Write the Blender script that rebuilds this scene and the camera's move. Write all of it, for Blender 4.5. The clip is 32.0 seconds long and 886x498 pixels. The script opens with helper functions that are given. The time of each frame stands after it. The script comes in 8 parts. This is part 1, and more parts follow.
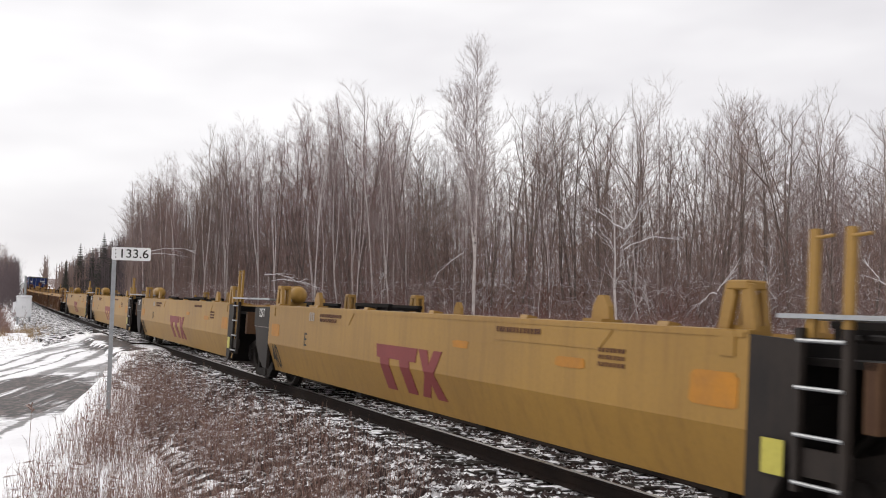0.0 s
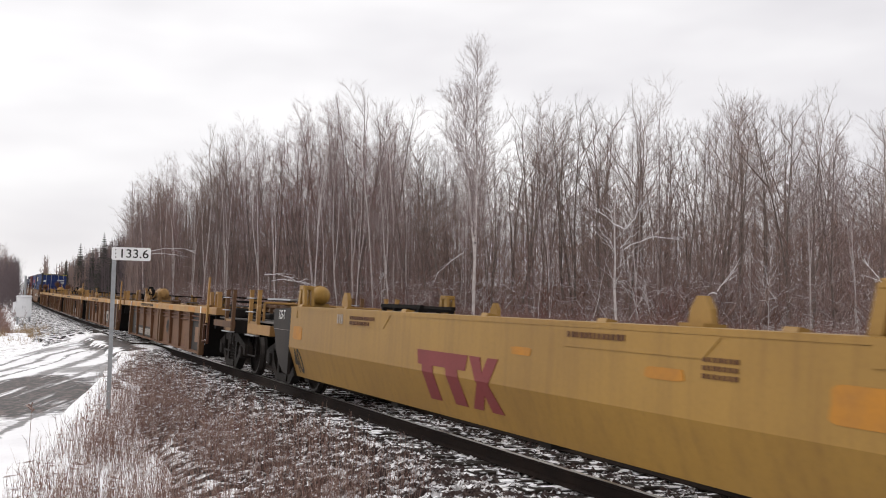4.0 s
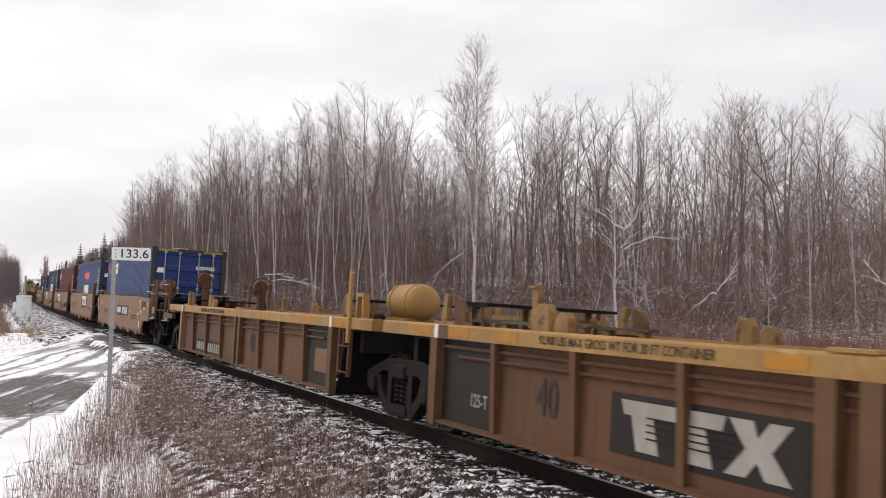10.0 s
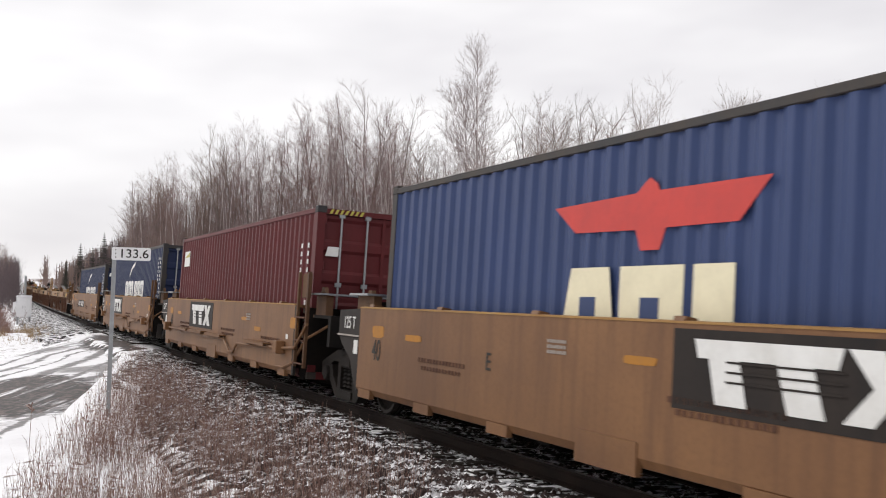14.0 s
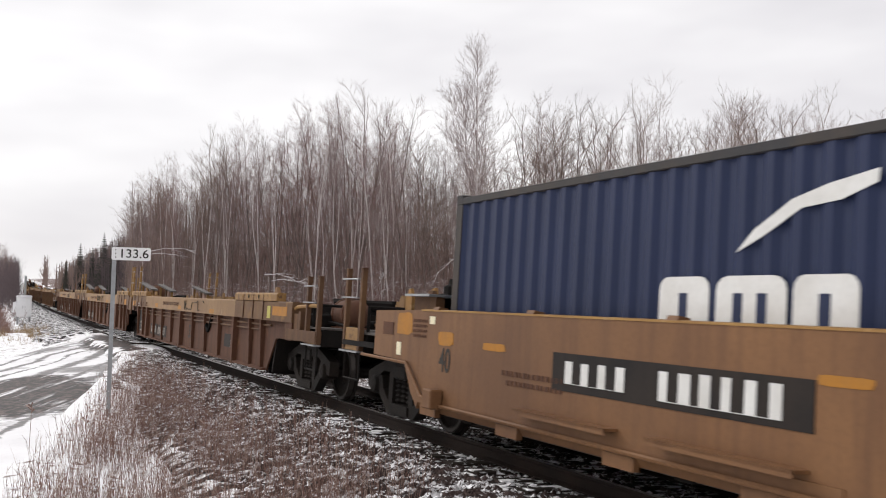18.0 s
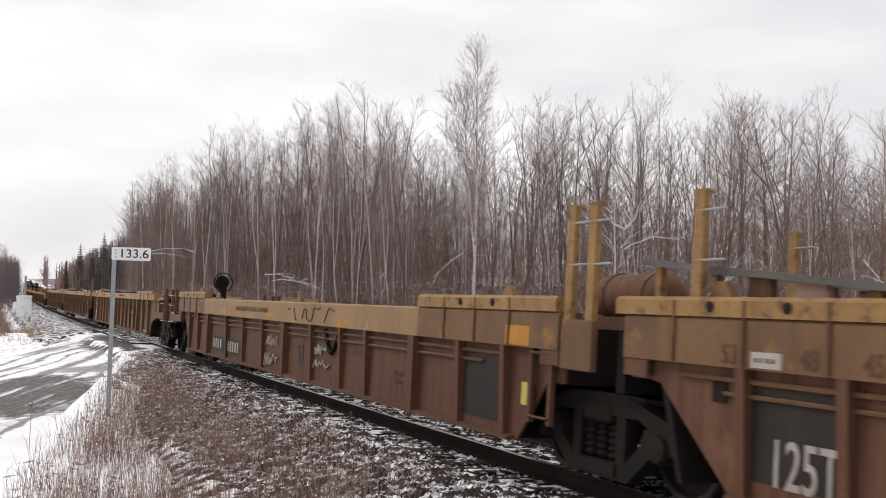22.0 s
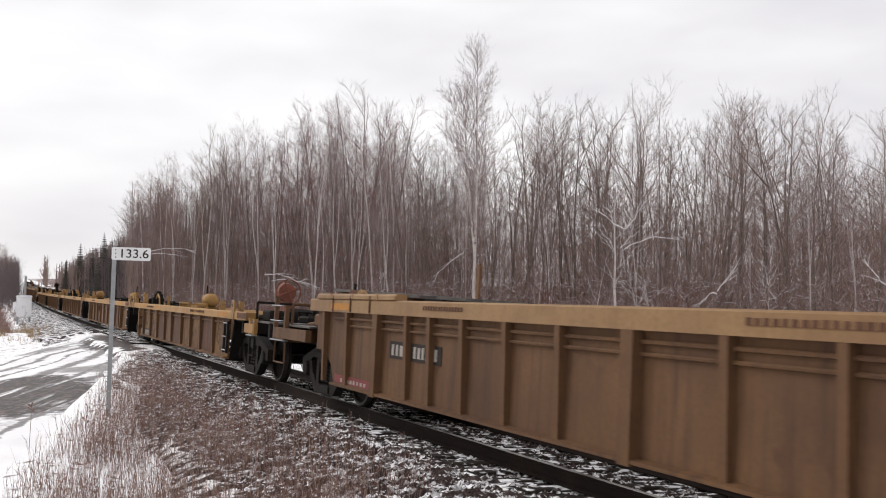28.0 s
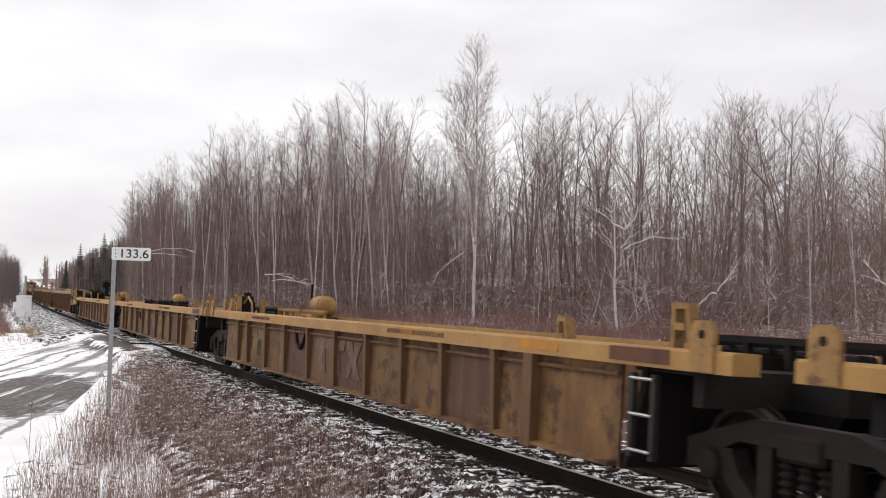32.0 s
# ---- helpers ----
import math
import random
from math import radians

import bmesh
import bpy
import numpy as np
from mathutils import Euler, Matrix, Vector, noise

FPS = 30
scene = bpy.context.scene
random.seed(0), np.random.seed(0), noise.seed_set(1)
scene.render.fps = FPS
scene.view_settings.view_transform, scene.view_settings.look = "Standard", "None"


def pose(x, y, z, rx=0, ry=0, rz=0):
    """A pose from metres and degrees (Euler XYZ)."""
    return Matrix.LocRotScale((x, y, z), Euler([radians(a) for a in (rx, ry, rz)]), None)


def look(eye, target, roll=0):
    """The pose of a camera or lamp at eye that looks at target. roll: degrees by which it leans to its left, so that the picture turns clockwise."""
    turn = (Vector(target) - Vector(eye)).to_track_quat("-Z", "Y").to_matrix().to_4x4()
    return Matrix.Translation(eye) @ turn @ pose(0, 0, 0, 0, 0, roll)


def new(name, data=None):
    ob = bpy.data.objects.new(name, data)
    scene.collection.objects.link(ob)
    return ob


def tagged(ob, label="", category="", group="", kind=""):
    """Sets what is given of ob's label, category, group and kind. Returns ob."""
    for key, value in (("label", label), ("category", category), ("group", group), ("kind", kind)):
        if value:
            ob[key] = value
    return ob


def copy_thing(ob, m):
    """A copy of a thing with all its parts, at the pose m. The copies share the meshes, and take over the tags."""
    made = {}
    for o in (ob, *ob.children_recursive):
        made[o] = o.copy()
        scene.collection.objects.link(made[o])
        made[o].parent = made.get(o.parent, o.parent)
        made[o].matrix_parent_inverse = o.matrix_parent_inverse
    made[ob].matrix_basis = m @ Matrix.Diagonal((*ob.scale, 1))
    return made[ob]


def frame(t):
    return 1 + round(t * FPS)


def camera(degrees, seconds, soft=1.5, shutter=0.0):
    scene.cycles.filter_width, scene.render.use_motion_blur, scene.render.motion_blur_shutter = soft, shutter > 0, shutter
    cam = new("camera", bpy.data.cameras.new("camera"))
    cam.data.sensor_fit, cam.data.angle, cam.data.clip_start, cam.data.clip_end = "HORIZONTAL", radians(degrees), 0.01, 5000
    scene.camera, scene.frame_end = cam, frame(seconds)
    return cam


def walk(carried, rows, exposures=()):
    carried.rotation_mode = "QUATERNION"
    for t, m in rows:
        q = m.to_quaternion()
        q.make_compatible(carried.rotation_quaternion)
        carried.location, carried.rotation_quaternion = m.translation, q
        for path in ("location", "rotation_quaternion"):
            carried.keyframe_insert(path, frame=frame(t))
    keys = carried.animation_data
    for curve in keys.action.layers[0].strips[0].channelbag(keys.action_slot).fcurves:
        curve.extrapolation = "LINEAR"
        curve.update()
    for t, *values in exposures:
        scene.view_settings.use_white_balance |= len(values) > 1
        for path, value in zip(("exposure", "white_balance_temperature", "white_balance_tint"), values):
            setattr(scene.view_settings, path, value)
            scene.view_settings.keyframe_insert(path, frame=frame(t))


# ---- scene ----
# ---- camera: fixed on a tripod beside the level crossing ----
YAW, PITCH, ROLL, EYE = 24.771, 2.600, 0.572, (0.0, 0.0, 1.7745)


def ahead(distance):
    a, b = radians(YAW), radians(PITCH)
    return (EYE[0] + distance * math.sin(a) * math.cos(b), EYE[1] + distance * math.cos(a) * math.cos(b), EYE[2] + distance * math.sin(b))


cam = camera(47.2, 32.0, soft=1.05, shutter=0.12)
walk(cam, [(0.0, look(EYE, ahead(10), ROLL)), (32.0, look(EYE, ahead(10), ROLL))], [(0.0, 0.15, 6550, 10.9), (32.0, 0.15, 6550, 10.9)])

# ---- overcast winter daylight ----
SUN_AZ, SUN_EL = 325.0, 34.0
world = bpy.data.worlds.new("overcast_sky")
scene.world = world
world.use_nodes = True
wn, wl = world.node_tree.nodes, world.node_tree.links
wn.clear()
w_out = wn.new("ShaderNodeOutputWorld")
w_bg = wn.new("ShaderNodeBackground")
w_sky = wn.new("ShaderNodeTexSky")
w_sky.sky_type, w_sky.sun_disc = "NISHITA", False
w_sky.sun_elevation, w_sky.sun_rotation = radians(SUN_EL), radians(SUN_AZ)
w_co = wn.new("ShaderNodeTexCoord")
w_map = wn.new("ShaderNodeMapping")
w_map.inputs["Scale"].default_value = (1.0, 1.0, 3.2)
w_noise = wn.new("ShaderNodeTexNoise")
w_noise.inputs["Scale"].default_value, w_noise.inputs["Detail"].default_value, w_noise.inputs["Roughness"].default_value = 2.0, 4.0, 0.5
w_ramp = wn.new("ShaderNodeValToRGB")
w_ramp.color_ramp.elements[0].position, w_ramp.color_ramp.elements[0].color = 0.34, (0.74, 0.73, 0.755, 1)
w_ramp.color_ramp.elements[1].position, w_ramp.color_ramp.elements[1].color = 0.60, (0.99, 0.985, 0.99, 1)
w_mix = wn.new("ShaderNodeMix")
w_mix.data_type = "RGBA"
w_mix.inputs["Factor"].default_value = 0.96
w_bg.inputs["Strength"].default_value = 1.0
w_dim = wn.new("ShaderNodeMix")
w_dim.data_type, w_dim.blend_type = "RGBA", "MULTIPLY"
w_dim.inputs["Factor"].default_value = 1.0
w_dim.inputs["B"].default_value = (0.1, 0.1, 0.1, 1)
wl.new(w_co.outputs["Generated"], w_map.inputs["Vector"])
wl.new(w_map.outputs["Vector"], w_noise.inputs["Vector"])
wl.new(w_noise.outputs["Fac"], w_ramp.inputs["Fac"])
wl.new(w_sky.outputs["Color"], w_dim.inputs["A"])
wl.new(w_dim.outputs["Result"], w_mix.inputs["A"])
wl.new(w_ramp.outputs["Color"], w_mix.inputs["B"])
wl.new(w_mix.outputs["Result"], w_bg.inputs["Color"])
wl.new(w_bg.outputs["Background"], w_out.inputs["Surface"])

sun = new("sun", bpy.data.lights.new("sun", "SUN"))
sun.data.energy, sun.data.angle, sun.data.color = 1.1, radians(30), (1.0, 0.96, 0.9)
_a, _e = radians(SUN_AZ), radians(SUN_EL)
sun.matrix_basis = look((0, 0, 60), (-60 * math.sin(_a) * math.cos(_e), -60 * math.cos(_a) * math.cos(_e), 60 - 60 * math.sin(_e)))

# ---- the line of the track: lateral D, gentle curve K, cant C, vertical curve KV; the train runs towards -y ----
D, K, C, KV, SPEED = 6.194, 0.00014, 0.05587, 5.0e-5, 12.12


BEND0, BEND1, HEAD1, RISE1 = 80.0, 220.0, 0.0424, 250.0


def rise(y):
    y = max(y, 0.0)
    return KV * y * y / 2 if y < RISE1 else KV * RISE1 * (y - RISE1 / 2)


def heading(s):
    if s < BEND0:
        return K * s
    return K * BEND0 + (HEAD1 - K * BEND0) * min(s - BEND0, BEND1 - BEND0) / (BEND1 - BEND0)


def lateral(s):
    if s < BEND0:
        return D + K * s * s / 2
    x = D + K * BEND0 * BEND0 / 2
    run = min(s, BEND1) - BEND0
    x += (K * BEND0 + heading(min(s, BEND1))) / 2 * run
    return x + HEAD1 * max(0.0, s - BEND1)


def track_pose(s, u=0.0, z=0.0):
    m = Matrix.Translation((lateral(s), s, rise(s))) @ Matrix.Rotation(-heading(s), 4, "Z")
    if s > 0:
        m = m @ Matrix.Rotation(KV * min(s, RISE1), 4, "X")
    return m @ Matrix.Rotation(C, 4, "Y") @ Matrix.Translation((u, 0, z))


# ---- materials ----
def material(name, base, second=None, rough=0.6, metal=0.0, big=0.8, fine=22.0, amount=0.55, grain=0.25, streak=0.0, bump=0.15, bump_scale=None, third=None, third_cut=0.62, snow=0.0, random_shade=0.0, snow_scale=1.7, island=None, gloss=0.2, stretch=(1, 1, 1), coords="Object"):
    m = bpy.data.materials.new(name)
    m.use_nodes = True
    n, l = m.node_tree.nodes, m.node_tree.links
    b = n["Principled BSDF"]
    b.inputs["Roughness"].default_value, b.inputs["Metallic"].default_value = rough, metal
    b.inputs["Specular IOR Level"].default_value = gloss
    tc = n.new("ShaderNodeTexCoord")
    mp = n.new("ShaderNodeMapping")
    mp.inputs["Scale"].default_value = stretch
    l.new(tc.outputs[coords], mp.inputs["Vector"])
    second = second or tuple(c * 0.6 for c in base)

    def noise_node(scale, detail, vec=None, rough_=0.6):
        t = n.new("ShaderNodeTexNoise")
        t.inputs["Scale"].default_value, t.inputs["Detail"].default_value, t.inputs["Roughness"].default_value = scale, detail, rough_
        l.new((vec or mp).outputs["Vector"], t.inputs["Vector"])
        return t

    def ramp(src, lo, hi):
        r = n.new("ShaderNodeMapRange")
        r.inputs["From Min"].default_value, r.inputs["From Max"].default_value = lo, hi
        l.new(src, r.inputs["Value"])
        return r.outputs["Result"]

    def mix(a, c, fac, kind="MIX"):
        x = n.new("ShaderNodeMix")
        x.data_type, x.blend_type = "RGBA", kind
        for sock, v in (("A", a), ("B", c)):
            if isinstance(v, tuple):
                x.inputs[sock].default_value = (*v, 1)
            else:
                l.new(v, x.inputs[sock])
        if isinstance(fac, float):
            x.inputs["Factor"].default_value = fac
        else:
            l.new(fac, x.inputs["Factor"])
        return x.outputs["Result"]

    def times(a, k):
        q = n.new("ShaderNodeMath")
        q.operation = "MULTIPLY"
        l.new(a, q.inputs[0])
        if isinstance(k, float):
            q.inputs[1].default_value = k
        else:
            l.new(k, q.inputs[1])
        return q.outputs["Value"]

    large = noise_node(big, 6)
    small = noise_node(fine, 4)
    col = mix(base, second, times(ramp(large.outputs["Fac"], 0.35, 0.68), amount))
    if streak:
        ms = n.new("ShaderNodeMapping")
        ms.inputs["Scale"].default_value = (5.0, 5.0, 0.35)
        l.new(tc.outputs["Object"], ms.inputs["Vector"])
        st = noise_node(1.6, 5, ms)
        col = mix(col, second, times(ramp(st.outputs["Fac"], 0.47, 0.72), streak))
    if third:
        tn = noise_node(big * 2.7, 5)
        col = mix(col, third, ramp(tn.outputs["Fac"], third_cut, third_cut + 0.1))
    dark = tuple(c * 0.45 for c in base)
    col = mix(col, dark, times(ramp(small.outputs["Fac"], 0.45, 0.75), grain))
    if random_shade:
        oi = n.new("ShaderNodeObjectInfo")
        rr = ramp(oi.outputs["Random"], 0.0, 1.0)
        col = mix(col, tuple(c * 0.5 for c in base), times(rr, random_shade))
    if island:
        gi = n.new("ShaderNodeNewGeometry")
        col = mix(col, island, ramp(gi.outputs["Random Per Island"], 0.55, 1.0))
    if snow:
        ge = n.new("ShaderNodeNewGeometry")
        sx = n.new("ShaderNodeSeparateXYZ")
        l.new(ge.outputs["Normal"], sx.inputs["Vector"])
        pn = n.new("ShaderNodeTexNoise")
        pn.inputs["Scale"].default_value, pn.inputs["Detail"].default_value = snow_scale, 4
        l.new(ge.outputs["Position"], pn.inputs["Vector"])
        up = ramp(sx.outputs["Z"], 0.35, 0.75)
        patch = ramp(pn.outputs["Fac"], 0.62 - snow * 0.3, 0.70 - snow * 0.3)
        col = mix(col, (0.90, 0.90, 0.92), times(up, patch))
    l.new(col, b.inputs["Base Color"])
    if bump:
        bn = noise_node(bump_scale or fine * 1.3, 4)
        bp = n.new("ShaderNodeBump")
        bp.inputs["Strength"].default_value, bp.inputs["Distance"].default_value = bump, 0.02
        l.new(bn.outputs["Fac"], bp.inputs["Height"])
        l.new(bp.outputs["Normal"], b.inputs["Normal"])
    return m


M = {}
M["yellow"] = material("faded_yellow_paint", (0.305, 0.172, 0.036), (0.185, 0.100, 0.026), 0.55, big=0.5, streak=0.5, amount=0.6, grain=0.2, bump=0.05, gloss=0.3)
M["tan"] = material("dirty_tan_paint", (0.208, 0.102, 0.044), (0.108, 0.052, 0.027), 0.6, big=0.6, streak=0.65, amount=0.7, grain=0.3, bump=0.06, gloss=0.25)
M["sill"] = material("worn_yellow_sill_paint", (0.37, 0.212, 0.068), (0.21, 0.105, 0.04), 0.6, big=1.1, streak=0.2, amount=0.75, grain=0.35, bump=0.08, third=(0.42, 0.27, 0.13), third_cut=0.63)
M["rust"] = material("grimy_rust_brown_paint", (0.132, 0.060, 0.034), (0.056, 0.025, 0.018), 0.75, big=0.7, streak=0.8, amount=0.65, grain=0.3, bump=0.1, third=(0.150, 0.074, 0.036), third_cut=0.62, random_shade=0.35)
M["ochre"] = material("grimy_ochre_paint", (0.144, 0.075, 0.035), (0.062, 0.031, 0.020), 0.7, big=0.8, streak=0.8, amount=0.7, grain=0.35, bump=0.1, third=(0.085, 0.042, 0.023), third_cut=0.58)
M["steel"] = material("grimy_black_steel", (0.009, 0.008, 0.008), (0.020, 0.015, 0.012), 0.8, big=1.5, streak=0.3, amount=0.6, grain=0.3, bump=0.15, gloss=0.12)
M["panel"] = material("black_end_panel_paint", (0.016, 0.014, 0.014), (0.040, 0.030, 0.024), 0.65, big=1.2, streak=0.45, amount=0.6, grain=0.2, bump=0.06, gloss=0.15)
M["bogie"] = material("oily_cast_steel", (0.009, 0.0075, 0.007), (0.022, 0.015, 0.011), 0.75, big=3.0, amount=0.7, grain=0.4, bump=0.3, gloss=0.15)
M["tread"] = material("worn_wheel_steel", (0.055, 0.048, 0.044), (0.022, 0.018, 0.016), 0.5, 0.6, big=4.0, bump=0.05)
M["rail"] = material("rusty_rail_web", (0.014, 0.010, 0.009), (0.030, 0.018, 0.013), 0.8, big=1.3, amount=0.6, bump=0.15, gloss=0.1)
M["railtop"] = material("polished_rail_head", (0.42, 0.41, 0.40), (0.25, 0.22, 0.2), 0.3, 0.9, big=2.0, bump=0.03)
M["tie"] = material("creosoted_tie_wood", (0.022, 0.017, 0.014), (0.045, 0.036, 0.030), 0.85, big=2.0, bump=0.4, stretch=(0.4, 3, 3), snow=0.38, snow_scale=5.0, random_shade=0.3, gloss=0.1)
M["stone"] = material("crushed_rock_ballast", (0.042, 0.030, 0.028), (0.098, 0.069, 0.063), 0.9, big=9.0, fine=60, amount=0.8, bump=0.3, snow=0.46, snow_scale=5.5, gloss=0.1)
M["bed"] = material("ballast_bed", (0.020, 0.016, 0.016), (0.045, 0.036, 0.034), 0.95, big=5.0, fine=40, amount=0.8, grain=0.6, bump=0.9, bump_scale=26, snow=0.47, snow_scale=4.5, gloss=0.1)
M["ground"] = material("snowy_dead_grass_ground", (0.19, 0.135, 0.108), (0.10, 0.07, 0.058), 0.95, big=0.9, fine=30, amount=0.7, bump=0.8, bump_scale=14, snow=0.98, snow_scale=3.6, gloss=0.1)
M["snow"] = material("thin_snow", (0.82, 0.83, 0.86), (0.70, 0.70, 0.73), 0.7, big=1.2, fine=30, amount=0.5, grain=0.05, bump=0.35, bump_scale=9)
M["blue"] = material("container_blue_paint", (0.038, 0.060, 0.150), (0.028, 0.044, 0.105), 0.5, big=0.6, streak=0.3, amount=0.5, grain=0.08, bump=0.04)
M["blue2"] = material("container_end_blue_paint", (0.022, 0.040, 0.150), (0.017, 0.029, 0.095), 0.45, big=0.9, amount=0.4, grain=0.08, bump=0.03)
M["navy"] = material("container_navy_paint", (0.018, 0.027, 0.070), (0.013, 0.020, 0.05), 0.5, big=0.7, streak=0.3, amount=0.5, grain=0.08, bump=0.04)
M["maroon"] = material("container_maroon_paint", (0.105, 0.017, 0.019), (0.065, 0.014, 0.015), 0.55, big=0.7, streak=0.3, amount=0.5, grain=0.1, bump=0.04)
M["frame"] = material("container_frame_dark", (0.035, 0.035, 0.038), (0.07, 0.05, 0.035), 0.6, big=2.0, bump=0.05)
M["white"] = material("white_marking_paint", (0.72, 0.72, 0.70), (0.5, 0.48, 0.44), 0.6, big=2.5, amount=0.5, grain=0.15, bump=0.02)
M["cream"] = material("cream_marking_paint", (0.76, 0.70, 0.50), (0.55, 0.5, 0.36), 0.6, big=2.5, amount=0.4, grain=0.1, bump=0.02)
M["grey"] = material("faded_grey_marking_paint", (0.36, 0.325, 0.295), (0.22, 0.185, 0.155), 0.7, big=3, amount=0.6, grain=0.3, bump=0.02)
M["red"] = material("red_marking_paint", (0.55, 0.06, 0.05), (0.35, 0.05, 0.05), 0.55, big=2.5, amount=0.5, grain=0.1, bump=0.02)
M["fadedred"] = material("faded_red_marking_paint", (0.30, 0.055, 0.06), (0.16, 0.05, 0.075), 0.6, big=3.0, amount=0.8, grain=0.2, bump=0.02)
M["logored"] = material("dull_red_marking_paint", (0.19, 0.04, 0.04), (0.14, 0.03, 0.03), 0.6, big=2, amount=0.5, bump=0.02)
M["clamp"] = material("worn_yellow_casting_paint", (0.30, 0.172, 0.060), (0.18, 0.094, 0.040), 0.6, big=3.2, amount=0.75, grain=0.45, bump=0.12, third=(0.095, 0.048, 0.03), third_cut=0.56, random_shade=0.25)
M["orange"] = material("orange_rust_stain", (0.42, 0.178, 0.022), (0.31, 0.145, 0.034), 0.6, big=5.0, amount=0.9, grain=0.25, bump=0.02)
M["lemon"] = material("lemon_notice", (0.45, 0.40, 0.08), (0.35, 0.3, 0.08), 0.5, big=2.5, amount=0.5, bump=0.02)
M["ink"] = material("black_marking_paint", (0.03, 0.028, 0.026), (0.06, 0.05, 0.04), 0.65, big=2.5, amount=0.5, bump=0.02)
M["galv"] = material("galvanised_steel", (0.33, 0.34, 0.35), (0.22, 0.22, 0.22), 0.45, 0.6, big=4, amount=0.5, bump=0.05)
M["handbrake"] = material("rusty_red_casting", (0.22, 0.075, 0.05), (0.10, 0.05, 0.04), 0.7, big=4, amount=0.6, bump=0.1)
M["sign"] = material("white_sign_enamel", (0.80, 0.80, 0.80), (0.66, 0.65, 0.64), 0.4, big=3, amount=0.4, grain=0.05, bump=0.01)
M["cabinet"] = material("white_cabinet_paint", (0.78, 0.78, 0.79), (0.62, 0.62, 0.63), 0.5, big=2, amount=0.5, grain=0.05, bump=0.03)
M["bark"] = material("grey_aspen_bark", (0.235, 0.190, 0.176), (0.125, 0.099, 0.092), 0.9, big=1.6, fine=12, amount=0.8, bump=0.4, stretch=(1, 1, 0.35), random_shade=0.5, gloss=0.1)
M["greybark"] = material("dark_grey_bark", (0.175, 0.145, 0.130), (0.27, 0.228, 0.208), 0.9, big=1.6, fine=12, amount=0.8, bump=0.4, stretch=(1, 1, 0.35), random_shade=0.4, gloss=0.1)
M["greytwig"] = material("grey_brown_twigs", (0.27, 0.208, 0.182), (0.37, 0.295, 0.262), 0.9, big=0.5, fine=6, amount=0.8, bump=0.0, random_shade=0.45, gloss=0.1)
M["birch"] = material("white_birch_bark", (0.70, 0.64, 0.62), (0.28, 0.235, 0.222), 0.8, big=1.3, fine=9, amount=0.7, grain=0.3, bump=0.2, third=(0.07, 0.06, 0.057), third_cut=0.61, stretch=(1, 1, 2.2), random_shade=0.3)
M["twig"] = material("brown_twigs", (0.238, 0.172, 0.152), (0.315, 0.238, 0.212), 0.9, big=0.5, fine=6, amount=0.8, bump=0.0, random_shade=0.45, gloss=0.1)
M["twig2"] = material("purplish_twigs", (0.272, 0.172, 0.166), (0.35, 0.238, 0.230), 0.9, big=0.5, fine=6, amount=0.8, bump=0.0, random_shade=0.45, gloss=0.1)
M["snowtwig"] = material("snow_laden_twigs", (0.80, 0.78, 0.79), (0.46, 0.41, 0.41), 0.85, big=1.2, fine=6, amount=0.6, bump=0.0)
M["frost"] = material("snow_dusted_twigs", (0.40, 0.33, 0.32), (0.23, 0.165, 0.16), 0.9, big=0.6, fine=6, amount=0.7, bump=0.0, random_shade=0.35, gloss=0.1)
M["shrub"] = material("reddish_shrub_stems", (0.215, 0.120, 0.100), (0.30, 0.192, 0.168), 0.9, big=0.6, amount=0.8, bump=0.0, random_shade=0.4, gloss=0.1)
M["needle"] = material("dark_spruce_needles", (0.050, 0.054, 0.044), (0.085, 0.085, 0.072), 0.9, big=1.5, amount=0.7, bump=0.0, random_shade=0.4)
M["weed"] = material("dry_weed_stems", (0.235, 0.140, 0.115), (0.115, 0.065, 0.054), 0.9, big=1.6, fine=14, amount=0.8, bump=0.0, island=(0.50, 0.385, 0.33), gloss=0.1)
M["haze"] = material("distant_woods", (0.150, 0.118, 0.122), (0.09, 0.07, 0.074), 0.95, big=0.08, fine=0.6, amount=0.8, bump=0.3)

M["litter"] = material("leaf_litter_with_snow", (0.165, 0.098, 0.080), (0.09, 0.056, 0.048), 0.95, big=0.9, fine=30, amount=0.7, bump=0.8, bump_scale=14, snow=0.27, snow_scale=3.2, gloss=0.1)
M["brown"] = material("grimy_ochre_brown_paint", (0.152, 0.073, 0.037), (0.070, 0.034, 0.019), 0.72, big=0.55, streak=0.6, amount=0.75, grain=0.3, bump=0.1, third=(0.085, 0.038, 0.024), third_cut=0.60, random_shade=0.25)
M["oldbrown"] = material("patchy_rust_and_ochre_paint", (0.215, 0.120, 0.046), (0.085, 0.038, 0.023), 0.75, big=1.5, streak=0.75, amount=0.95, grain=0.5, bump=0.12, third=(0.055, 0.026, 0.019), third_cut=0.50, random_shade=0.3)
M["oldrust"] = material("dark_rusted_paint", (0.115, 0.058, 0.036), (0.055, 0.028, 0.021), 0.78, big=1.1, streak=0.8, amount=0.8, grain=0.45, bump=0.12, third=(0.165, 0.088, 0.036), third_cut=0.60)
M["oldred"] = material("faded_red_brown_paint", (0.128, 0.058, 0.044), (0.070, 0.032, 0.026), 0.75, big=0.9, streak=0.7, amount=0.7, grain=0.4, bump=0.1, third=(0.19, 0.105, 0.075), third_cut=0.62)
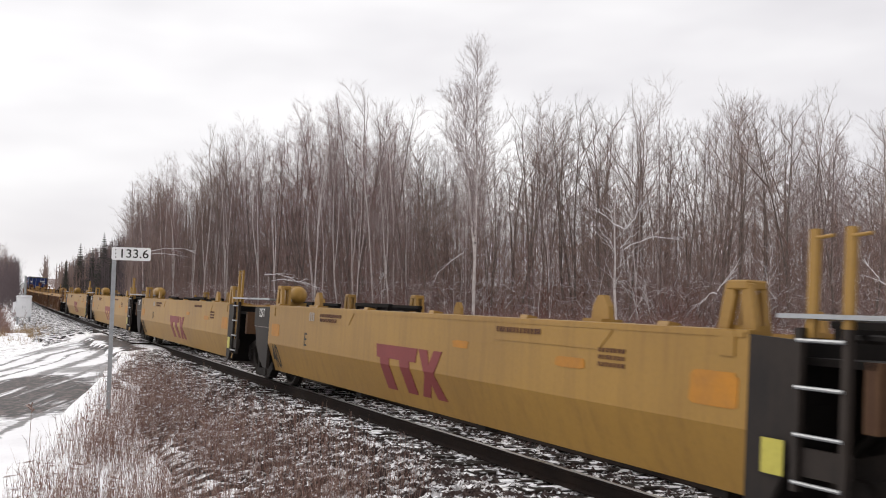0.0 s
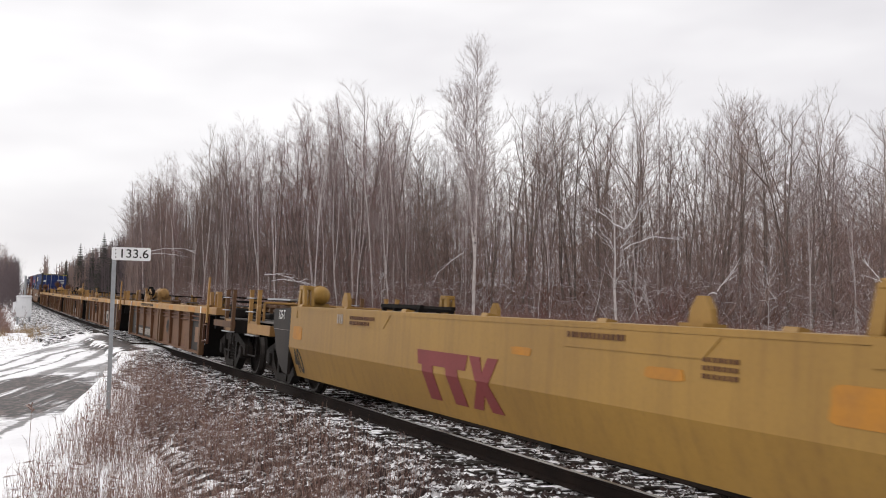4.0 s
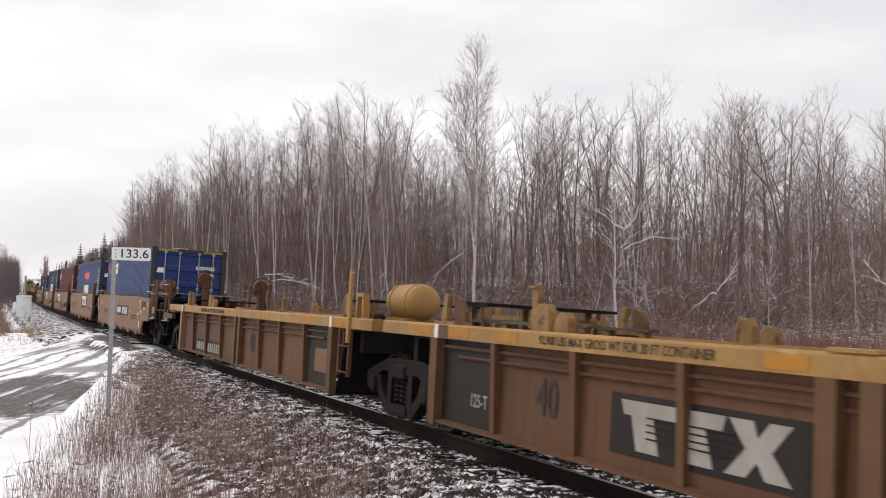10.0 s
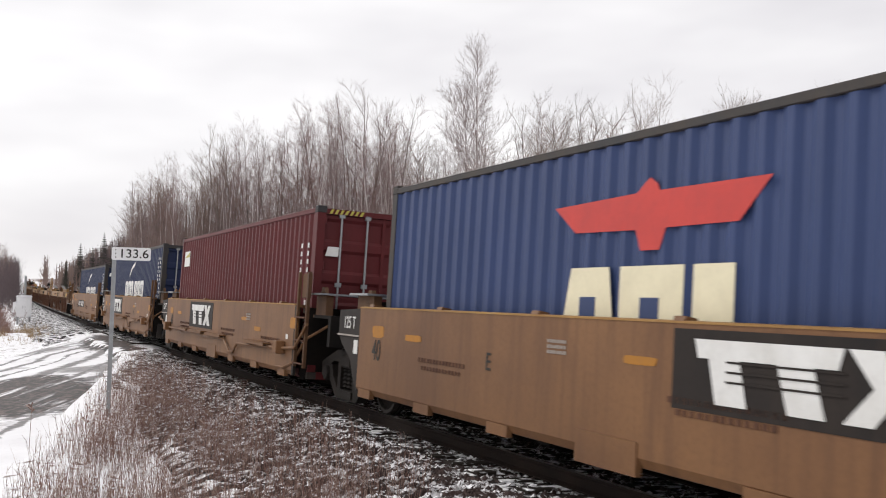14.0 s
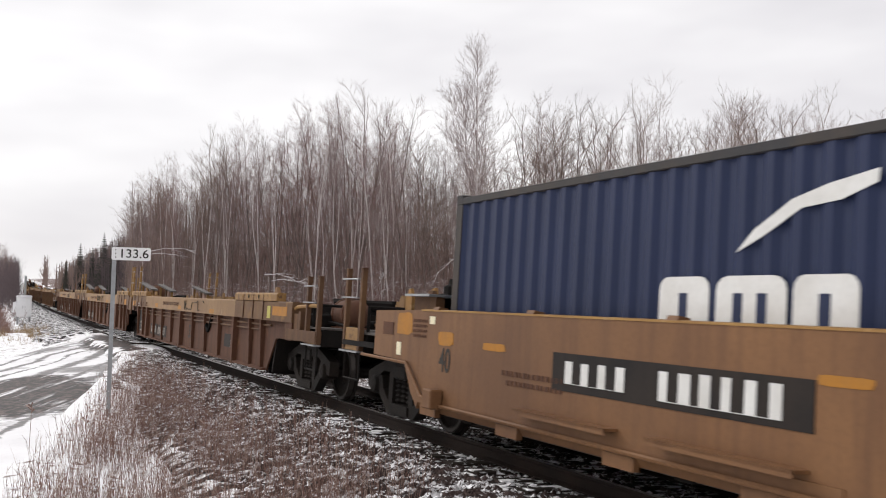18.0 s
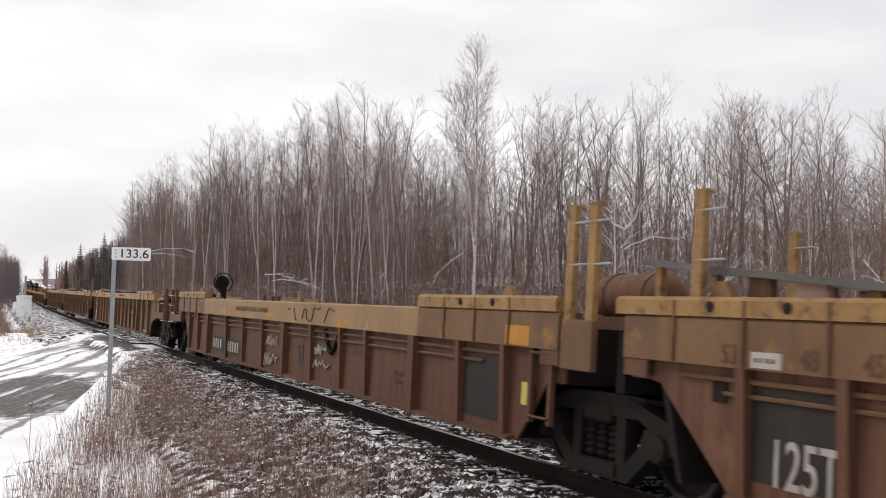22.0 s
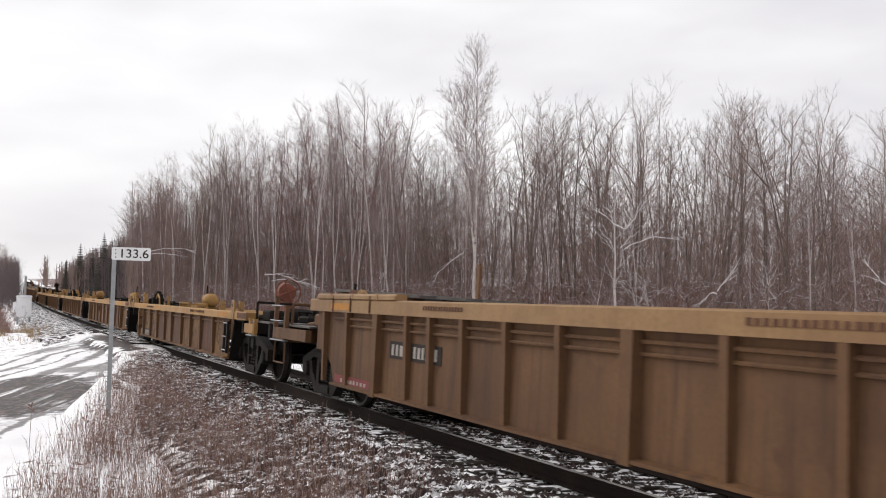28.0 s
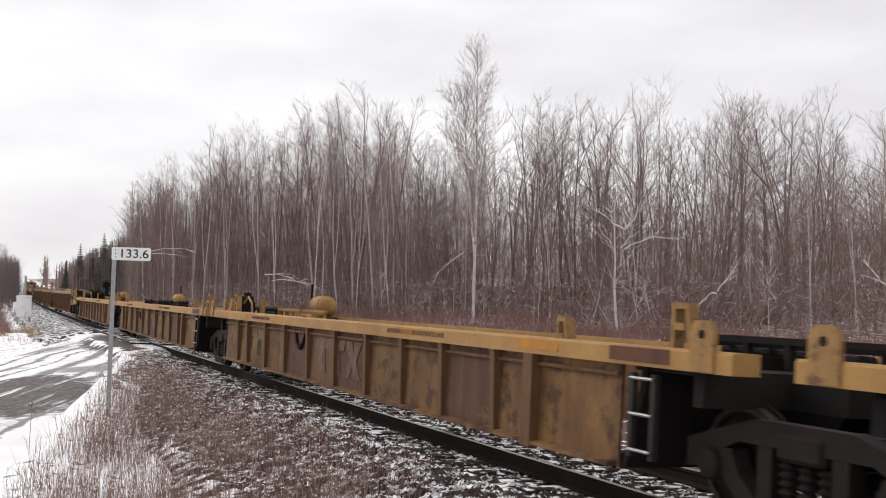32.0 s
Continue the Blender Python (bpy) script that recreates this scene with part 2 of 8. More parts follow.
M["blush"] = material("faded_pinkish_tan_paint", (0.36, 0.235, 0.185), (0.20, 0.115, 0.085), 0.6, big=1.4, streak=0.3, amount=0.6, grain=0.2, bump=0.06, third=(0.10, 0.055, 0.04), third_cut=0.66)
M["thicket"] = material("pale_thicket_twigs", (0.30, 0.222, 0.205), (0.40, 0.31, 0.29), 0.9, big=0.5, fine=6, amount=0.8, bump=0.0, gloss=0.1)
M["weedbed"] = material("matted_weeds_under_snow", (0.24, 0.155, 0.13), (0.11, 0.07, 0.06), 0.95, big=2.5, fine=40, amount=0.7, bump=0.8, bump_scale=24, snow=0.97, snow_scale=6.0, gloss=0.1)
M["deck"] = material("worn_steel_deck", (0.075, 0.066, 0.060), (0.13, 0.118, 0.11), 0.6, 0.1, big=2.0, amount=0.8, grain=0.3, bump=0.15)
M["oldmark"] = material("faded_pinkish_mark", (0.175, 0.098, 0.070), (0.060, 0.036, 0.028), 0.75, big=4.5, amount=1.0, grain=0.4, bump=0.05)
M["sillend"] = material("rust_stained_sill_paint", (0.172, 0.094, 0.042), (0.088, 0.045, 0.026), 0.65, big=0.9, streak=0.5, amount=0.75, grain=0.35, bump=0.08, third=(0.23, 0.118, 0.036), third_cut=0.60)
M["tansill"] = material("worn_tan_sill_paint", (0.285, 0.172, 0.080), (0.17, 0.092, 0.045), 0.6, big=1.0, streak=0.25, amount=0.75, grain=0.35, bump=0.08, third=(0.36, 0.24, 0.13), third_cut=0.64)
M["verge"] = material("dark_gravel_verge", (0.055, 0.040, 0.036), (0.11, 0.082, 0.074), 0.95, big=4.0, fine=40, amount=0.8, grain=0.5, bump=0.9, bump_scale=22, snow=0.40, snow_scale=7.0, gloss=0.1)
M["straw"] = material("straw_coloured_grass", (0.34, 0.235, 0.13), (0.20, 0.125, 0.07), 0.9, big=1.0, fine=10, amount=0.8, bump=0.0, island=(0.46, 0.36, 0.24), gloss=0.1)


# ---- mesh helpers ----
def box(bm, x0, x1, y0, y1, z0, z1, bevel=0.0):
    vs = [bm.verts.new((x, y, z)) for x in (x0, x1) for y in (y0, y1) for z in (z0, z1)]
    fs = [bm.faces.new([vs[i] for i in q]) for q in ((0, 1, 3, 2), (4, 6, 7, 5), (0, 4, 5, 1), (2, 3, 7, 6), (0, 2, 6, 4), (1, 5, 7, 3))]
    if bevel:
        es = list({e for f in fs for e in f.edges})
        bmesh.ops.bevel(bm, geom=es, offset=bevel, segments=1, affect="EDGES")


def prism(bm, outline, axis, a, b):
    """An outline of pairs, drawn out along an axis from a to b. axis x: pairs are (y, z); y: (x, z); z: (x, y)."""
    def at(p, h):
        return {"x": (h, p[0], p[1]), "y": (p[0], h, p[1]), "z": (p[0], p[1], h)}[axis]
    lo, hi = [bm.verts.new(at(p, a)) for p in outline], [bm.verts.new(at(p, b)) for p in outline]
    n = len(outline)
    for i in range(n):
        bm.faces.new((lo[i], lo[(i + 1) % n], hi[(i + 1) % n], hi[i]))
    bm.faces.new(lo[::-1])
    bm.faces.new(hi)


def rod(bm, a, b, r, r2=None, sides=8):
    a, b = Vector(a), Vector(b)
    way = (b - a).normalized()
    side = way.orthogonal().normalized()
    up = way.cross(side)
    rings = []
    for p, rad in ((a, r), (b, r if r2 is None else r2)):
        rings.append([bm.verts.new(p + (side * math.cos(t) + up * math.sin(t)) * rad) for t in (2 * math.pi * i / sides for i in range(sides))])
    for i in range(sides):
        bm.faces.new((rings[0][i], rings[0][(i + 1) % sides], rings[1][(i + 1) % sides], rings[1][i]))
    bm.faces.new(rings[0][::-1])
    bm.faces.new(rings[1])


def pipe(bm, points, r, sides=6):
    for a, b in zip(points, points[1:]):
        rod(bm, a, b, r, None, sides)


def lathe(bm, profile, axis="x", centre=(0, 0, 0), sides=20, caps=True):
    """Turns pairs (distance along the axis, radius) into a solid."""
    rings = []
    for h, r in profile:
        ring = []
        for i in range(sides):
            t = 2 * math.pi * i / sides
            p = (h, r * math.cos(t), r * math.sin(t)) if axis == "x" else (r * math.cos(t), h, r * math.sin(t)) if axis == "y" else (r * math.cos(t), r * math.sin(t), h)
            ring.append(bm.verts.new((p[0] + centre[0], p[1] + centre[1], p[2] + centre[2])))
        rings.append(ring)
    for a, b in zip(rings, rings[1:]):
        for i in range(sides):
            bm.faces.new((a[i], a[(i + 1) % sides], b[(i + 1) % sides], b[i]))
    if caps:
        bm.faces.new(rings[0][::-1])
        bm.faces.new(rings[-1])


def mesh_of(name, bm, mat, smooth=False):
    bmesh.ops.recalc_face_normals(bm, faces=bm.faces[:])
    me = bpy.data.meshes.new(name)
    bm.to_mesh(me)
    bm.free()
    me.materials.append(mat)
    if smooth:
        for p in me.polygons:
            p.use_smooth = True
    return me


def part(name, bm, mat, parent, label="", smooth=False):
    ob = new(name, mesh_of(name, bm, mat, smooth))
    ob.parent = parent
    if label:
        ob["label"] = label
    return ob


def piece(name, mesh, parent, m=None):
    ob = new(name, mesh)
    ob.parent = parent
    if m is not None:
        ob.matrix_basis = m
    return ob


def raw_mesh(name, verts, faces, mat):
    me = bpy.data.meshes.new(name)
    me.from_pydata(verts, [], faces)
    me.materials.append(mat)
    return me


def writing(text, size, m, mat, parent, name="lettering", squeeze=1.0):
    cu = bpy.data.curves.new(name, "FONT")
    cu.body, cu.size, cu.extrude, cu.space_character = text, size, 0.001, 1.0
    cu.offset = 0.008 * size
    cu.align_x, cu.align_y = "CENTER", "CENTER"
    tmp = bpy.data.objects.new("tmp", cu)
    me = bpy.data.meshes.new_from_object(tmp)
    bpy.data.objects.remove(tmp)
    bpy.data.curves.remove(cu)
    me.name = name
    me.materials.clear()
    me.materials.append(mat)
    me.transform(Matrix.Diagonal((squeeze, 1, 1, 1)))
    ob = new(name, me)
    ob.parent = parent
    ob.matrix_basis = m
    return ob


# ---- the ground ----
ROAD_AT, ROAD_WAY, ROAD_HALF = Vector((6.3, 38.0)), Vector((0.38, 0.925)).normalized(), 3.6


def road_offset(x, y):
    """Across and along the road, from where it crosses the track."""
    v = Vector((x, y)) - ROAD_AT
    return v.x * ROAD_WAY.y - v.y * ROAD_WAY.x, v.dot(ROAD_WAY)


def road_edge(along):
    """The verge on the camera's side, which runs closer in near the track."""
    return 1.15 + 0.19 * max(0.0, -along - 9.0)


def smooth(a, b, x):
    t = min(max((x - a) / (b - a), 0.0), 1.0)
    return t * t * (3 - 2 * t)


def land(x, y, rough=True):
    u = x - (lateral(y) if y > 0 else D)
    z = rise(y)
    bed = -0.30 - u * C
    if u < 0:
        low = -0.52 - 0.05 * smooth(3, 9, -u)
        h = bed + (low - bed) * smooth(1.75, 3.3, -u)
    else:
        ditch = -1.25 + 1.1 * smooth(5.5, 12, u) + 0.5 * smooth(12, 45, u)
        h = bed + (ditch - bed) * smooth(1.75, 4.2, u)
    across, along = road_offset(x, y)
    on = 1 - smooth(0.1, 1.3, across - road_edge(along) if across > 0 else -across - ROAD_HALF)
    if on > 0:
        road = -0.035 - u * C * (abs(u) < 2.5) - 0.34 * smooth(2.2, 7.0, abs(u)) - (0.02 if abs(u) >= 2.5 else 0)
        h = h + (road - 0.03 - h) * on
        rough = False
    if rough and abs(u) > 3:
        h += 0.10 * noise.noise((x * 0.45, y * 0.45, 3.1)) + 0.22 * noise.noise((x * 0.06, y * 0.06, 7.7)) * smooth(4, 20, abs(u))
    return z + h


def sheet(name, xs, ys, height, mat, kind="structure", label=""):
    verts = [(x, y, height(x, y)) for y in ys for x in xs]
    w = len(xs)
    faces = [(j * w + i, j * w + i + 1, (j + 1) * w + i + 1, (j + 1) * w + i) for j in range(len(ys) - 1) for i in range(w - 1)]
    me = raw_mesh(name, verts, faces, mat)
    for p in me.polygons:
        p.use_smooth = True
    return tagged(new(name, me), label, "", "", kind)


def spaced(*runs):
    out = []
    for a, b, step in runs:
        n = max(1, round((b - a) / step))
        out += [a + (b - a) * i / n for i in range(n)]
    return out + [runs[-1][1]]


gx = spaced((-1500, -300, 200), (-300, -60, 30), (-60, -14, 4), (-14, -4, 0.8), (-4, 11, 0.3), (11, 22, 0.7), (22, 70, 3), (70, 300, 23), (300, 1500, 200))
gy = spaced((-400, -40, 40), (-40, 4, 3), (4, 30, 0.35), (30, 60, 0.7), (60, 140, 3), (140, 400, 13), (400, 2600, 110))
ground = sheet("ground", gx, gy, land, M["ground"], label="dead brown grass ground with a thin patchy snow cover")
ground.data.materials.append(M["litter"])
ground.data.materials.append(M["weedbed"])
ground.data.materials.append(M["verge"])
for f in ground.data.polygons:
    if -40 < f.center.y < 33 and 1.2 < f.center.x - lateral(max(0.0, f.center.y)) < 5.5:
        f.material_index = 3
    elif f.center.y > -40 and f.center.x - lateral(max(0.0, f.center.y)) > 5.5 and (f.center.y < 30 or f.center.x - lateral(f.center.y) > 8.5):
        f.material_index = 1
    elif 2 < f.center.y < 36:
        across, along = road_offset(f.center.x, f.center.y)
        if across > road_edge(along) + 0.1 and f.center.x > -0.8:
            f.material_index = 2 if f.center.y < 22 + 2 * noise.noise((f.center.x, f.center.y * 0.5, 0)) else 3

# road: a snowy gravel lane that crosses the track on the skew, with wet wheel tracks worn into the snow
def road_material():
    m = material("snowy_gravel_road", (0.90, 0.90, 0.92), (0.74, 0.73, 0.75), 0.6, big=0.9, fine=25, amount=0.6, grain=0.1, bump=0.4, bump_scale=10)
    n, l = m.node_tree.nodes, m.node_tree.links
    b = n["Principled BSDF"]
    was = b.inputs["Base Color"].links[0].from_socket
    uv = n.new("ShaderNodeUVMap")
    uv.uv_map = "lane"
    warp = n.new("ShaderNodeTexNoise")
    warp.inputs["Scale"].default_value, warp.inputs["Detail"].default_value = 0.18, 2
    geo = n.new("ShaderNodeNewGeometry")
    l.new(geo.outputs["Position"], warp.inputs["Vector"])
    sep = n.new("ShaderNodeSeparateXYZ")
    l.new(uv.outputs["UV"], sep.inputs["Vector"])

    def calc(op, a, b_=None, c_=None):
        q = n.new("ShaderNodeMath")
        q.operation = op
        for i, v in enumerate((a, b_, c_)):
            if v is None:
                continue
            if isinstance(v, (int, float)):
                q.inputs[i].default_value = v
            else:
                l.new(v, q.inputs[i])
        return q.outputs["Value"]
    across = calc("ADD", sep.outputs["X"], calc("MULTIPLY", calc("SUBTRACT", warp.outputs["Fac"], 0.5), 1.6))
    total = None
    rough_edge = n.new("ShaderNodeTexNoise")
    rough_edge.inputs["Scale"].default_value, rough_edge.inputs["Detail"].default_value = 3.5, 5
    l.new(geo.outputs["Position"], rough_edge.inputs["Vector"])
    wob = calc("MULTIPLY", calc("SUBTRACT", rough_edge.outputs["Fac"], 0.5), 0.55)
    for centre, half in ((-2.7, 0.10), (-1.75, 0.16), (-0.9, 0.08), (0.1, 0.22), (1.1, 0.12), (1.8, 0.2), (2.7, 0.10)):
        d = calc("ABSOLUTE", calc("SUBTRACT", across, centre))
        f = calc("SUBTRACT", 1.0, calc("SMOOTH_MIN", calc("MAXIMUM", calc("DIVIDE", calc("SUBTRACT", calc("ADD", d, wob), half * 0.6), half * 0.6), 0.0), 1.0, 0.1))
        total = f if total is None else calc("MAXIMUM", total, f)
    wet = n.new("ShaderNodeTexNoise")
    wet.inputs["Scale"].default_value, wet.inputs["Detail"].default_value = 0.22, 3
    l.new(geo.outputs["Position"], wet.inputs["Vector"])
    mr = n.new("ShaderNodeMapRange")
    mr.inputs["From Min"].default_value, mr.inputs["From Max"].default_value = 0.56, 0.63
    l.new(calc("ADD", wet.outputs["Fac"], calc("MULTIPLY", wob, 0.3)), mr.inputs["Value"])
    total = calc("MAXIMUM", calc("MULTIPLY", total, 0.8), calc("MULTIPLY", mr.outputs["Result"], 0.7))
    stretch = n.new("ShaderNodeMapping")
    stretch.inputs["Scale"].default_value = (2.6, 0.22, 1)
    l.new(uv.outputs["UV"], stretch.inputs["Vector"])
    streak = n.new("ShaderNodeTexNoise")
    streak.inputs["Scale"].default_value, streak.inputs["Detail"].default_value = 1.3, 6
    l.new(stretch.outputs["Vector"], streak.inputs["Vector"])
    bare = n.new("ShaderNodeMapRange")
    bare.inputs["From Min"].default_value, bare.inputs["From Max"].default_value = 0.33, 0.41
    l.new(streak.outputs["Fac"], bare.inputs["Value"])
    at = n.new("ShaderNodeSeparateXYZ")
    l.new(geo.outputs["Position"], at.inputs["Vector"])
    for px, py, rx, ry in ((0.7, 21.6, 1.9, 3.6), (5.1, 34.8, 1.9, 6.5), (4.4, 29.5, 0.9, 3.5), (1.2, 24.0, 0.9, 2.2)):
        ex = calc("DIVIDE", calc("SUBTRACT", at.outputs["X"], px), rx)
        ey = calc("DIVIDE", calc("SUBTRACT", at.outputs["Y"], py), ry)
        r2 = calc("ADD", calc("ADD", calc("MULTIPLY", ex, ex), calc("MULTIPLY", ey, ey)), calc("MULTIPLY", wob, 2.6))
        pr = n.new("ShaderNodeMapRange")
        pr.inputs["From Min"].default_value, pr.inputs["From Max"].default_value = 1.15, 0.75
        l.new(r2, pr.inputs["Value"])
        total = calc("MAXIMUM", total, pr.outputs["Result"] if px > 4 else calc("MULTIPLY", pr.outputs["Result"], bare.outputs["Result"]))
    mix = n.new("ShaderNodeMix")
    mix.data_type = "RGBA"
    grit = n.new("ShaderNodeTexNoise")
    grit.inputs["Scale"].default_value, grit.inputs["Detail"].default_value = 7.0, 6
    l.new(geo.outputs["Position"], grit.inputs["Vector"])
    gr = n.new("ShaderNodeValToRGB")
    gr.color_ramp.elements[0].position, gr.color_ramp.elements[0].color = 0.46, (0.014, 0.010, 0.009, 1)
    gr.color_ramp.elements[1].position, gr.color_ramp.elements[1].color = 0.66, (0.14, 0.098, 0.086, 1)
    l.new(grit.outputs["Fac"], gr.inputs["Fac"])
    l.new(gr.outputs["Color"], mix.inputs["B"])
    l.new(calc("MINIMUM", total, 1.0), mix.inputs["Factor"])
    l.new(was, mix.inputs["A"])
    l.new(mix.outputs["Result"], b.inputs["Base Color"])
    rr = n.new("ShaderNodeMapRange")
    rr.inputs["To Min"].default_value, rr.inputs["To Max"].default_value = 0.7, 0.5
    l.new(total, rr.inputs["Value"])
    l.new(rr.outputs["Result"], b.inputs["Roughness"])
    return m


def build_road():
    vs, fs, uv = [], [], []
    cols, rows = 14, 150
    side = Vector((ROAD_WAY.y, -ROAD_WAY.x))
    for j in range(rows + 1):
        a = -75 + 150 * j / rows
        for i in range(cols + 1):
            lim = min(ROAD_HALF + 2.5, road_edge(a))
            c = -ROAD_HALF + 0.1 + (lim + ROAD_HALF - 0.2) * i / cols + (0.25 * noise.noise((a * 0.6, i * 0.05, 0.5)) if i in (0, cols) else 0)
            p = ROAD_AT + ROAD_WAY * a + side * c
            vs.append((p.x, p.y, land(p.x, p.y, False) + (0.030 if 0 < i < cols else -0.012)))
            uv.append((c, a))
    w = cols + 1
    for j in range(rows):
        for i in range(cols):
            q = (j * w + i, j * w + i + 1, (j + 1) * w + i + 1, (j + 1) * w + i)
            mid = Vector(vs[q[0]][:2]).lerp(Vector(vs[q[2]][:2]), 0.5)
            if abs(mid.x - lateral(mid.y)) > 1.55:
                fs.append(q)
    me = raw_mesh("road", vs, fs, road_material())
    lay = me.uv_layers.new(name="lane")
    for lp in me.loops:
        lay.data[lp.index].uv = uv[lp.vertex_index]
    for p in me.polygons:
        p.use_smooth = True
    return tagged(new("road", me), "snow-covered gravel road with dark wet wheel tracks", "", "", "structure")


build_road()


# track: two rails on ties in ballast, with timber and asphalt between the rails at the crossing
def sweep(bm, outline, s0, s1, step):
    n = max(1, round((s1 - s0) / step))
    last = None
    for j in range(n + 1):
        m = track_pose(s0 + (s1 - s0) * j / n)
        ring = [bm.verts.new(m @ Vector((u, 0, z))) for u, z in outline]
        if last:
            k = len(ring)
            for i in range(k):
                bm.faces.new((last[i], last[(i + 1) % k], ring[(i + 1) % k], ring[i]))
        else:
            bm.faces.new(ring[::-1])
        last = ring
    bm.faces.new(last)


def build_track():
    track = tagged(new("track"), "railway track of dark rails on snowy timber ties", "", "", "structure")
    for u in (-0.7525, 0.7525):
        bm = bmesh.new()
        sweep(bm, [(u - 0.07, -0.17), (u + 0.07, -0.17), (u + 0.07, -0.155), (u + 0.012, -0.13), (u + 0.010, -0.045), (u + 0.034, -0.035), (u + 0.034, -0.004), (u - 0.034, -0.004), (u - 0.034, -0.035), (u - 0.010, -0.045), (u - 0.012, -0.13), (u - 0.07, -0.155)], -14, 700, 7)
        rail = part("rail", bm, M["rail"], track, "rust-dark steel rail with a polished head")
        bm = bmesh.new()
        sweep(bm, [(u - 0.030, -0.004), (u + 0.030, -0.004), (u + 0.024, 0.0), (u - 0.024, 0.0)], -14, 700, 7)
        part("rail_head", bm, M["railtop"], rail)
    # crossing panels of dark timber beside and between the rails
    for u0, u1 in ((-1.5, -0.84), (-0.66, -0.02), (0.02, 0.66), (0.84, 1.5)):
        bm = bmesh.new()
        sweep(bm, [(u0, -0.17), (u1, -0.17), (u1, -0.012), (u0, -0.012)], 35.0, 47.5, 2.4)
        part("crossing_panel", bm, M["tie"], track, "dark timber crossing panel dusted with snow")
    bm = bmesh.new()
    box(bm, -1.3, 1.3, -0.115, 0.115, -0.35, -0.172, 0.012)
    tie = mesh_of("tie", bm, M["tie"])
    for i in range(150):
        s = -8 + 0.54 * i
        if not 34.9 < s < 47.6:
            piece("tie", tie, track, track_pose(s, random.uniform(-0.04, 0.04)) @ pose(0, 0, random.uniform(-0.01, 0.004), 0, 0, random.uniform(-1, 1)))
    # ballast bed
    bm = bmesh.new()
    prof = [(-4.3, -0.95), (-3.6, -0.62), (-3.0, -0.50), (-2.4, -0.36), (-1.75, -0.215), (-0.9, -0.195), (0.9, -0.195), (1.75, -0.22), (2.6, -0.46), (3.9, -1.1)]
    rows = []
    for s in spaced((-14, 60, 0.6), (60, 700, 8)):
        m = track_pose(s)
        rows.append([bm.verts.new(m @ Vector((u + 0.12 * noise.noise((s * 0.8, u, 1)), 0, z + (0.035 * noise.noise((s * 2.1, u * 2.1, 4)) if abs(u) > 1 else 0) - (0.10 if 34.6 < s < 48 else 0)))) for u, z in prof])
    for a, b in zip(rows, rows[1:]):
        for i in range(len(prof) - 1):
            bm.faces.new((a[i], a[i + 1], b[i + 1], b[i]))
    me = mesh_of("ballast", bm, M["bed"], True)
    tagged(new("ballast", me), "dark crushed-rock ballast bed dusted with snow", "", "", "structure")
    return track


build_track()


# ---- the train ----
def on_side(y, z, x):
    """The pose of flat lettering on the side that faces the road."""
    return Matrix(((0, 0, -1, x), (-1, 0, 0, y), (0, 1, 0, z), (0, 0, 0, 1)))


def on_end(x, z, y):
    """The pose of flat lettering on a leading end."""
    return Matrix(((1, 0, 0, x), (0, 0, -1, y), (0, 1, 0, z), (0, 0, 0, 1)))


def plate(name, parent, y0, y1, z0, z1, x, mat, label="", thick=0.006):
    bm = bmesh.new()
    box(bm, x - thick, x, y0, y1, z0, z1)
    return part(name, bm, mat, parent, label)


def stain(parent, y0, y1, z0, z1, x, mat, label=""):
    """A worn patch with an uneven, rounded outline."""
    rnd = random.Random(int(abs(y0) * 977 + abs(z0) * 131))
    cy, cz, hy, hz = (y0 + y1) / 2, (z0 + z1) / 2, (y1 - y0) / 2, (z1 - z0) / 2
    pts = []
    for k in range(18):
        t = 2 * math.pi * k / 18
        c, n = math.cos(t), math.sin(t)
        j = rnd.uniform(0.90, 1.03)
        pts.append((cy + hy * j * math.copysign(abs(c) ** 0.32, c), cz + hz * j * math.copysign(abs(n) ** 0.32, n)))
    bm = bmesh.new()
    prism(bm, pts, "x", x - 0.004, x)
    return part("worn_patch", bm, mat, parent, label)


def bars(parent, y, z, width, height, x, mat, n=6, name="marking", gap=0.42):
    """Writing too worn to read: a row of plain bars on a hair-thin base line, in one part."""
    bm = bmesh.new()
    step = width / n
    rnd = random.Random(int(abs(y) * 1000 + z * 77))
    z0, z1 = z - height / 2, z + height / 2
    line = z0 + height * 0.02
    pts = []
    for i in range(n):
        w = step * (1 - gap) * rnd.uniform(0.7, 1.0)
        a = y + width / 2 - i * step
        top = z1 - height * rnd.choice((0.0, 0.0, 0.04))
        pts += [(a, line if i else z0), (a, top), (a - w, top), (a - w, line)]
    pts[-1] = (pts[-1][0], z0)
    prism(bm, pts, "x", x - 0.005, x)
    return part(name, bm, mat, parent)


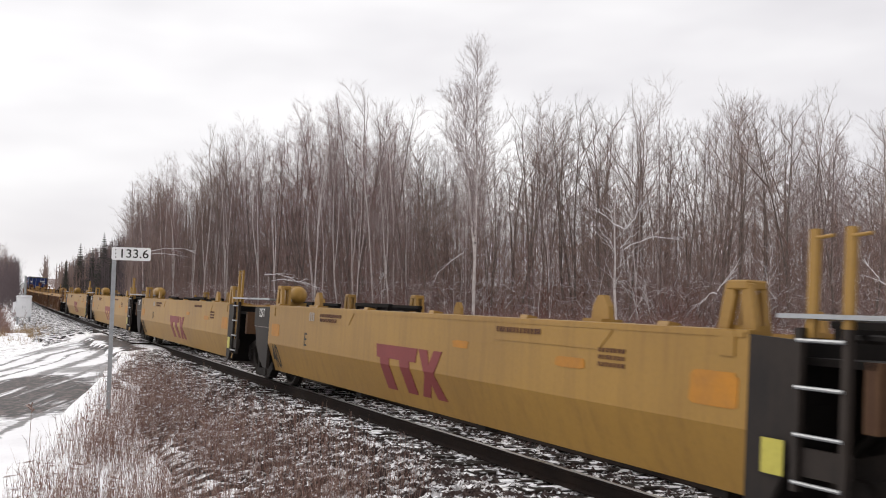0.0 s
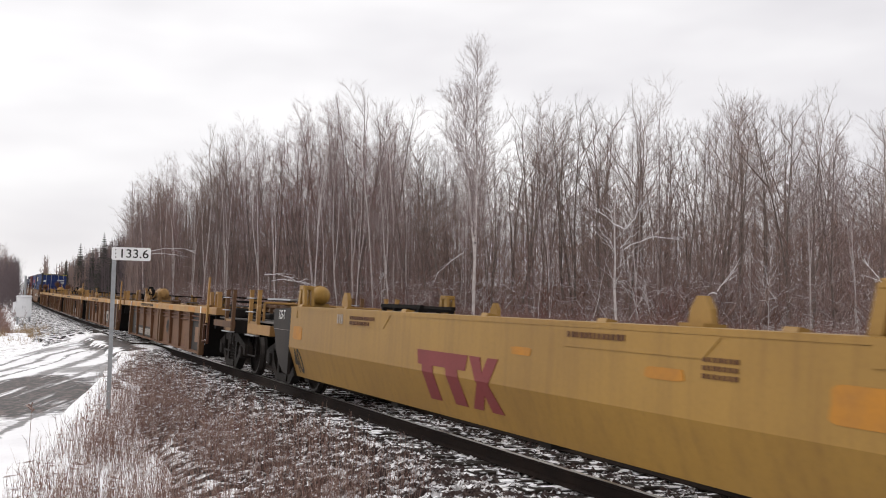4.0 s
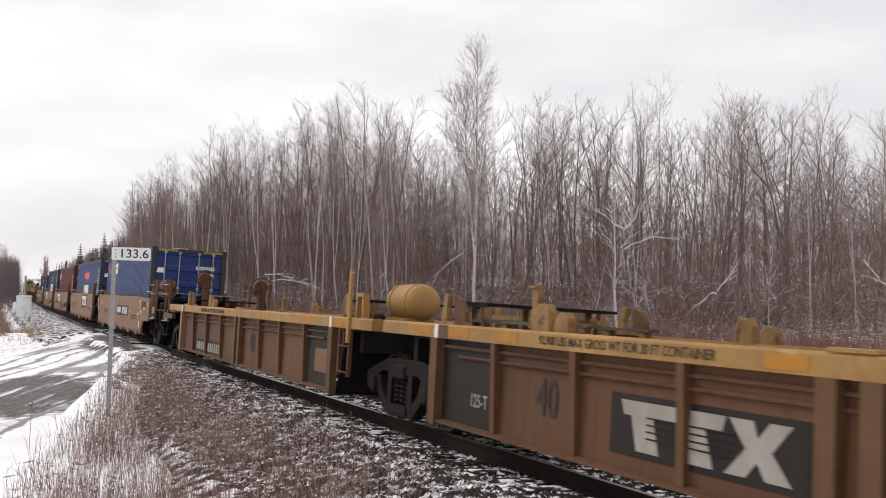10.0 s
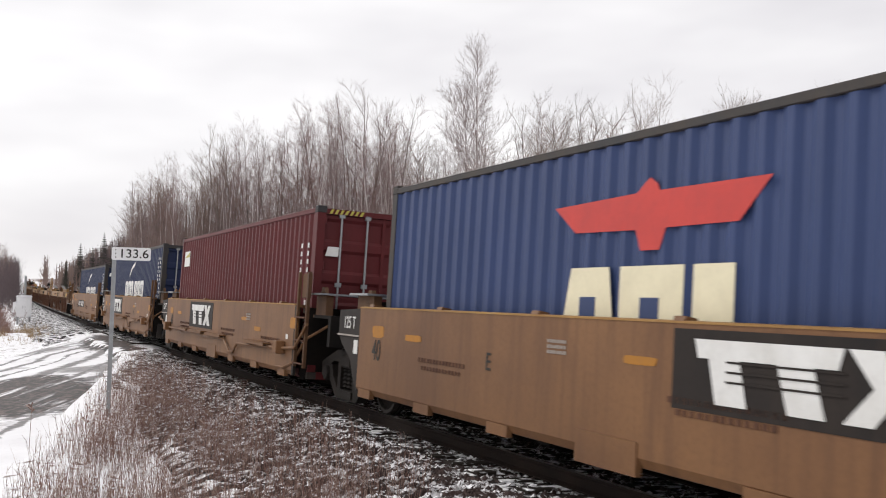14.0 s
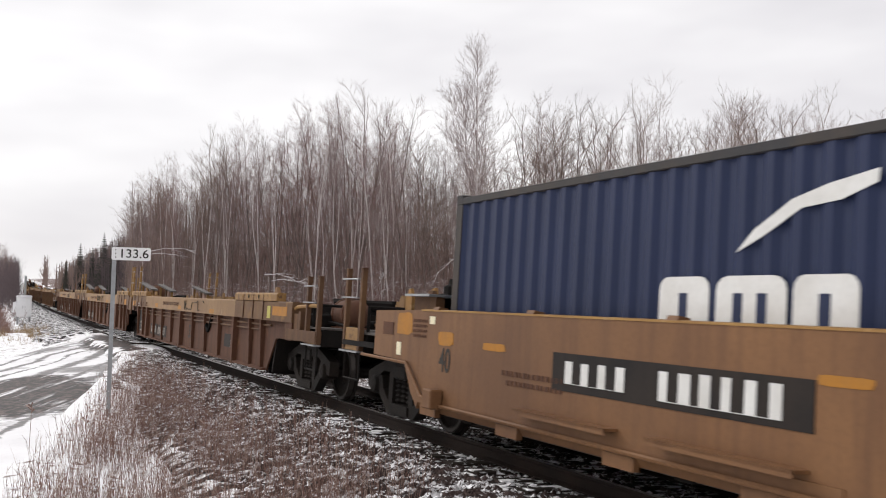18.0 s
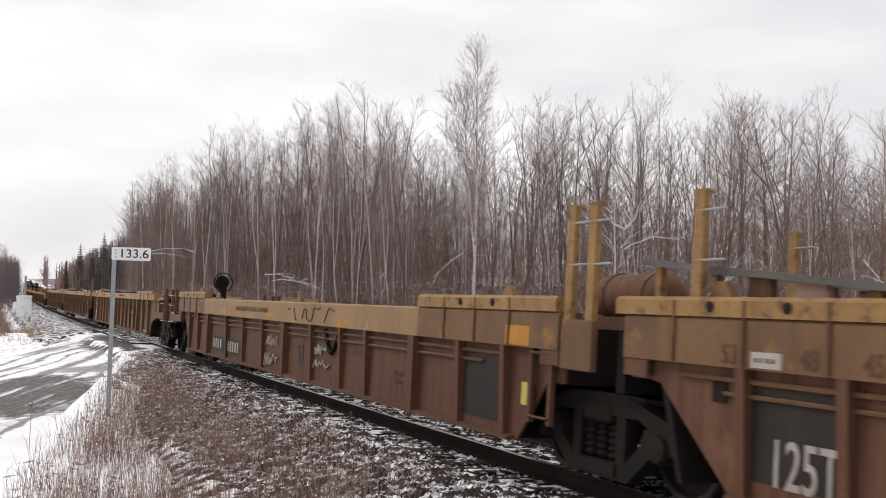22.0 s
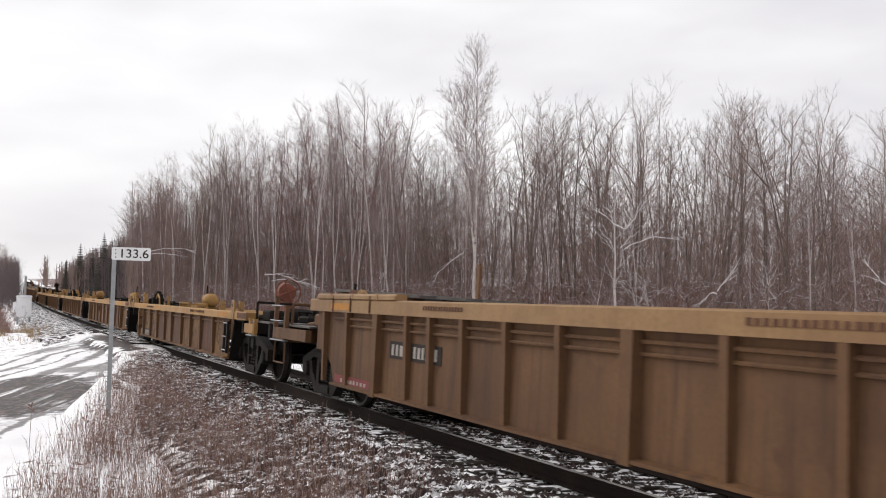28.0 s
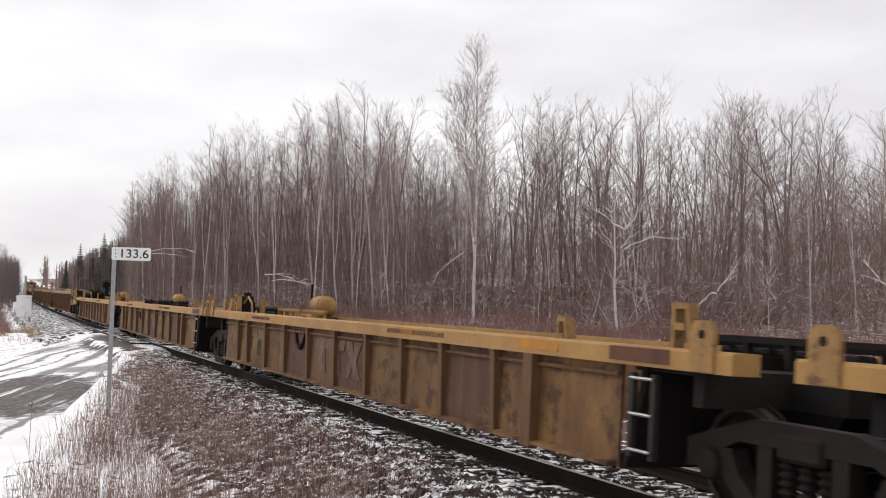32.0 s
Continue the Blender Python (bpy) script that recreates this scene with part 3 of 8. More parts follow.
def block_mark(parent, y, z, w, h, x, mat, name="logo_block"):
    """The owner's mark as plain shapes: a head bar on two tapering posts, and a heavy waisted slab beside them."""
    z0, z1 = z - h / 2, z + h / 2
    a = y + w / 2
    bm = bmesh.new()
    t = w * 0.075
    m1, m2 = a - w * 0.15, a - w * 0.47
    prism(bm, [(a, z1), (a - w * 0.66, z1), (a - w * 0.64, z1 - h * 0.30), (m2 - t, z1 - h * 0.30), (m2 - t - w * 0.05, z0), (m2 + t - w * 0.05, z0), (m2 + t, z1 - h * 0.30), (m1 - t, z1 - h * 0.30), (m1 - t - w * 0.04, z0), (m1 + t - w * 0.04, z0), (m1 + t, z1 - h * 0.30), (a - w * 0.02, z1 - h * 0.30)], "x", x - 0.006, x)
    bar = part(name, bm, mat, parent, "owner's mark as heavy plain shapes")
    bm = bmesh.new()
    c, k = a - w * 0.83, w * 0.17
    prism(bm, [(c + k * 0.9, z1), (c + k * 0.15, z1), (c, z + h * 0.20), (c - k * 0.35, z1), (c - k, z1), (c - k * 0.42, z), (c - k, z0), (c - k * 0.25, z0), (c, z - h * 0.20), (c + k * 0.35, z0), (c + k, z0), (c + k * 0.36, z)], "x", x - 0.006, x)
    part("logo_slab", bm, mat, bar)
    return bar


def build_bogie(plain=False):
    """A freight bogie; the plain one, for the far end of the train, goes without springs, boxes and brakes."""
    root = tagged(new("bogie"), "oily black cast-steel freight bogie on the rails", "bogie", "bogies of the train")
    for s in (-1, 1):
        bm = bmesh.new()
        x0, x1 = s * 0.93, s * 1.09
        lo, hi = min(x0, x1), max(x0, x1)
        prism(bm, [(-1.20, 0.40), (-1.20, 0.62), (-0.95, 0.70), (-0.45, 0.84), (0.45, 0.84), (0.95, 0.70), (1.20, 0.62), (1.20, 0.40), (1.05, 0.42), (1.02, 0.54), (0.80, 0.58), (0.62, 0.66), (-0.62, 0.66), (-0.80, 0.58), (-1.02, 0.54), (-1.05, 0.42)], "x", x0, x1)
        prism(bm, [(-0.84, 0.575), (-0.78, 0.36), (-0.46, 0.10), (0.46, 0.10), (0.78, 0.36), (0.84, 0.575), (0.70, 0.60), (0.62, 0.42), (0.40, 0.25), (-0.40, 0.25), (-0.62, 0.42), (-0.70, 0.60)], "x", x0 + s * 0.004, x1 - s * 0.004)
        for a in (-0.42, 0.28):
            box(bm, lo + 0.008, hi - 0.008, a, a + 0.14, 0.24, 0.68)
        box(bm, lo - 0.02, hi + 0.02, -0.30, 0.30, 0.13, 0.24)
        part("side_frame", bm, M["bogie"], root)
        if plain:
            continue
        bm = bmesh.new()
        lathe(bm, [(0.262 + 0.031 * k, 0.05 if k % 2 == 0 else 0.078) for k in range(11)], "z", (0, 0, 0), 8)
        coil = mesh_of("spring", bm, M["bogie"])
        for a in (-0.18, 0.0, 0.18):
            piece("spring", coil, root, pose(s * 1.0, a, 0))
        for a in (-0.915, 0.915):
            bm = bmesh.new()
            lathe(bm, [(0.90, 0.13), (1.08, 0.13), (1.13, 0.11), (1.14, 0.05)] if s > 0 else [(-1.14, 0.05), (-1.13, 0.11), (-1.08, 0.13), (-0.90, 0.13)], "x", (0, a, 0.457), 14)
            part("axle_box", bm, M["bogie"], root)
    bm = bmesh.new()
    box(bm, -1.12, 1.12, -0.22, 0.22, 0.58, 0.78, 0.03)
    lathe(bm, [(0.78, 0.32), (0.86, 0.30)], "z", (0, 0, 0), 16)
    part("bolster", bm, M["bogie"], root)
    bm = bmesh.new()
    for a in (-0.42, 0.42) if not plain else ():
        box(bm, -0.80, 0.80, a - 0.06, a + 0.06, 0.33, 0.45)
        rod(bm, (-0.5, a, 0.39), (0.5, a * 0.4, 0.75), 0.03)
    if plain:
        bm.free()
    else:
        part("brake_beam", bm, M["bogie"], root)
    for a in (-0.915, 0.915):
        bm = bmesh.new()
        rod(bm, (-0.92, 0, 0), (0.92, 0, 0), 0.085, None, 12)
        axle = part("wheelset", bm, M["bogie"], root)
        axle.matrix_basis = pose(0, a, 0.457)
        for s in (-1, 1):
            bm = bmesh.new()
            pr = [(-0.065, 0.18), (-0.065, 0.38), (-0.062, 0.485), (-0.035, 0.482), (-0.028, 0.458), (0.070, 0.450), (0.070, 0.39), (0.03, 0.37), (0.02, 0.20), (0.06, 0.15), (0.06, 0.09)]
            pr = [(s * (0.7175 + 0.0) + s * h, r) for h, r in pr]
            lathe(bm, pr, "x", (0, 0, 0), 18)
            part("wheel", bm, M["bogie"], axle, "grimy steel wheel")
            if plain:
                continue
            bm = bmesh.new()
            pr = [(s * (0.7175 - 0.02), 0.4525), (s * 0.7175, 0.4605), (s * 0.779, 0.4525), (s * 0.7895, 0.44), (s * 0.7895, 0.40)]
            lathe(bm, pr, "x", (0, 0, 0), 18, False)
            part("tread", bm, M["tread"], axle)
    return root


# kinds of well unit: length between bogies, half well, sill and web heights, ribs, colours
KIND = {
    "smooth_yellow": dict(P=15.7, W=6.23, zt=1.47, zb=0.32, side="yellow", sill="yellow", ribs=0),
    "ribbed_short": dict(P=15.75, W=6.05, zt=1.36, zb=0.24, side="brown", sill="sill", ribs=6, chord=0.16, chord_len=7.72, rib_at=(4.63, 3.10, 1.58, -1.72, -3.13, -4.60), wide_at=(0.12, -0.24)),
    "smooth_tan": dict(P=15.5, W=6.18, zt=1.51, zb=0.34, side="tan", sill="tan", ribs=0, off=0.46),
    "ribbed_long": dict(P=19.45, W=8.2, zt=1.55, zb=0.28, side="rust", sill="tansill", ribs=10, chord=0.35, chord_len=9.58),
    "ribbed_tall": dict(P=19.4, W=8.2, zt=1.62, zb=0.36, side="ochre", sill="tansill", ribs=14, chord=0.19, chord_len=9.2),
    "ribbed_old": dict(P=17.8, W=7.25, zt=1.31, zb=0.30, side="oldbrown", sill="sill", ribs=10, chord=0.16, chord_len=8.7, rib_at=(6.04, 5.28, 3.95, 2.67, 1.33, 0.0, -1.33, -2.60, -3.80, -5.08), wide_at=(-5.85,)),
    "ribbed_old_short": dict(P=16.4, W=6.15, zt=1.31, zb=0.30, side="oldbrown", sill="sill", ribs=9, chord=0.16, chord_len=7.9, rib_at=(5.69, 4.33, 3.05, 1.75, 0.60, -0.85, -2.10, -3.36, -4.78), wide_at=(6.45,)),
}
LABEL = {
    "ribbed_old_short": "weathered rust and yellow short ribbed empty well wagon",
    "smooth_yellow": "faded yellow smooth-sided empty container well wagon",
    "ribbed_short": "rust-brown ribbed empty well wagon with worn yellow sills",
    "smooth_tan": "dirty tan smooth-sided well wagon carrying a container",
    "ribbed_long": "rust-brown ribbed long empty well wagon with tan sills",
    "ribbed_tall": "grimy ochre high-sided ribbed empty well wagon",
    "ribbed_old": "weathered rust and yellow old ribbed empty well wagon",
}
# the long wagons' three bodies sit differently between their bogies: ends of the sill, feet of the two arches, raised plates, ribs
LONG = {
    "tail": dict(ends=(-9.70, 9.62), arch=(-7.92, 8.22), plates=((-8.72, -5.55), (6.55, 9.78)), rib_at=(8.31, 7.29, 5.10, 3.58, 2.06, -0.95, -2.47, -3.95, -6.75, -7.64), wide_at=(6.25, 0.55, -5.48)),
    "both": dict(ends=(-9.95, 8.86), arch=(-8.90, 7.62), plates=((-9.73, -6.49), (5.75, 8.98)), rib_at=(7.47, 6.55, 3.45, 1.96, 0.46, -2.55, -3.98, -4.90, -7.70, -8.62), wide_at=(5.25, -1.04, -6.52)),
    "head": dict(ends=(-9.30, 9.72), arch=(-8.45, 8.40), plates=((-9.26, -6.06), (6.50, 9.76)), rib_at=(8.29, 7.26, 4.25, 2.76, 1.26, -1.75, -3.18, -4.24, -7.17, -8.22), wide_at=(6.05, -0.24, -5.91)),
}
TALL = {
    "tail": dict(rib_at=(-7.96, -6.85, -4.75, -3.73, -2.72, -1.72, -0.62, 1.21, 2.27, 3.32, 4.34, 5.38, 8.22), wide_at=(-5.77, 0.25, 6.55)),
    "both": dict(rib_at=(-8.30, -7.06, -4.86, -3.86, -2.82, -1.80, -0.75, 1.40, 2.45, 3.50, 4.55, 5.60, 8.22), wide_at=(-6.0, 0.35, 6.75)),
    "head": dict(rib_at=(-7.90, -6.85, -4.70, -3.68, -2.70, -1.66, -0.57, 1.70, 2.73, 3.72, 4.60, 5.30, 7.50, 8.52), wide_at=(-5.76, 0.58, 6.30)),
}
XS = 1.45


def guide(bm, x, y, z, h=0.42, w=0.36):
    """A cast container guide that stands on the sill."""
    prism(bm, [(y - w / 2, z), (y + w / 2, z), (y + w * 0.40, z + h * 0.62), (y + w * 0.15, z + h), (y - w * 0.15, z + h), (y - w * 0.40, z + h * 0.62)], "x", x - 0.03, x + 0.03)
    box(bm, x - 0.11, x + 0.11, y - w / 2, y + w / 2, z, z + 0.05)


def hook_guide(bm, x, y, z):
    """A tall cast guide that hooks over the sill, with a lifting eye."""
    s = 1 if x > 0 else -1
    for d in (-1, 1):
        prism(bm, [(y + d * 0.21, z), (y + d * 0.10, z), (y + d * 0.03, z + 0.30), (y + d * 0.05, z + 0.40), (y + d * 0.13, z + 0.38)], "x", x - 0.09, x - 0.04)
        prism(bm, [(y + d * 0.17, z), (y + d * 0.08, z), (y + d * 0.03, z + 0.28), (y + d * 0.10, z + 0.36)], "x", x + 0.04, x + 0.09)
    box(bm, x - 0.10, x + 0.09, y - 0.11, y + 0.11, z + 0.34, z + 0.41, 0.012)
    box(bm, x - 0.05, x + 0.05, y - 0.20, y + 0.20, z, z + 0.09)
    box(bm, s * XS - 0.012, s * XS + 0.012, y - 0.08, y + 0.08, z - 0.13, z + 0.05)
    box(bm, min(x, s * XS), max(x, s * XS), y - 0.2, y + 0.2, z, z + 0.04)


def tank(parent, x, y, z, mat, along="y", r=0.24, length=0.95):
    bm = bmesh.new()
    h = length / 2
    lathe(bm, [(-h, 0.05), (-h + 0.02, r * 0.6), (-h + 0.09, r * 0.93), (-h + 0.16, r), (h - 0.16, r), (h - 0.09, r * 0.93), (h - 0.02, r * 0.6), (h, 0.05)], along, (x, y, z), 18)
    t = part("air_reservoir", bm, mat, parent, "yellow-painted steel air tank", True)
    bm = bmesh.new()
    for d in (-h * 0.55, h * 0.55):
        c = (x, y + d, z) if along == "y" else (x + d, y, z)
        lathe(bm, [(-0.03, r + 0.012), (0.03, r + 0.012)], along, c, 18)
    box(bm, x - r, x + r, y - h * 0.7, y + h * 0.7, z - r - 0.10, z - r + 0.03)
    part("tank_strap", bm, mat, t)
    return t


def valve_gear(parent, x, y, z, mat):
    bm = bmesh.new()
    box(bm, x - 0.20, x + 0.16, y - 0.22, y + 0.20, z, z + 0.30, 0.03)
    lathe(bm, [(z + 0.30, 0.15), (z + 0.40, 0.15), (z + 0.43, 0.09), (z + 0.50, 0.08)], "z", (x, y - 0.05, 0), 12)
    box(bm, x - 0.30, x - 0.12, y + 0.10, y + 0.42, z + 0.04, z + 0.24, 0.02)
    g = part("brake_valve", bm, M["steel"], parent, "black brake valve on the end platform")
    for k, (dx, dy, w) in enumerate(((-0.42, -0.35, 0.12), (-0.36, 0.55, 0.10), (0.3, -0.3, 0.14))):
        bm = bmesh.new()
        box(bm, x + dx - 0.03, x + dx + 0.03, y + dy - w, y + dy + w, z - 0.05, z + 0.22 + 0.07 * k)
        prism(bm, [(y + dy - w, z + 0.2), (y + dy + w, z + 0.2), (y + dy + w * 0.4, z + 0.34), (y + dy - w * 0.3, z + 0.36)], "x", x + dx - 0.02, x + dx + 0.02)
        part("bracket", bm, mat, g)
    bm = bmesh.new()
    pipe(bm, [(x - 0.1, y - 0.22, z + 0.26), (x - 0.1, y - 0.55, z + 0.40), (x - 0.1, y - 0.9, z + 0.26), (x - 0.1, y - 1.0, z + 0.02)], 0.025)
    part("brake_pipe", bm, mat, g)
    bm = bmesh.new()
    pipe(bm, [(x + 0.1, y + 0.2, z + 0.18), (x + 0.1, y + 0.7, z + 0.22), (x + 0.1, y + 0.9, z)], 0.02)
    part("brake_pipe", bm, mat, g)


def slack_frame(parent, x, y, z, mat, n=2):
    """A low frame of brake rigging on the end platform."""
    bm = bmesh.new()
    for dx in (-0.28, 0.28):
        box(bm, x + dx - 0.04, x + dx + 0.04, y - 0.85, y + 0.85, z + 0.24, z + 0.30)
    for k in range(4):
        a = y - 0.78 + k * 0.52
        for dx in (-0.28, 0.28):
            box(bm, x + dx - 0.035, x + dx + 0.035, a - 0.035, a + 0.035, z, z + 0.26)
        box(bm, x - 0.32, x + 0.32, a - 0.03, a + 0.03, z + 0.20, z + 0.25)
    rod(bm, (x, y - 0.9, z + 0.14), (x, y + 0.9, z + 0.16), 0.05)
    part("brake_rigging", bm, mat, parent)


def fin_pair(parent, y, sign):
    """A cast guide of two waisted fins on a foot plate, one on each sill; sign tells which end of the wagon it faces."""
    zt = 1.36
    for s in (-1, 1):
        x = s * (XS - 0.20)
        bm = bmesh.new()
        prism(bm, [(y + sign * a, b) for a, b in ((0.28, zt), (0.10, zt), (0.13, zt + 0.20), (0.10, zt + 0.34), (0.19, zt + 0.35))], "x", x - 0.035, x + 0.035)
        box(bm, x - 0.11, x + 0.11, y - 0.28, y + 0.28, zt - 0.004, zt + 0.035)
        g = part("container_guide", bm, M["clamp"], parent, "worn yellow cast container guide")
        bm = bmesh.new()
        prism(bm, [(y + sign * a, b) for a, b in ((0.02, zt), (-0.28, zt), (-0.25, zt + 0.16), (-0.14, zt + 0.29), (0.04, zt + 0.34), (0.02, zt + 0.20))], "x", x + 0.02, x + 0.08)
        part("guide_fin", bm, M["ochre"], g, "rust-brown second fin")


def end_shelf(parent, y, sign):
    """Grating rails and a raised dark shelf on yellow legs over the end platform."""
    for x in (-0.86, -0.48, 0.5):
        bm = bmesh.new()
        box(bm, x - 0.07, x + 0.07, y - 0.95, y + 0.95, 1.405, 1.44)
        rail = part("grating_rail", bm, M["deck"], parent, "grey steel grating rail")
        for a in (-0.8, -0.1, 0.7):
            bm = bmesh.new()
            box(bm, x - 0.05, x + 0.05, y + a - 0.05, y + a + 0.05, 1.19, 1.405)
            part("rail_foot", bm, M["clamp"], rail)
    c = y + sign * 0.55
    bm = bmesh.new()
    box(bm, -1.02, 0.9, c - 0.20, c + 0.20, 1.60, 1.635)
    box(bm, -1.02, -0.98, c - 0.42, c + 0.42, 1.585, 1.63)
    shelf = part("crossover_shelf", bm, M["steel"], parent, "dark raised crossover step")
    for x in (-0.9, -0.2, 0.7):
        for a in (-0.16, 0.16):
            bm = bmesh.new()
            box(bm, x - 0.04, x + 0.04, c + a - 0.035, c + a + 0.035, 1.19, 1.60)
            part("shelf_leg", bm, M["clamp"], shelf)


def ladder(parent, x, y0, y1, z0, z1, mat, rungs=3, top=None):
    bm = bmesh.new()
    box(bm, x - 0.025, x + 0.025, y0 - 0.03, y0 + 0.03, z0, top or z1)
    stile = part("ladder", bm, mat, parent)
    bm = bmesh.new()
    box(bm, x - 0.025, x + 0.025, y1 - 0.03, y1 + 0.03, z0, top or z1)
    part("stile", bm, mat, stile)
    for i in range(rungs):
        z = z0 + 0.06 + (z1 - z0 - 0.1) * i / max(1, rungs - 1)
        bm = bmesh.new()
        rod(bm, (x - 0.03, y0, z), (x - 0.03, y1, z), 0.014)
        part("rung", bm, M["galv"] if mat is M["panel"] else M["rust"], stile)


def post(bm, x, y, z0, z1, w=0.05):
    w = w * 0.75
    box(bm, x - 0.02, x + 0.02, y - w, y + w, z0, z1)
    rod(bm, (x - 0.02, y - w, z1 - 0.06), (x - 0.02, y - w - 0.14, z1 - 0.05), 0.012)


def build_unit(kind, tail_kit="valve_tank", head_kit="frame", panels="both", simple=False):
    q = KIND[kind]
    P, W, zt, zb = q["P"], q["W"], q["zt"], q["zb"]
    side, sill = M[q["side"]], M[q["sill"]]
    root = tagged(new("well_wagon"), LABEL[kind], "railway wagon", "well wagons of the train")
    half = P / 2
    ribbed = q["ribs"] > 0
    off = q.get("off", 0.0)
    Wa, Wb = W - off, W + off
    body = LONG[panels] if kind == "ribbed_long" else TALL[panels] if kind == "ribbed_tall" else q
    for s in (-1, 1):
        x = s * XS
        if not ribbed:
            yel = kind == "smooth_yellow"
            fold = 0.80 if yel else 0.42
            bot = 1.27 if yel else 1.40
            bm = bmesh.new()
            prism(bm, [(x, zt), (x, fold), (s * bot, zb), (s * (bot - 0.05), zb), (s * (XS - 0.07), fold), (s * (XS - 0.07), zt - 0.05), (s * (XS - 0.20), zt - 0.05), (s * (XS - 0.20), zt)], "y", -Wa, Wb)
            part("side_wall", bm, side, root)
            n = 7 if not yel else 0
            for i in range(n):
                bm = bmesh.new()
                y = 0.56 + 1.91 * (i - 3)
                w = 0.22 if i != 3 else 0.45
                box(bm, min(x, x - s * 0.05) - 0.012 * (s < 0), max(x, x - s * 0.05) + 0.012 * (s > 0), y - w, y + w, zb - 0.045 + (0.0 if i != 3 else -0.03), zb + (0.07 if i != 3 else 0.20))
                part("floor_bracket", bm, side, root)
            # upper edge strip; on tan wagons its pale colour is a painted sky reflection
            bm = bmesh.new()
            prism(bm, [(x + s * 0.008, zt - 0.012), (x + s * 0.008, zt + 0.004), (x - s * 0.05, zt + 0.012), (x - s * 0.05, zt + 0.002)], "y", -Wa, Wb)
            part("top_lip", bm, M["sill"] if not yel else side, root, "pale upper edge painted as a sky highlight" if not yel else "")
            # raised patch plates and sill wedges
            for i in range(6):
                bm = bmesh.new()
                y = -Wa + 1.0 + i * 2.2
                prism(bm, [(x, zt - 0.02), (x - s * 0.14, zt - 0.02), (x - s * 0.14, zt + 0.03), (x - s * 0.03, zt + 0.045)], "y", y - 0.07, y + 0.07)
                part("sill_wedge", bm, side, root)
            bm = bmesh.new()
            if yel:
                for a in (-3.4, 2.95):
                    prism(bm, [(a - 1.2, zt - 0.05), (a + 1.2, zt - 0.05), (a + 0.9, zt - 0.22), (a - 1.0, zt - 0.22)], "x", x - 0.008, x + 0.008)
                box(bm, x - 0.008, x + 0.008, -Wa + 0.05, Wb - 0.05, zt - 0.045, zt - 0.012)
                part("doubler_plate", bm, side, root)
            else:
                bm.free()
            # end panels in black
            pm = M["panel"]
            bm = bmesh.new()
            if panels == "head":
                he = half + 0.40
                prism(bm, [(Wb + 0.002, zt), (he, zt - 0.03), (he, 0.90), (7.12, 0.88), (6.85, 0.52), (Wb + 0.002, zb)], "x", x, x - s * 0.05)
                pm = side
            elif yel:
                prism(bm, [(W + 0.004, zt - 0.02), (W + 1.05, zt - 0.05), (W + 1.05, 1.10), (W + 0.92, 1.00), (W + 0.80, 0.72), (W + 0.55, 0.50), (W + 0.26, 0.36), (W + 0.004, zb + 0.02)], "x", x, x - s * 0.05)
            else:
                prism(bm, [(Wb + 0.004, zt - 0.02), (Wb + 0.90, zt - 0.05), (Wb + 0.90, 1.10), (Wb + 0.004, 1.10)], "x", x - s * 0.012, x - s * 0.05)
                part("end_panel", bm, pm, root, "black end panel")
                bm = bmesh.new()
                box(bm, min(x, x - s * 0.03), max(x, x - s * 0.03), Wb + 0.03, Wb + 0.92, 1.095, 1.12)
                part("panel_lip", bm, M["grey"], root)
                bm = bmesh.new()
                prism(bm, [(Wb + 0.004, 1.085), (Wb + 0.88, 1.085), (Wb + 0.80, 1.00), (Wb + 0.62, 0.90), (Wb + 0.38, 0.78), (Wb + 0.24, 0.55), (Wb + 0.08, 0.37), (Wb + 0.004, zb + 0.02)], "x", x - s * 0.02, x - s * 0.06)
            part("end_panel", bm, pm, root, "black end panel" if pm is not side else "")
            bm = bmesh.new()
            pm = M["panel"]
            if panels == "tail":
                he = -half + 0.14
                prism(bm, [(-Wa - 0.002, zt), (he, zt - 0.03), (he, 0.78), (-6.44, 0.76), (-6.18, zb + 0.14), (-6.10, zb), (-Wa - 0.002, zb)], "x", x, x - s * 0.05)
                pm = side
            else:
                prism(bm, [(-Wa - 0.004, zt - 0.02), (-Wa - (0.42 if yel else 0.16), zt - 0.04), (-Wa - (0.42 if yel else 0.16), zb + 0.35), (-Wa - (0.22 if yel else 0.10), zb), (-Wa - 0.004, zb)], "x", x, x - s * 0.05)
            part("end_panel", bm, pm, root, "black end panel" if pm is not side else "")
        else:
            ch = q["chord"]
            xw = s * (XS - 0.10)
            slant = kind in ("ribbed_long", "ribbed_tall")
            bm = bmesh.new()
            e = 0.1 if slant else 0.0
            if slant:
                c, A = q["chord_len"] - 0.15, W - 0.08
                arch = tail_arch = [(A + 0.66, 0.84), (A + 0.42, 0.79), (A + 0.17, 0.63), (A, zb)]
                c0 = c
                if kind == "ribbed_long":
                    (c0, c), (k0, k) = (-body["ends"][0], body["ends"][1]), body["arch"]
                    tail_arch = [(k + 0.98, 1.04), (k + 0.86, 1.02), (k, zb)]
                    arch = [(-k0 + 0.66, 0.90), (-k0 + 0.54, 0.88), (-k0, zb)]
                prism(bm, [(-c0, zt - ch), (c, zt - ch), (c, 1.04 if kind == "ribbed_long" else 0.84)] + tail_arch + [(-a, b) for a, b in arch[::-1]] + [(-c0, 0.90 if kind == "ribbed_long" else 0.84)], "x", xw, xw - s * 0.03)
            else:
                prism(bm, [(-W, zt - ch), (W, zt - ch), (W, zb), (-W, zb)], "x", xw, xw - s * 0.03)
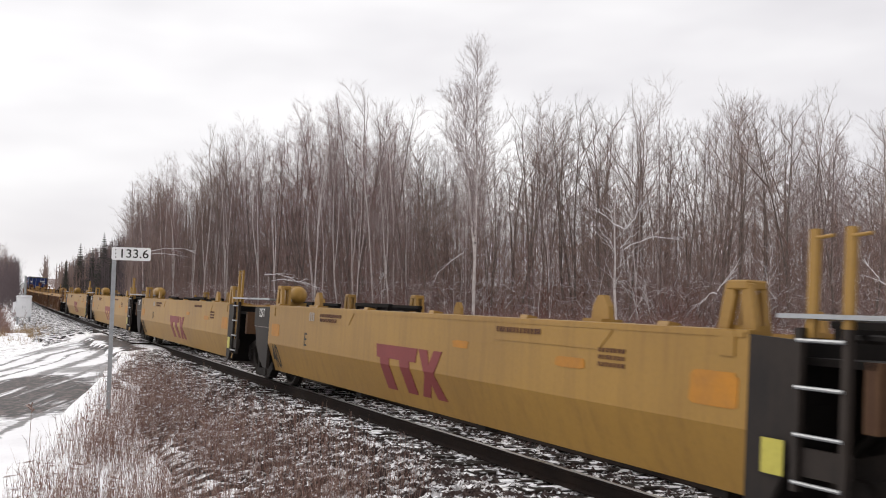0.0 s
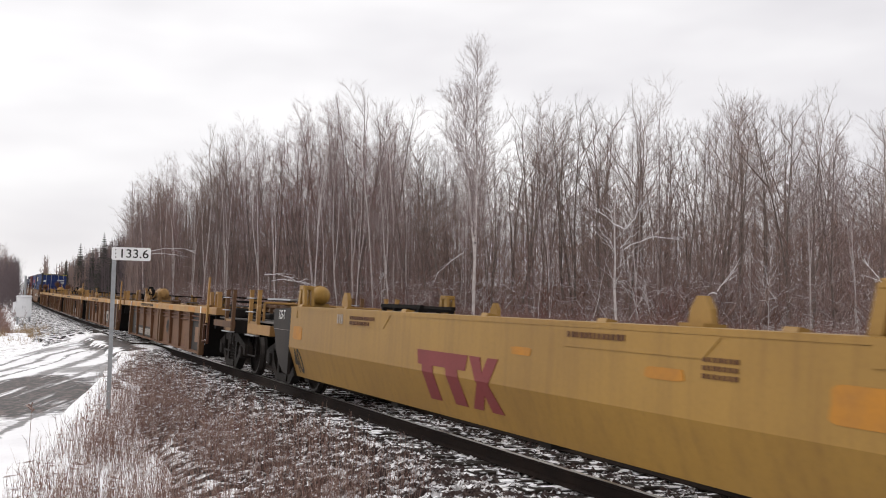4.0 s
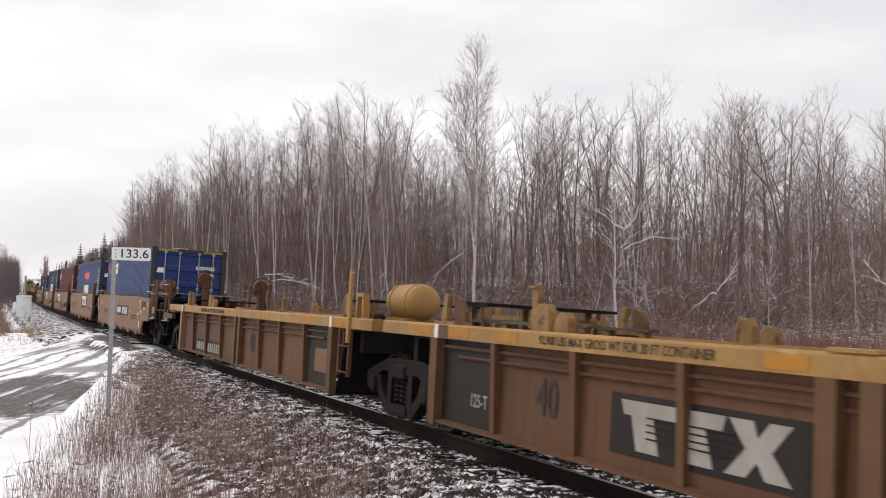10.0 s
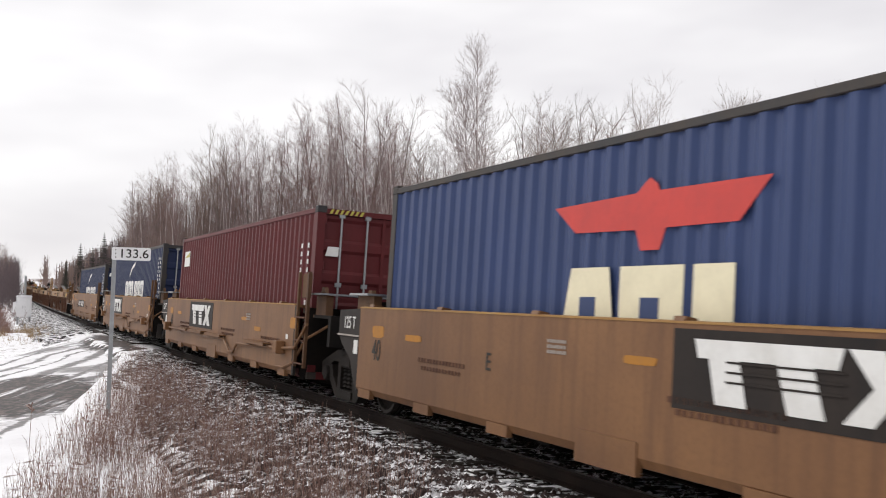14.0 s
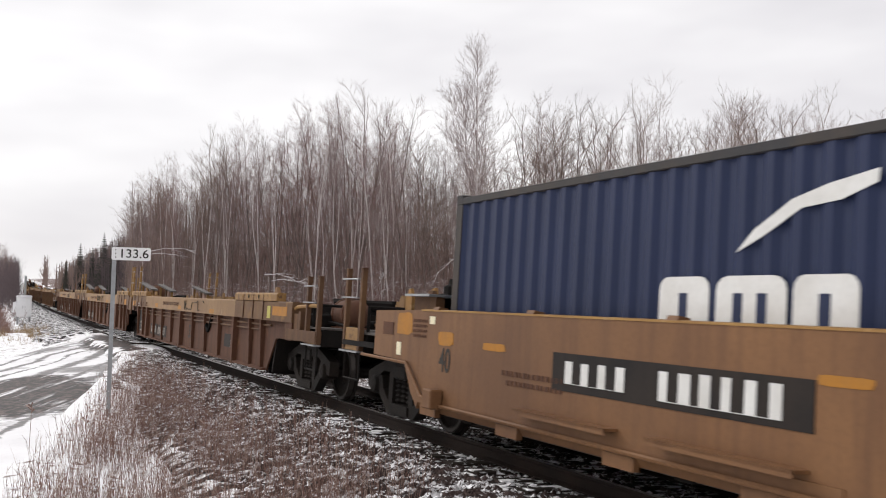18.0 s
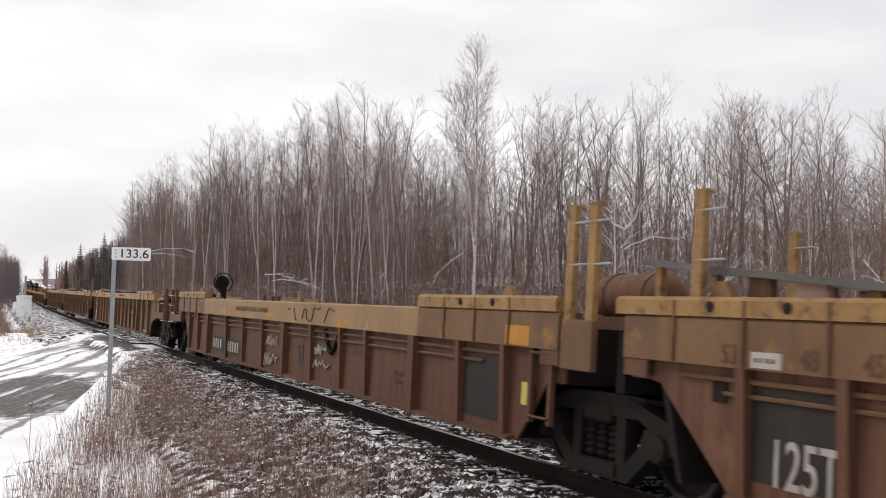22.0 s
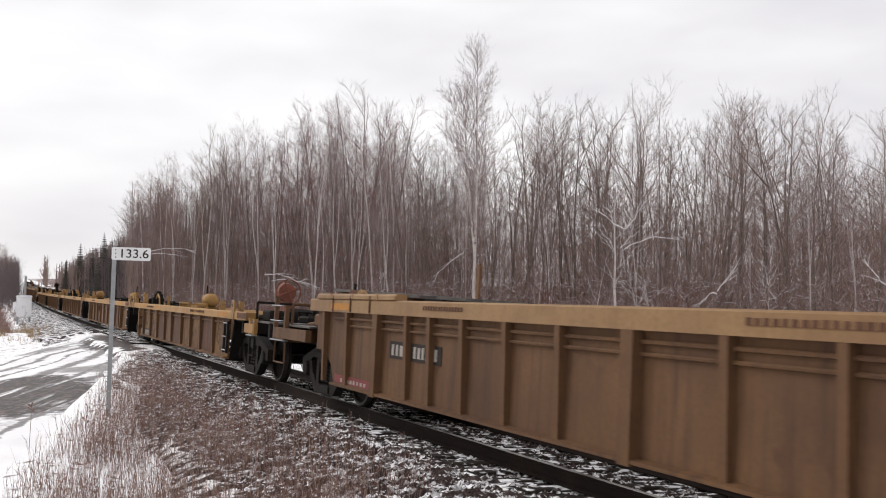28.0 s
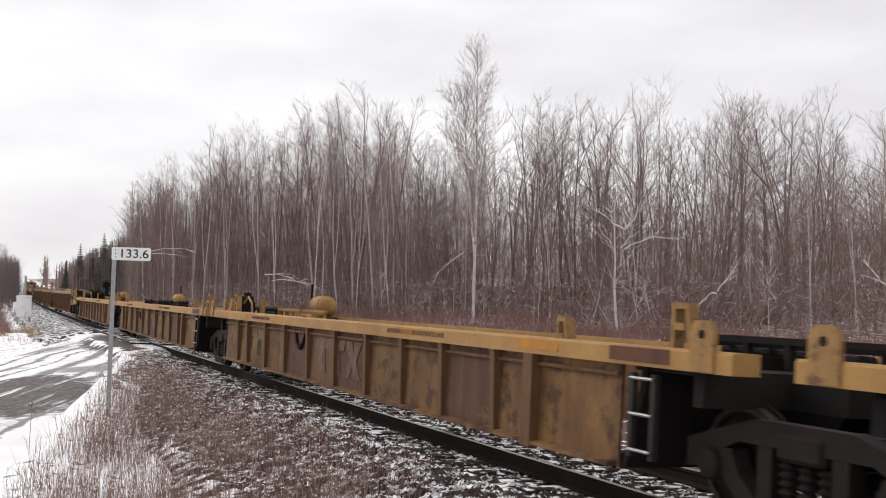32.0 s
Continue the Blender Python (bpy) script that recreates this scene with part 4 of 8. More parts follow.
            part("side_wall", bm, side, root)
            cl = q["chord_len"]
            runs = [body.get("ends", (-cl, 7.97 if kind == "ribbed_short" and panels == "head" else cl))]
            if kind == "ribbed_long":
                (e0, e1), ((_, p0), (p1, _)) = body["ends"], body["plates"]
                runs = [(p0, p1), (e0, p0), (p1, e1)]
            for k, (r0, r1) in enumerate(runs):
                bm = bmesh.new()
                prism(bm, [(x, zt - 0.02), (x - s * 0.02, zt), (x - s * 0.26, zt), (x - s * 0.26, zt - ch), (x, zt - ch)], "y", r0, r1)
                part("sill_end" if k else "side_sill", bm, M["sillend"] if k else sill, root, "rust-stained brown end of the sill" if k else "worn yellow top sill")
            bm = bmesh.new()
            rod(bm, (xw + s * 0.03, -W, zt - ch - 0.09), (xw + s * 0.03, W, zt - ch - 0.09), 0.020, None, 6)
            part("brake_pipe", bm, M["rust"] if kind == "ribbed_short" else M["ochre"], root)
            if (slant or kind == "ribbed_short") and s < 0 and not simple:
                bm = bmesh.new()
                rod(bm, (xw + s * 0.03, -W + 0.5, zt - ch - 0.19), (xw + s * 0.03, W - 0.5, zt - ch - 0.19), 0.018, None, 6)
                part("brake_pipe", bm, M["rust"] if kind == "ribbed_short" else M["ochre"], root)
            bm = bmesh.new()
            prism(bm, [(xw, zb), (xw + s * 0.09, zb + 0.0), (xw + s * 0.09, zb + 0.03), (xw, zb + 0.05)], "y", *(a * 0.995 for a in body.get("arch", (-W + e, W - e))))
            part("bottom_angle", bm, side, root)
            bm = bmesh.new()
            prism(bm, [(0.0, zb + 0.03), (0.055, zb + 0.03), (0.098, zt - ch), (0.0, zt - ch)], "y", -0.045, 0.045)
            bmesh.ops.scale(bm, vec=(s, 1, 1), verts=bm.verts[:])
            rib = mesh_of("rib", bm, side if "old" not in kind else M["ochre"])
            for y in body["rib_at"] if not simple or s < 0 else ():
                piece("rib", rib, root, pose(xw, y, 0))
            stops = sorted(body["rib_at"]) if "old" in kind and s < 0 and not simple else ()
            for k, (ya, yb) in enumerate(zip(stops, stops[1:])):
                if yb - ya > 0.9 and k % 5 != 2:
                    bm = bmesh.new()
                    box(bm, xw - 0.004, xw + 0.002, ya + 0.05, yb - 0.05, zb + 0.06, zt - ch - 0.004)
                    part("bay_panel", bm, M[("oldrust", "oldbrown", "oldred", "oldrust", "ochre")[k % 5]], root, "separately weathered side panel")
            for y in body["wide_at"]:
                bm = bmesh.new()
                prism(bm, [(0.0, zb - 0.02), (0.10, zb - 0.02), (0.115, zt - ch), (0.0, zt - ch)], "y", -0.085, 0.085)
                bmesh.ops.scale(bm, vec=(s, 1, 1), verts=bm.verts[:])
                part("joint_rib", bm, M["ochre"] if kind in ("ribbed_short", "ribbed_old") else side, root).matrix_basis = pose(xw, y, 0)
            if kind == "ribbed_short":
                for a, b in ((-W, -4.66), (4.68, W)):
                    if panels != "head" or a < 0:
                        bm = bmesh.new()
                        box(bm, min(xw, xw + s * 0.006), max(xw, xw + s * 0.006), a, b, zb + 0.02, zt - ch)
                        part("end_panel", bm, M["panel"], root, "black end panel")
                    bm = bmesh.new()
                    prism(bm, [(0.0, zb - 0.02), (0.11, zb - 0.02), (0.12, zt - ch), (0.0, zt - ch)], "y", -0.09, 0.09)
                    bmesh.ops.scale(bm, vec=(s, 1, 1), verts=bm.verts[:])
                    part("end_post", bm, M["ochre"] if panels != "head" or a < 0 else M["tansill"], root).matrix_basis = pose(xw, -W if a < 0 else W, 0)
            if kind == "ribbed_tall":
                for a, b in ((-8.24, -7.10), (7.02, 8.18)):
                    if panels == ("tail" if a < 0 else "head"):
                        continue
                    bm = bmesh.new()
                    box(bm, min(xw, xw + s * 0.006), max(xw, xw + s * 0.006), a, b, zb + 0.12, zt - ch)
                    part("end_panel", bm, M["panel"], root, "black end panel")
            if slant:
                # raised plates along the sill ends, and the curved gusset above the bogie
                for a, b in body.get("plates", ((-8.83, -5.64), (5.64, 8.83))):
                    bm = bmesh.new()
                    hgt = 0.15 if kind == "ribbed_long" else 0.08
                    prism(bm, [(x + s * 0.012, zt + 0.003), (x + s * 0.012, zt + hgt - 0.03), (x - s * 0.02, zt + hgt), (x - s * 0.16, zt + hgt), (x - s * 0.16, zt + 0.003)], "y", a, b)
                    for k in range(3):
                        y = a + (b - a) * (0.2 + 0.3 * k)
                        rod(bm, (x + s * 0.006, y, zt + hgt * 0.5), (x + s * 0.016, y, zt + hgt * 0.5), 0.045, None, 10)
                    pl = part("sill_plate", bm, M["clamp"] if kind == "ribbed_long" else sill, root)
                    if simple or s > 0:
                        continue
                    for k in range(3):
                        y = a + (b - a) * (0.28 + 0.24 * k)
                        bm = bmesh.new()
                        box(bm, x - 0.018, x - 0.004, y - 0.012, y + 0.012, zt - ch + 0.01, zt + hgt - 0.03)
                        part("weld_seam", bm, M["rust"], pl)
                        if k < 2 and kind == "ribbed_long":
                            bm = bmesh.new()
                            rod(bm, (x - 0.020, y + 0.36, zt + hgt * 0.5), (x - 0.010, y + 0.36, zt + hgt * 0.5), 0.042, None, 10)
                            part("lifting_hole", bm, M["steel"], pl)
                    if kind == "ribbed_long":
                        bm = bmesh.new()
                        e1 = body["ends"][0 if a < 0 else 1]
                        low = 0.90 if panels == "tail" and a < 0 else 1.06
                        box(bm, x + 0.012, x + 0.05, min(e1, e1 * 0.965), max(e1, e1 * 0.965), low, zt - ch - 0.003)
                        part("drop_bracket", bm, side, root)
    # far inside: end bulkheads, floor bearers and end platforms above the bogies
    for sy in (-1, 1):
        V = W + sy * off
        bm = bmesh.new()
        prism(bm, [(sy * V, zb), (sy * (V + 0.06), zb), (sy * (V + 0.30), 1.0), (sy * (V + 0.30), zt - 0.04), (sy * (V + 0.24), zt - 0.04), (sy * (V + 0.22), 1.0)], "x", -XS + 0.13, XS - 0.13)
        part("end_bulkhead", bm, M["steel"], root)
        if kind in ("ribbed_long", "ribbed_tall"):
            bm = bmesh.new()
            prism(bm, [(sy * (W - 0.80), zb - 0.02), (sy * (W - 0.74), zb - 0.02), (sy * (W + 0.02), 0.90), (sy * (W - 0.05), 0.90)], "x", -XS + 0.12, XS - 0.12)
            part("slope_plate", bm, M["steel"], root)
        bm = bmesh.new()
        a, b = sy * (W + 0.1), sy * (half - 0.12)
        prism(bm, [(a, 0.88), (b, 0.88), (b, 1.10), (a, 1.16)], "x", -0.42, 0.42)
        part("draft_beam", bm, M["ochre"] if kind in ("smooth_yellow", "ribbed_tall", "ribbed_long") else M["steel"], root)
        bm = bmesh.new()
        box(bm, -XS + 0.16, XS - 0.16, min(a, sy * (W + 0.95)), max(a, sy * (W + 0.95)), zt - 0.20, zt - 0.15)
        part("end_deck", bm, M["steel"], root)
        bm = bmesh.new()
        box(bm, -XS + 0.16, XS - 0.16, min(sy * (W + 0.85), sy * (W + 0.97)), max(sy * (W + 0.85), sy * (W + 0.97)), 0.88, zt - 0.15)
        part("end_plate", bm, M["ochre"] if kind == "smooth_yellow" else M["steel"], root)
    bm = bmesh.new()
    box(bm, -1.25, 1.25, -0.11, 0.11, zb - 0.06, zb + 0.05)
    bearer = mesh_of("floor_bearer", bm, M["steel"])
    for i in range(4 if not simple else 0):
        piece("floor_bearer", bearer, root, pose(0, -W + 0.5 + i * (2 * W - 1.0) / 3, 0))
    if simple:
        return root
    # guides on the sills
    if kind == "ribbed_short":
        for sy in (-1, 1):
            fin_pair(root, sy * 6.02, sy)
            for s in (-1, 1):
                for y, h, w in () if sy < 0 else ((3.92, 0.27, 0.30), (3.54, 0.19, 0.24)) if panels != "head" else ((3.42, 0.27, 0.28), (3.03, 0.18, 0.20)):
                    bm = bmesh.new()
                    x = s * (XS - 0.20)
                    prism(bm, [(sy * y + a * w, zt - 0.004 + b * h) for a, b in ((-0.5, 0), (0.5, 0), (0.42, 0.65), (0.18, 1.0), (-0.10, 0.93), (-0.30, 1.0), (-0.5, 0.7))], "x", x - 0.06, x + 0.03)
                    part("container_guide", bm, M["clamp"], root)
            if sy > 0 and panels == "head":
                continue
            end_shelf(root, sy * 5.5, sy)
        for s in (-1, 1):
            bm = bmesh.new()
            box(bm, min(s * XS, s * (XS - 0.25)), max(s * XS, s * (XS - 0.25)), -0.27, 0.14, zt + 0.002, zt + 0.035, 0.006)
            part("joint_plate", bm, sill, root, "worn yellow plate over the sill joint")
        if panels != "head":
            bm = bmesh.new()
            box(bm, -XS + 0.16, -XS + 0.22, 4.03, 4.13, zt - 0.02, 1.80)
            box(bm, -XS + 0.12, -XS + 0.22, 4.02, 4.17, 1.775, 1.80)
            part("corner_post", bm, M["clamp"], root)
    elif kind not in ("smooth_tan", "ribbed_old", "ribbed_old_short", "ribbed_tall"):
        for y, h in ((-W + 0.22, 0.44), (-W + 2.1, 0.26), (W - 0.30, 0.46), (W - 2.2, 0.26)):
            for s in (-1, 1):
                bm = bmesh.new()
                if kind == "smooth_yellow" and h > 0.3:
                    hook_guide(bm, s * (XS - 0.16), y, zt - 0.05)
                else:
                    guide(bm, s * (XS - 0.20), y, zt - 0.01, h * (1.0 if kind == "smooth_yellow" else 0.62), (0.42 if h > 0.3 else 0.3) * (1.0 if kind == "smooth_yellow" else 0.7))
                part("container_guide", bm, sill, root)
    z_deck = zt - 0.15
    gear = M["sill"] if kind != "smooth_yellow" else M["yellow"]
    if kind == "ribbed_short":
        if tail_kit == "valve_tank":
            valve_gear(root, -0.62, 7.50, 1.40, M["clamp"])
            tk = tank(root, -0.50, 5.68, 1.66, M["clamp"], r=0.185, length=1.04)
            bm = bmesh.new()
            pipe(bm, [(-0.76, 6.1, 1.50), (-0.74, 5.74, 1.55), (-0.72, 5.56, 1.69), (-0.72, 5.24, 1.71), (-0.71, 5.12, 1.65), (-0.70, 5.10, 1.45)], 0.026, 7)
            part("brake_pipe", bm, M["clamp"], tk, "bent yellow pipe along the tank")
        elif panels != "head":
            slack_frame(root, 0.3, half - 1.3, z_deck, M["clamp"])
    elif kind == "ribbed_tall":
        slack_frame(root, 0.3, half - 1.5, z_deck - 0.05, M["steel"])
    elif kind == "ribbed_long":
        if panels != "head":
            tank(root, -0.45, body["ends"][1] + 1.2, 1.74, M["rust"], r=0.23, length=1.15)
    elif tail_kit == "valve_tank":
        valve_gear(root, -0.65, half - 0.25, z_deck + 0.08, gear)
        tank(root, 1.0, half - 0.75, zt + 0.22, gear, r=0.235, length=0.98)
        slack_frame(root, 0.35, half - 1.3, z_deck - 0.02, gear)
    elif tail_kit == "frame":
        slack_frame(root, -0.3, half - 2.2, z_deck, gear)
        slack_frame(root, 0.5, half - 1.6, z_deck, M["steel"])
    elif tail_kit == "tank":
        tank(root, -0.85, half - 0.95, zt + 0.22, gear, r=0.165, length=1.0) if kind == "smooth_yellow" else tank(root, 0.8, half - 1.2, zt + 0.20, gear, r=0.21)
        slack_frame(root, 0.5, half - 2.4, z_deck, M["steel"])
    if head_kit == "tank":
        tank(root, -0.55, -half + 0.92, z_deck + 0.42, gear, r=0.26, length=1.05)
    elif head_kit == "frame":
        slack_frame(root, 0.35, -half + 1.5, z_deck - 0.02, M["ochre"] if kind == "ribbed_short" else M["steel"])
    # ladders and corner posts at the leading end
    if kind == "smooth_yellow":
        ladder(root, -XS + 0.01, -W - 0.86, -W - 0.46, zb + 0.15, zt, M["panel"], 4, zt + 0.04)
        bm = bmesh.new()
        box(bm, -XS + 0.02, -XS + 0.06, -W - 0.88, -W - 0.44, zb + 0.25, 0.75)
        part("end_panel", bm, M["panel"], root)
        for y in (-W - 0.52, -W - 0.82):
            bm = bmesh.new()
            post(bm, -XS + 0.05, y, zt - 0.02, zt + 0.68, 0.045)
            part("corner_post", bm, M["yellow"], root)
        bm = bmesh.new()
        box(bm, -XS + 0.0, -XS + 0.42, -half + 0.05, -W - 0.25, zt + 0.10, zt + 0.13)
        part("walkway", bm, M["galv"], root)
        bm = bmesh.new()
        box(bm, -XS + 0.0, -XS + 0.42, W + 0.1, half - 0.05, zt + 0.10, zt + 0.13)
        part("walkway", bm, M["galv"], root)
        plate("tail_plate", root, W - 0.02, W + 1.0, zt - 0.40, zt - 0.395, -XS - 0.001, M["grey"])
    if kind == "smooth_tan":
        if panels != "tail":
            ladder(root, -XS + 0.0, -6.42, -5.90, 0.50, 1.34, M["ochre"], 3, 2.04)
            bm = bmesh.new()
            box(bm, -XS + 0.03, -XS + 0.07, -6.36, -5.96, 1.62, 2.02, 0.01)
            part("guard_plate", bm, M["ochre"], root, "rust-stained guard plate between the ladder stiles")
            bm = bmesh.new()
            pipe(bm, [(-XS - 0.03, -4.9, 0.43), (-XS - 0.03, -5.35, 0.44), (-XS, -5.80, 0.55), (-XS + 0.10, -6.10, 0.95), (-XS + 0.4, -6.6, 1.25)], 0.022, 6)
            part("brake_pipe", bm, M["tan"], root)
        for s in (-1, 1):
            bm = bmesh.new()
            guide(bm, s * (XS - 0.30), -Wa - 0.62, zt - 0.2, 0.5, 0.4)
            part("container_guide", bm, M["ochre"], root)
            bm = bmesh.new()
            guide(bm, s * (XS - 0.30), Wb + 0.40, zt - 0.25, 0.5, 0.4)
            part("container_guide", bm, M["ochre"], root)
        bm = bmesh.new()
        for ya, yb in ((-Wa - 0.95, -Wa - 0.35), (Wb + 0.1, Wb + 0.85)):
            bm = bmesh.new()
            box(bm, -XS + 0.12, XS - 0.12, ya, yb, zt + 0.17, zt + 0.20)
            wk = part("walkway", bm, M["galv"], root, "raised steel crossover walkway")
            for xx in (-1.15, -0.4, 0.4, 1.15):
                bm = bmesh.new()
                box(bm, xx - 0.06, xx + 0.06, ya + 0.05, yb - 0.05, zt - 0.20, zt + 0.17)
                part("bracket", bm, M["ochre"] if abs(xx) > 1 else M["steel"], wk)
    if kind == "ribbed_short":
        ladder(root, -XS + 0.02, -6.86, -6.43, 0.52, 0.99, M["rust"], 2, zt - 0.17)
        bm = bmesh.new()
        post(bm, -XS - 0.02, -6.86, 1.0, 2.04, 0.055)
        part("corner_post", bm, M["sill"], root, "worn yellow and rust corner post")
        # small cast corner guides on the leading platform
        for y, t, w in ((-6.60, 1.72, 0.34),):
            bm = bmesh.new()
            prism(bm, [(y - w / 2, zt), (y - w * 0.32, zt), (y - w * 0.22, t - 0.05), (y + w * 0.30, t - 0.05), (y + w * 0.36, zt), (y + w / 2, zt), (y + w * 0.40, t), (y - w * 0.36, t)], "x", -XS + 0.22, -XS + 0.32)
            part("corner_guide", bm, M["sill"], root)
    if kind in ("ribbed_old", "ribbed_old_short"):
        e = 7.43 if kind == "ribbed_old" else 5.85
        ladder(root, -XS + 0.06, -e - 0.33, -e - 0.04, 0.42, zt - 0.22, M["panel"], 3)
        bm = bmesh.new()
        post(bm, XS - 0.3, -e - 1.0, zt - 0.2, zt + 0.75, 0.05)
        part("corner_post", bm, M["steel"], root)
        # yellow clamps hooked over the sill ends, and standing guides beside them
        for y in (-e - 0.96, 7.95 if kind != "ribbed_old" else 8.45):
            bm = bmesh.new()
            prism(bm, [(y - 0.13, 1.16), (y + 0.13, 1.16), (y + 0.13, 1.44), (y + 0.09, 1.53), (y - 0.09, 1.53), (y - 0.13, 1.44)], "x", -XS - 0.02, -XS + 0.02)
            cl_ = part("sill_clamp", bm, M["clamp"], root, "bright yellow clamp hooked over the sill")
            bm = bmesh.new()
            rod(bm, (-XS - 0.026, y, 1.43), (-XS - 0.016, y, 1.43), 0.035, None, 8)
            part("clamp_hole", bm, M["steel"], cl_)
        for y in (-e - 0.40, 7.3, -e + 1.4):
            bm = bmesh.new()
            t, w = (1.67, 0.28) if y < -7 or y > 7 else (1.52, 0.20)
            prism(bm, [(y - w * 0.5, zt), (y - w * 0.28, zt), (y - w * 0.10, t - 0.05), (y + w * 0.34, t - 0.05), (y + w * 0.34, t - 0.16), (y - w * 0.05, t - 0.16), (y - w * 0.12, t - 0.22), (y + w * 0.34, t - 0.22), (y + w * 0.34, zt), (y + w * 0.5, zt), (y + w * 0.5, t), (y - w * 0.2, t)], "x", -XS + 0.24, -XS + 0.34)
            part("container_guide", bm, M["clamp"], root)
    if kind in ("ribbed_long", "ribbed_tall"):
        lead = body["ends"][0] if kind == "ribbed_long" else -9.1
        if kind == "ribbed_long":
            tail = body["ends"][1]
            spots = [(-XS + 0.06, lead - 0.44), (-XS + 0.06, lead - 0.09)] if panels != "tail" else []
            if panels != "head":
                spots += [(-XS + 0.10, tail - 0.80), (XS - 0.15, tail - 0.25), (XS - 0.15, tail + 1.0)]
            for x, y in spots:
                bm = bmesh.new()
                box(bm, x - 0.03, x + 0.03, y - 0.055, y + 0.055, zt - 0.10, 2.52)
                box(bm, x - 0.035, x + 0.06, y - 0.065, y + 0.065, 2.50, 2.525)
                ps = part("corner_post", bm, M["clamp"], root, "worn yellow corner post")
                for z in (1.98, 2.36):
                    bm = bmesh.new()
                    rod(bm, (x - 0.02, y - 0.30, z), (x - 0.02, y + 0.04, z), 0.011, None, 6)
                    part("grab_iron", bm, M["galv"], ps)
            if panels != "tail":
                bm = bmesh.new()
                box(bm, -XS + 0.02, -XS + 0.09, lead - 0.52, lead - 0.004, 1.04, zt - 0.06, 0.01)
                part("end_bracket", bm, M["sillend"], root, "rust-brown bracket under the corner posts")
            if panels != "head":
                # sloping grating rails on brackets over the bogie
                for x, dz in ((-1.14, 0.0), (-0.55, -0.02), (0.6, -0.02)):
                    bm = bmesh.new()
                    prism(bm, [(tail - 2.6, 1.74 + dz), (tail + 0.05, 1.97 + dz), (tail + 0.05, 2.02 + dz), (tail - 2.6, 1.79 + dz)], "x", x - 0.10, x + 0.10)
                    rl = part("grating_rail", bm, M["deck"], root, "grey steel grating rail")
                    for a, w, m in ((-0.05, 0.045, "clamp"), (-1.25, 0.16, "ochre"), (-1.75, 0.20, "blush"), (-2.3, 0.06, "clamp")):
                        bm = bmesh.new()
                        top = 1.97 + dz + a * 0.087
                        prism(bm, [(tail + a - w, zt - 0.15), (tail + a + w, zt - 0.15), (tail + a + w * 0.7, top), (tail + a - w * 0.7, top)], "x", x - 0.03, x + 0.03)
                        part("rail_bracket", bm, M[m], rl)
        else:
            for y in (lead - 0.30, lead + 0.18) if panels != "tail" else ():
                bm = bmesh.new()
                post(bm, -XS + 0.06, y, zt - 0.3, zt + 0.62, 0.05)
                part("corner_post", bm, M["tan"], root)
            bm = bmesh.new()
            post(bm, XS - 0.1, half - 0.8, zt - 0.3, zt + 0.75, 0.05)
            part("corner_post", bm, M["tan"], root)
            # flat crossover planks on low brackets over the tail end
            for x in (-1.02, -0.35, 0.55):
                bm = bmesh.new()
                prism(bm, [(5.6, 1.665), (9.0, 1.755), (9.0, 1.795), (5.6, 1.705)], "x", x - 0.12, x + 0.12)
                rl = part("grating_rail", bm, M["deck"], root, "grey steel grating plank")
                for y in (6.0, 7.5, 8.8):
                    bm = bmesh.new()
                    box(bm, x - 0.08, x + 0.08, y - 0.09, y + 0.09, zt - 0.20, 1.665 + (y - 5.6) * 0.026)
                    part("rail_bracket", bm, M["ochre"], rl)
            for y, m in ((7.45, "clamp"), (7.80, "rust")):
                bm = bmesh.new()
                prism(bm, [(y - 0.16, zt), (y + 0.16, zt), (y + 0.12, zt + 0.11), (y + 0.02, zt + 0.15), (y - 0.10, zt + 0.10)], "x", -XS + 0.18, -XS + 0.26)
                part("corner_casting", bm, M[m], root)
        if panels != "tail":
            ladder(root, -XS + 0.05, lead + 0.15, lead + 0.52, 0.50, zt - 0.35, M["rust"], 2)
    return root


# outer ends: distance of the two corner posts from the bogie, their top, and the top of the step box between them
END = {("smooth_tan", -1): (0.22, 0.84, 2.05, 1.24), ("smooth_tan", 1): (1.07, 1.69, 2.06, 1.22), ("ribbed_long", -1): (0.75, 1.33, 1.97, 1.08), ("ribbed_tall", -1): (1.15, 1.45, 1.78, 1.10), ("ribbed_tall", 1): (0.95, 1.60, 1.64, 1.10), ("ribbed_short", 1): (0.40, 1.02, 2.05, 1.11), ("ribbed_old_short", -1): (0.0, 0.34, 1.20, 1.16)}


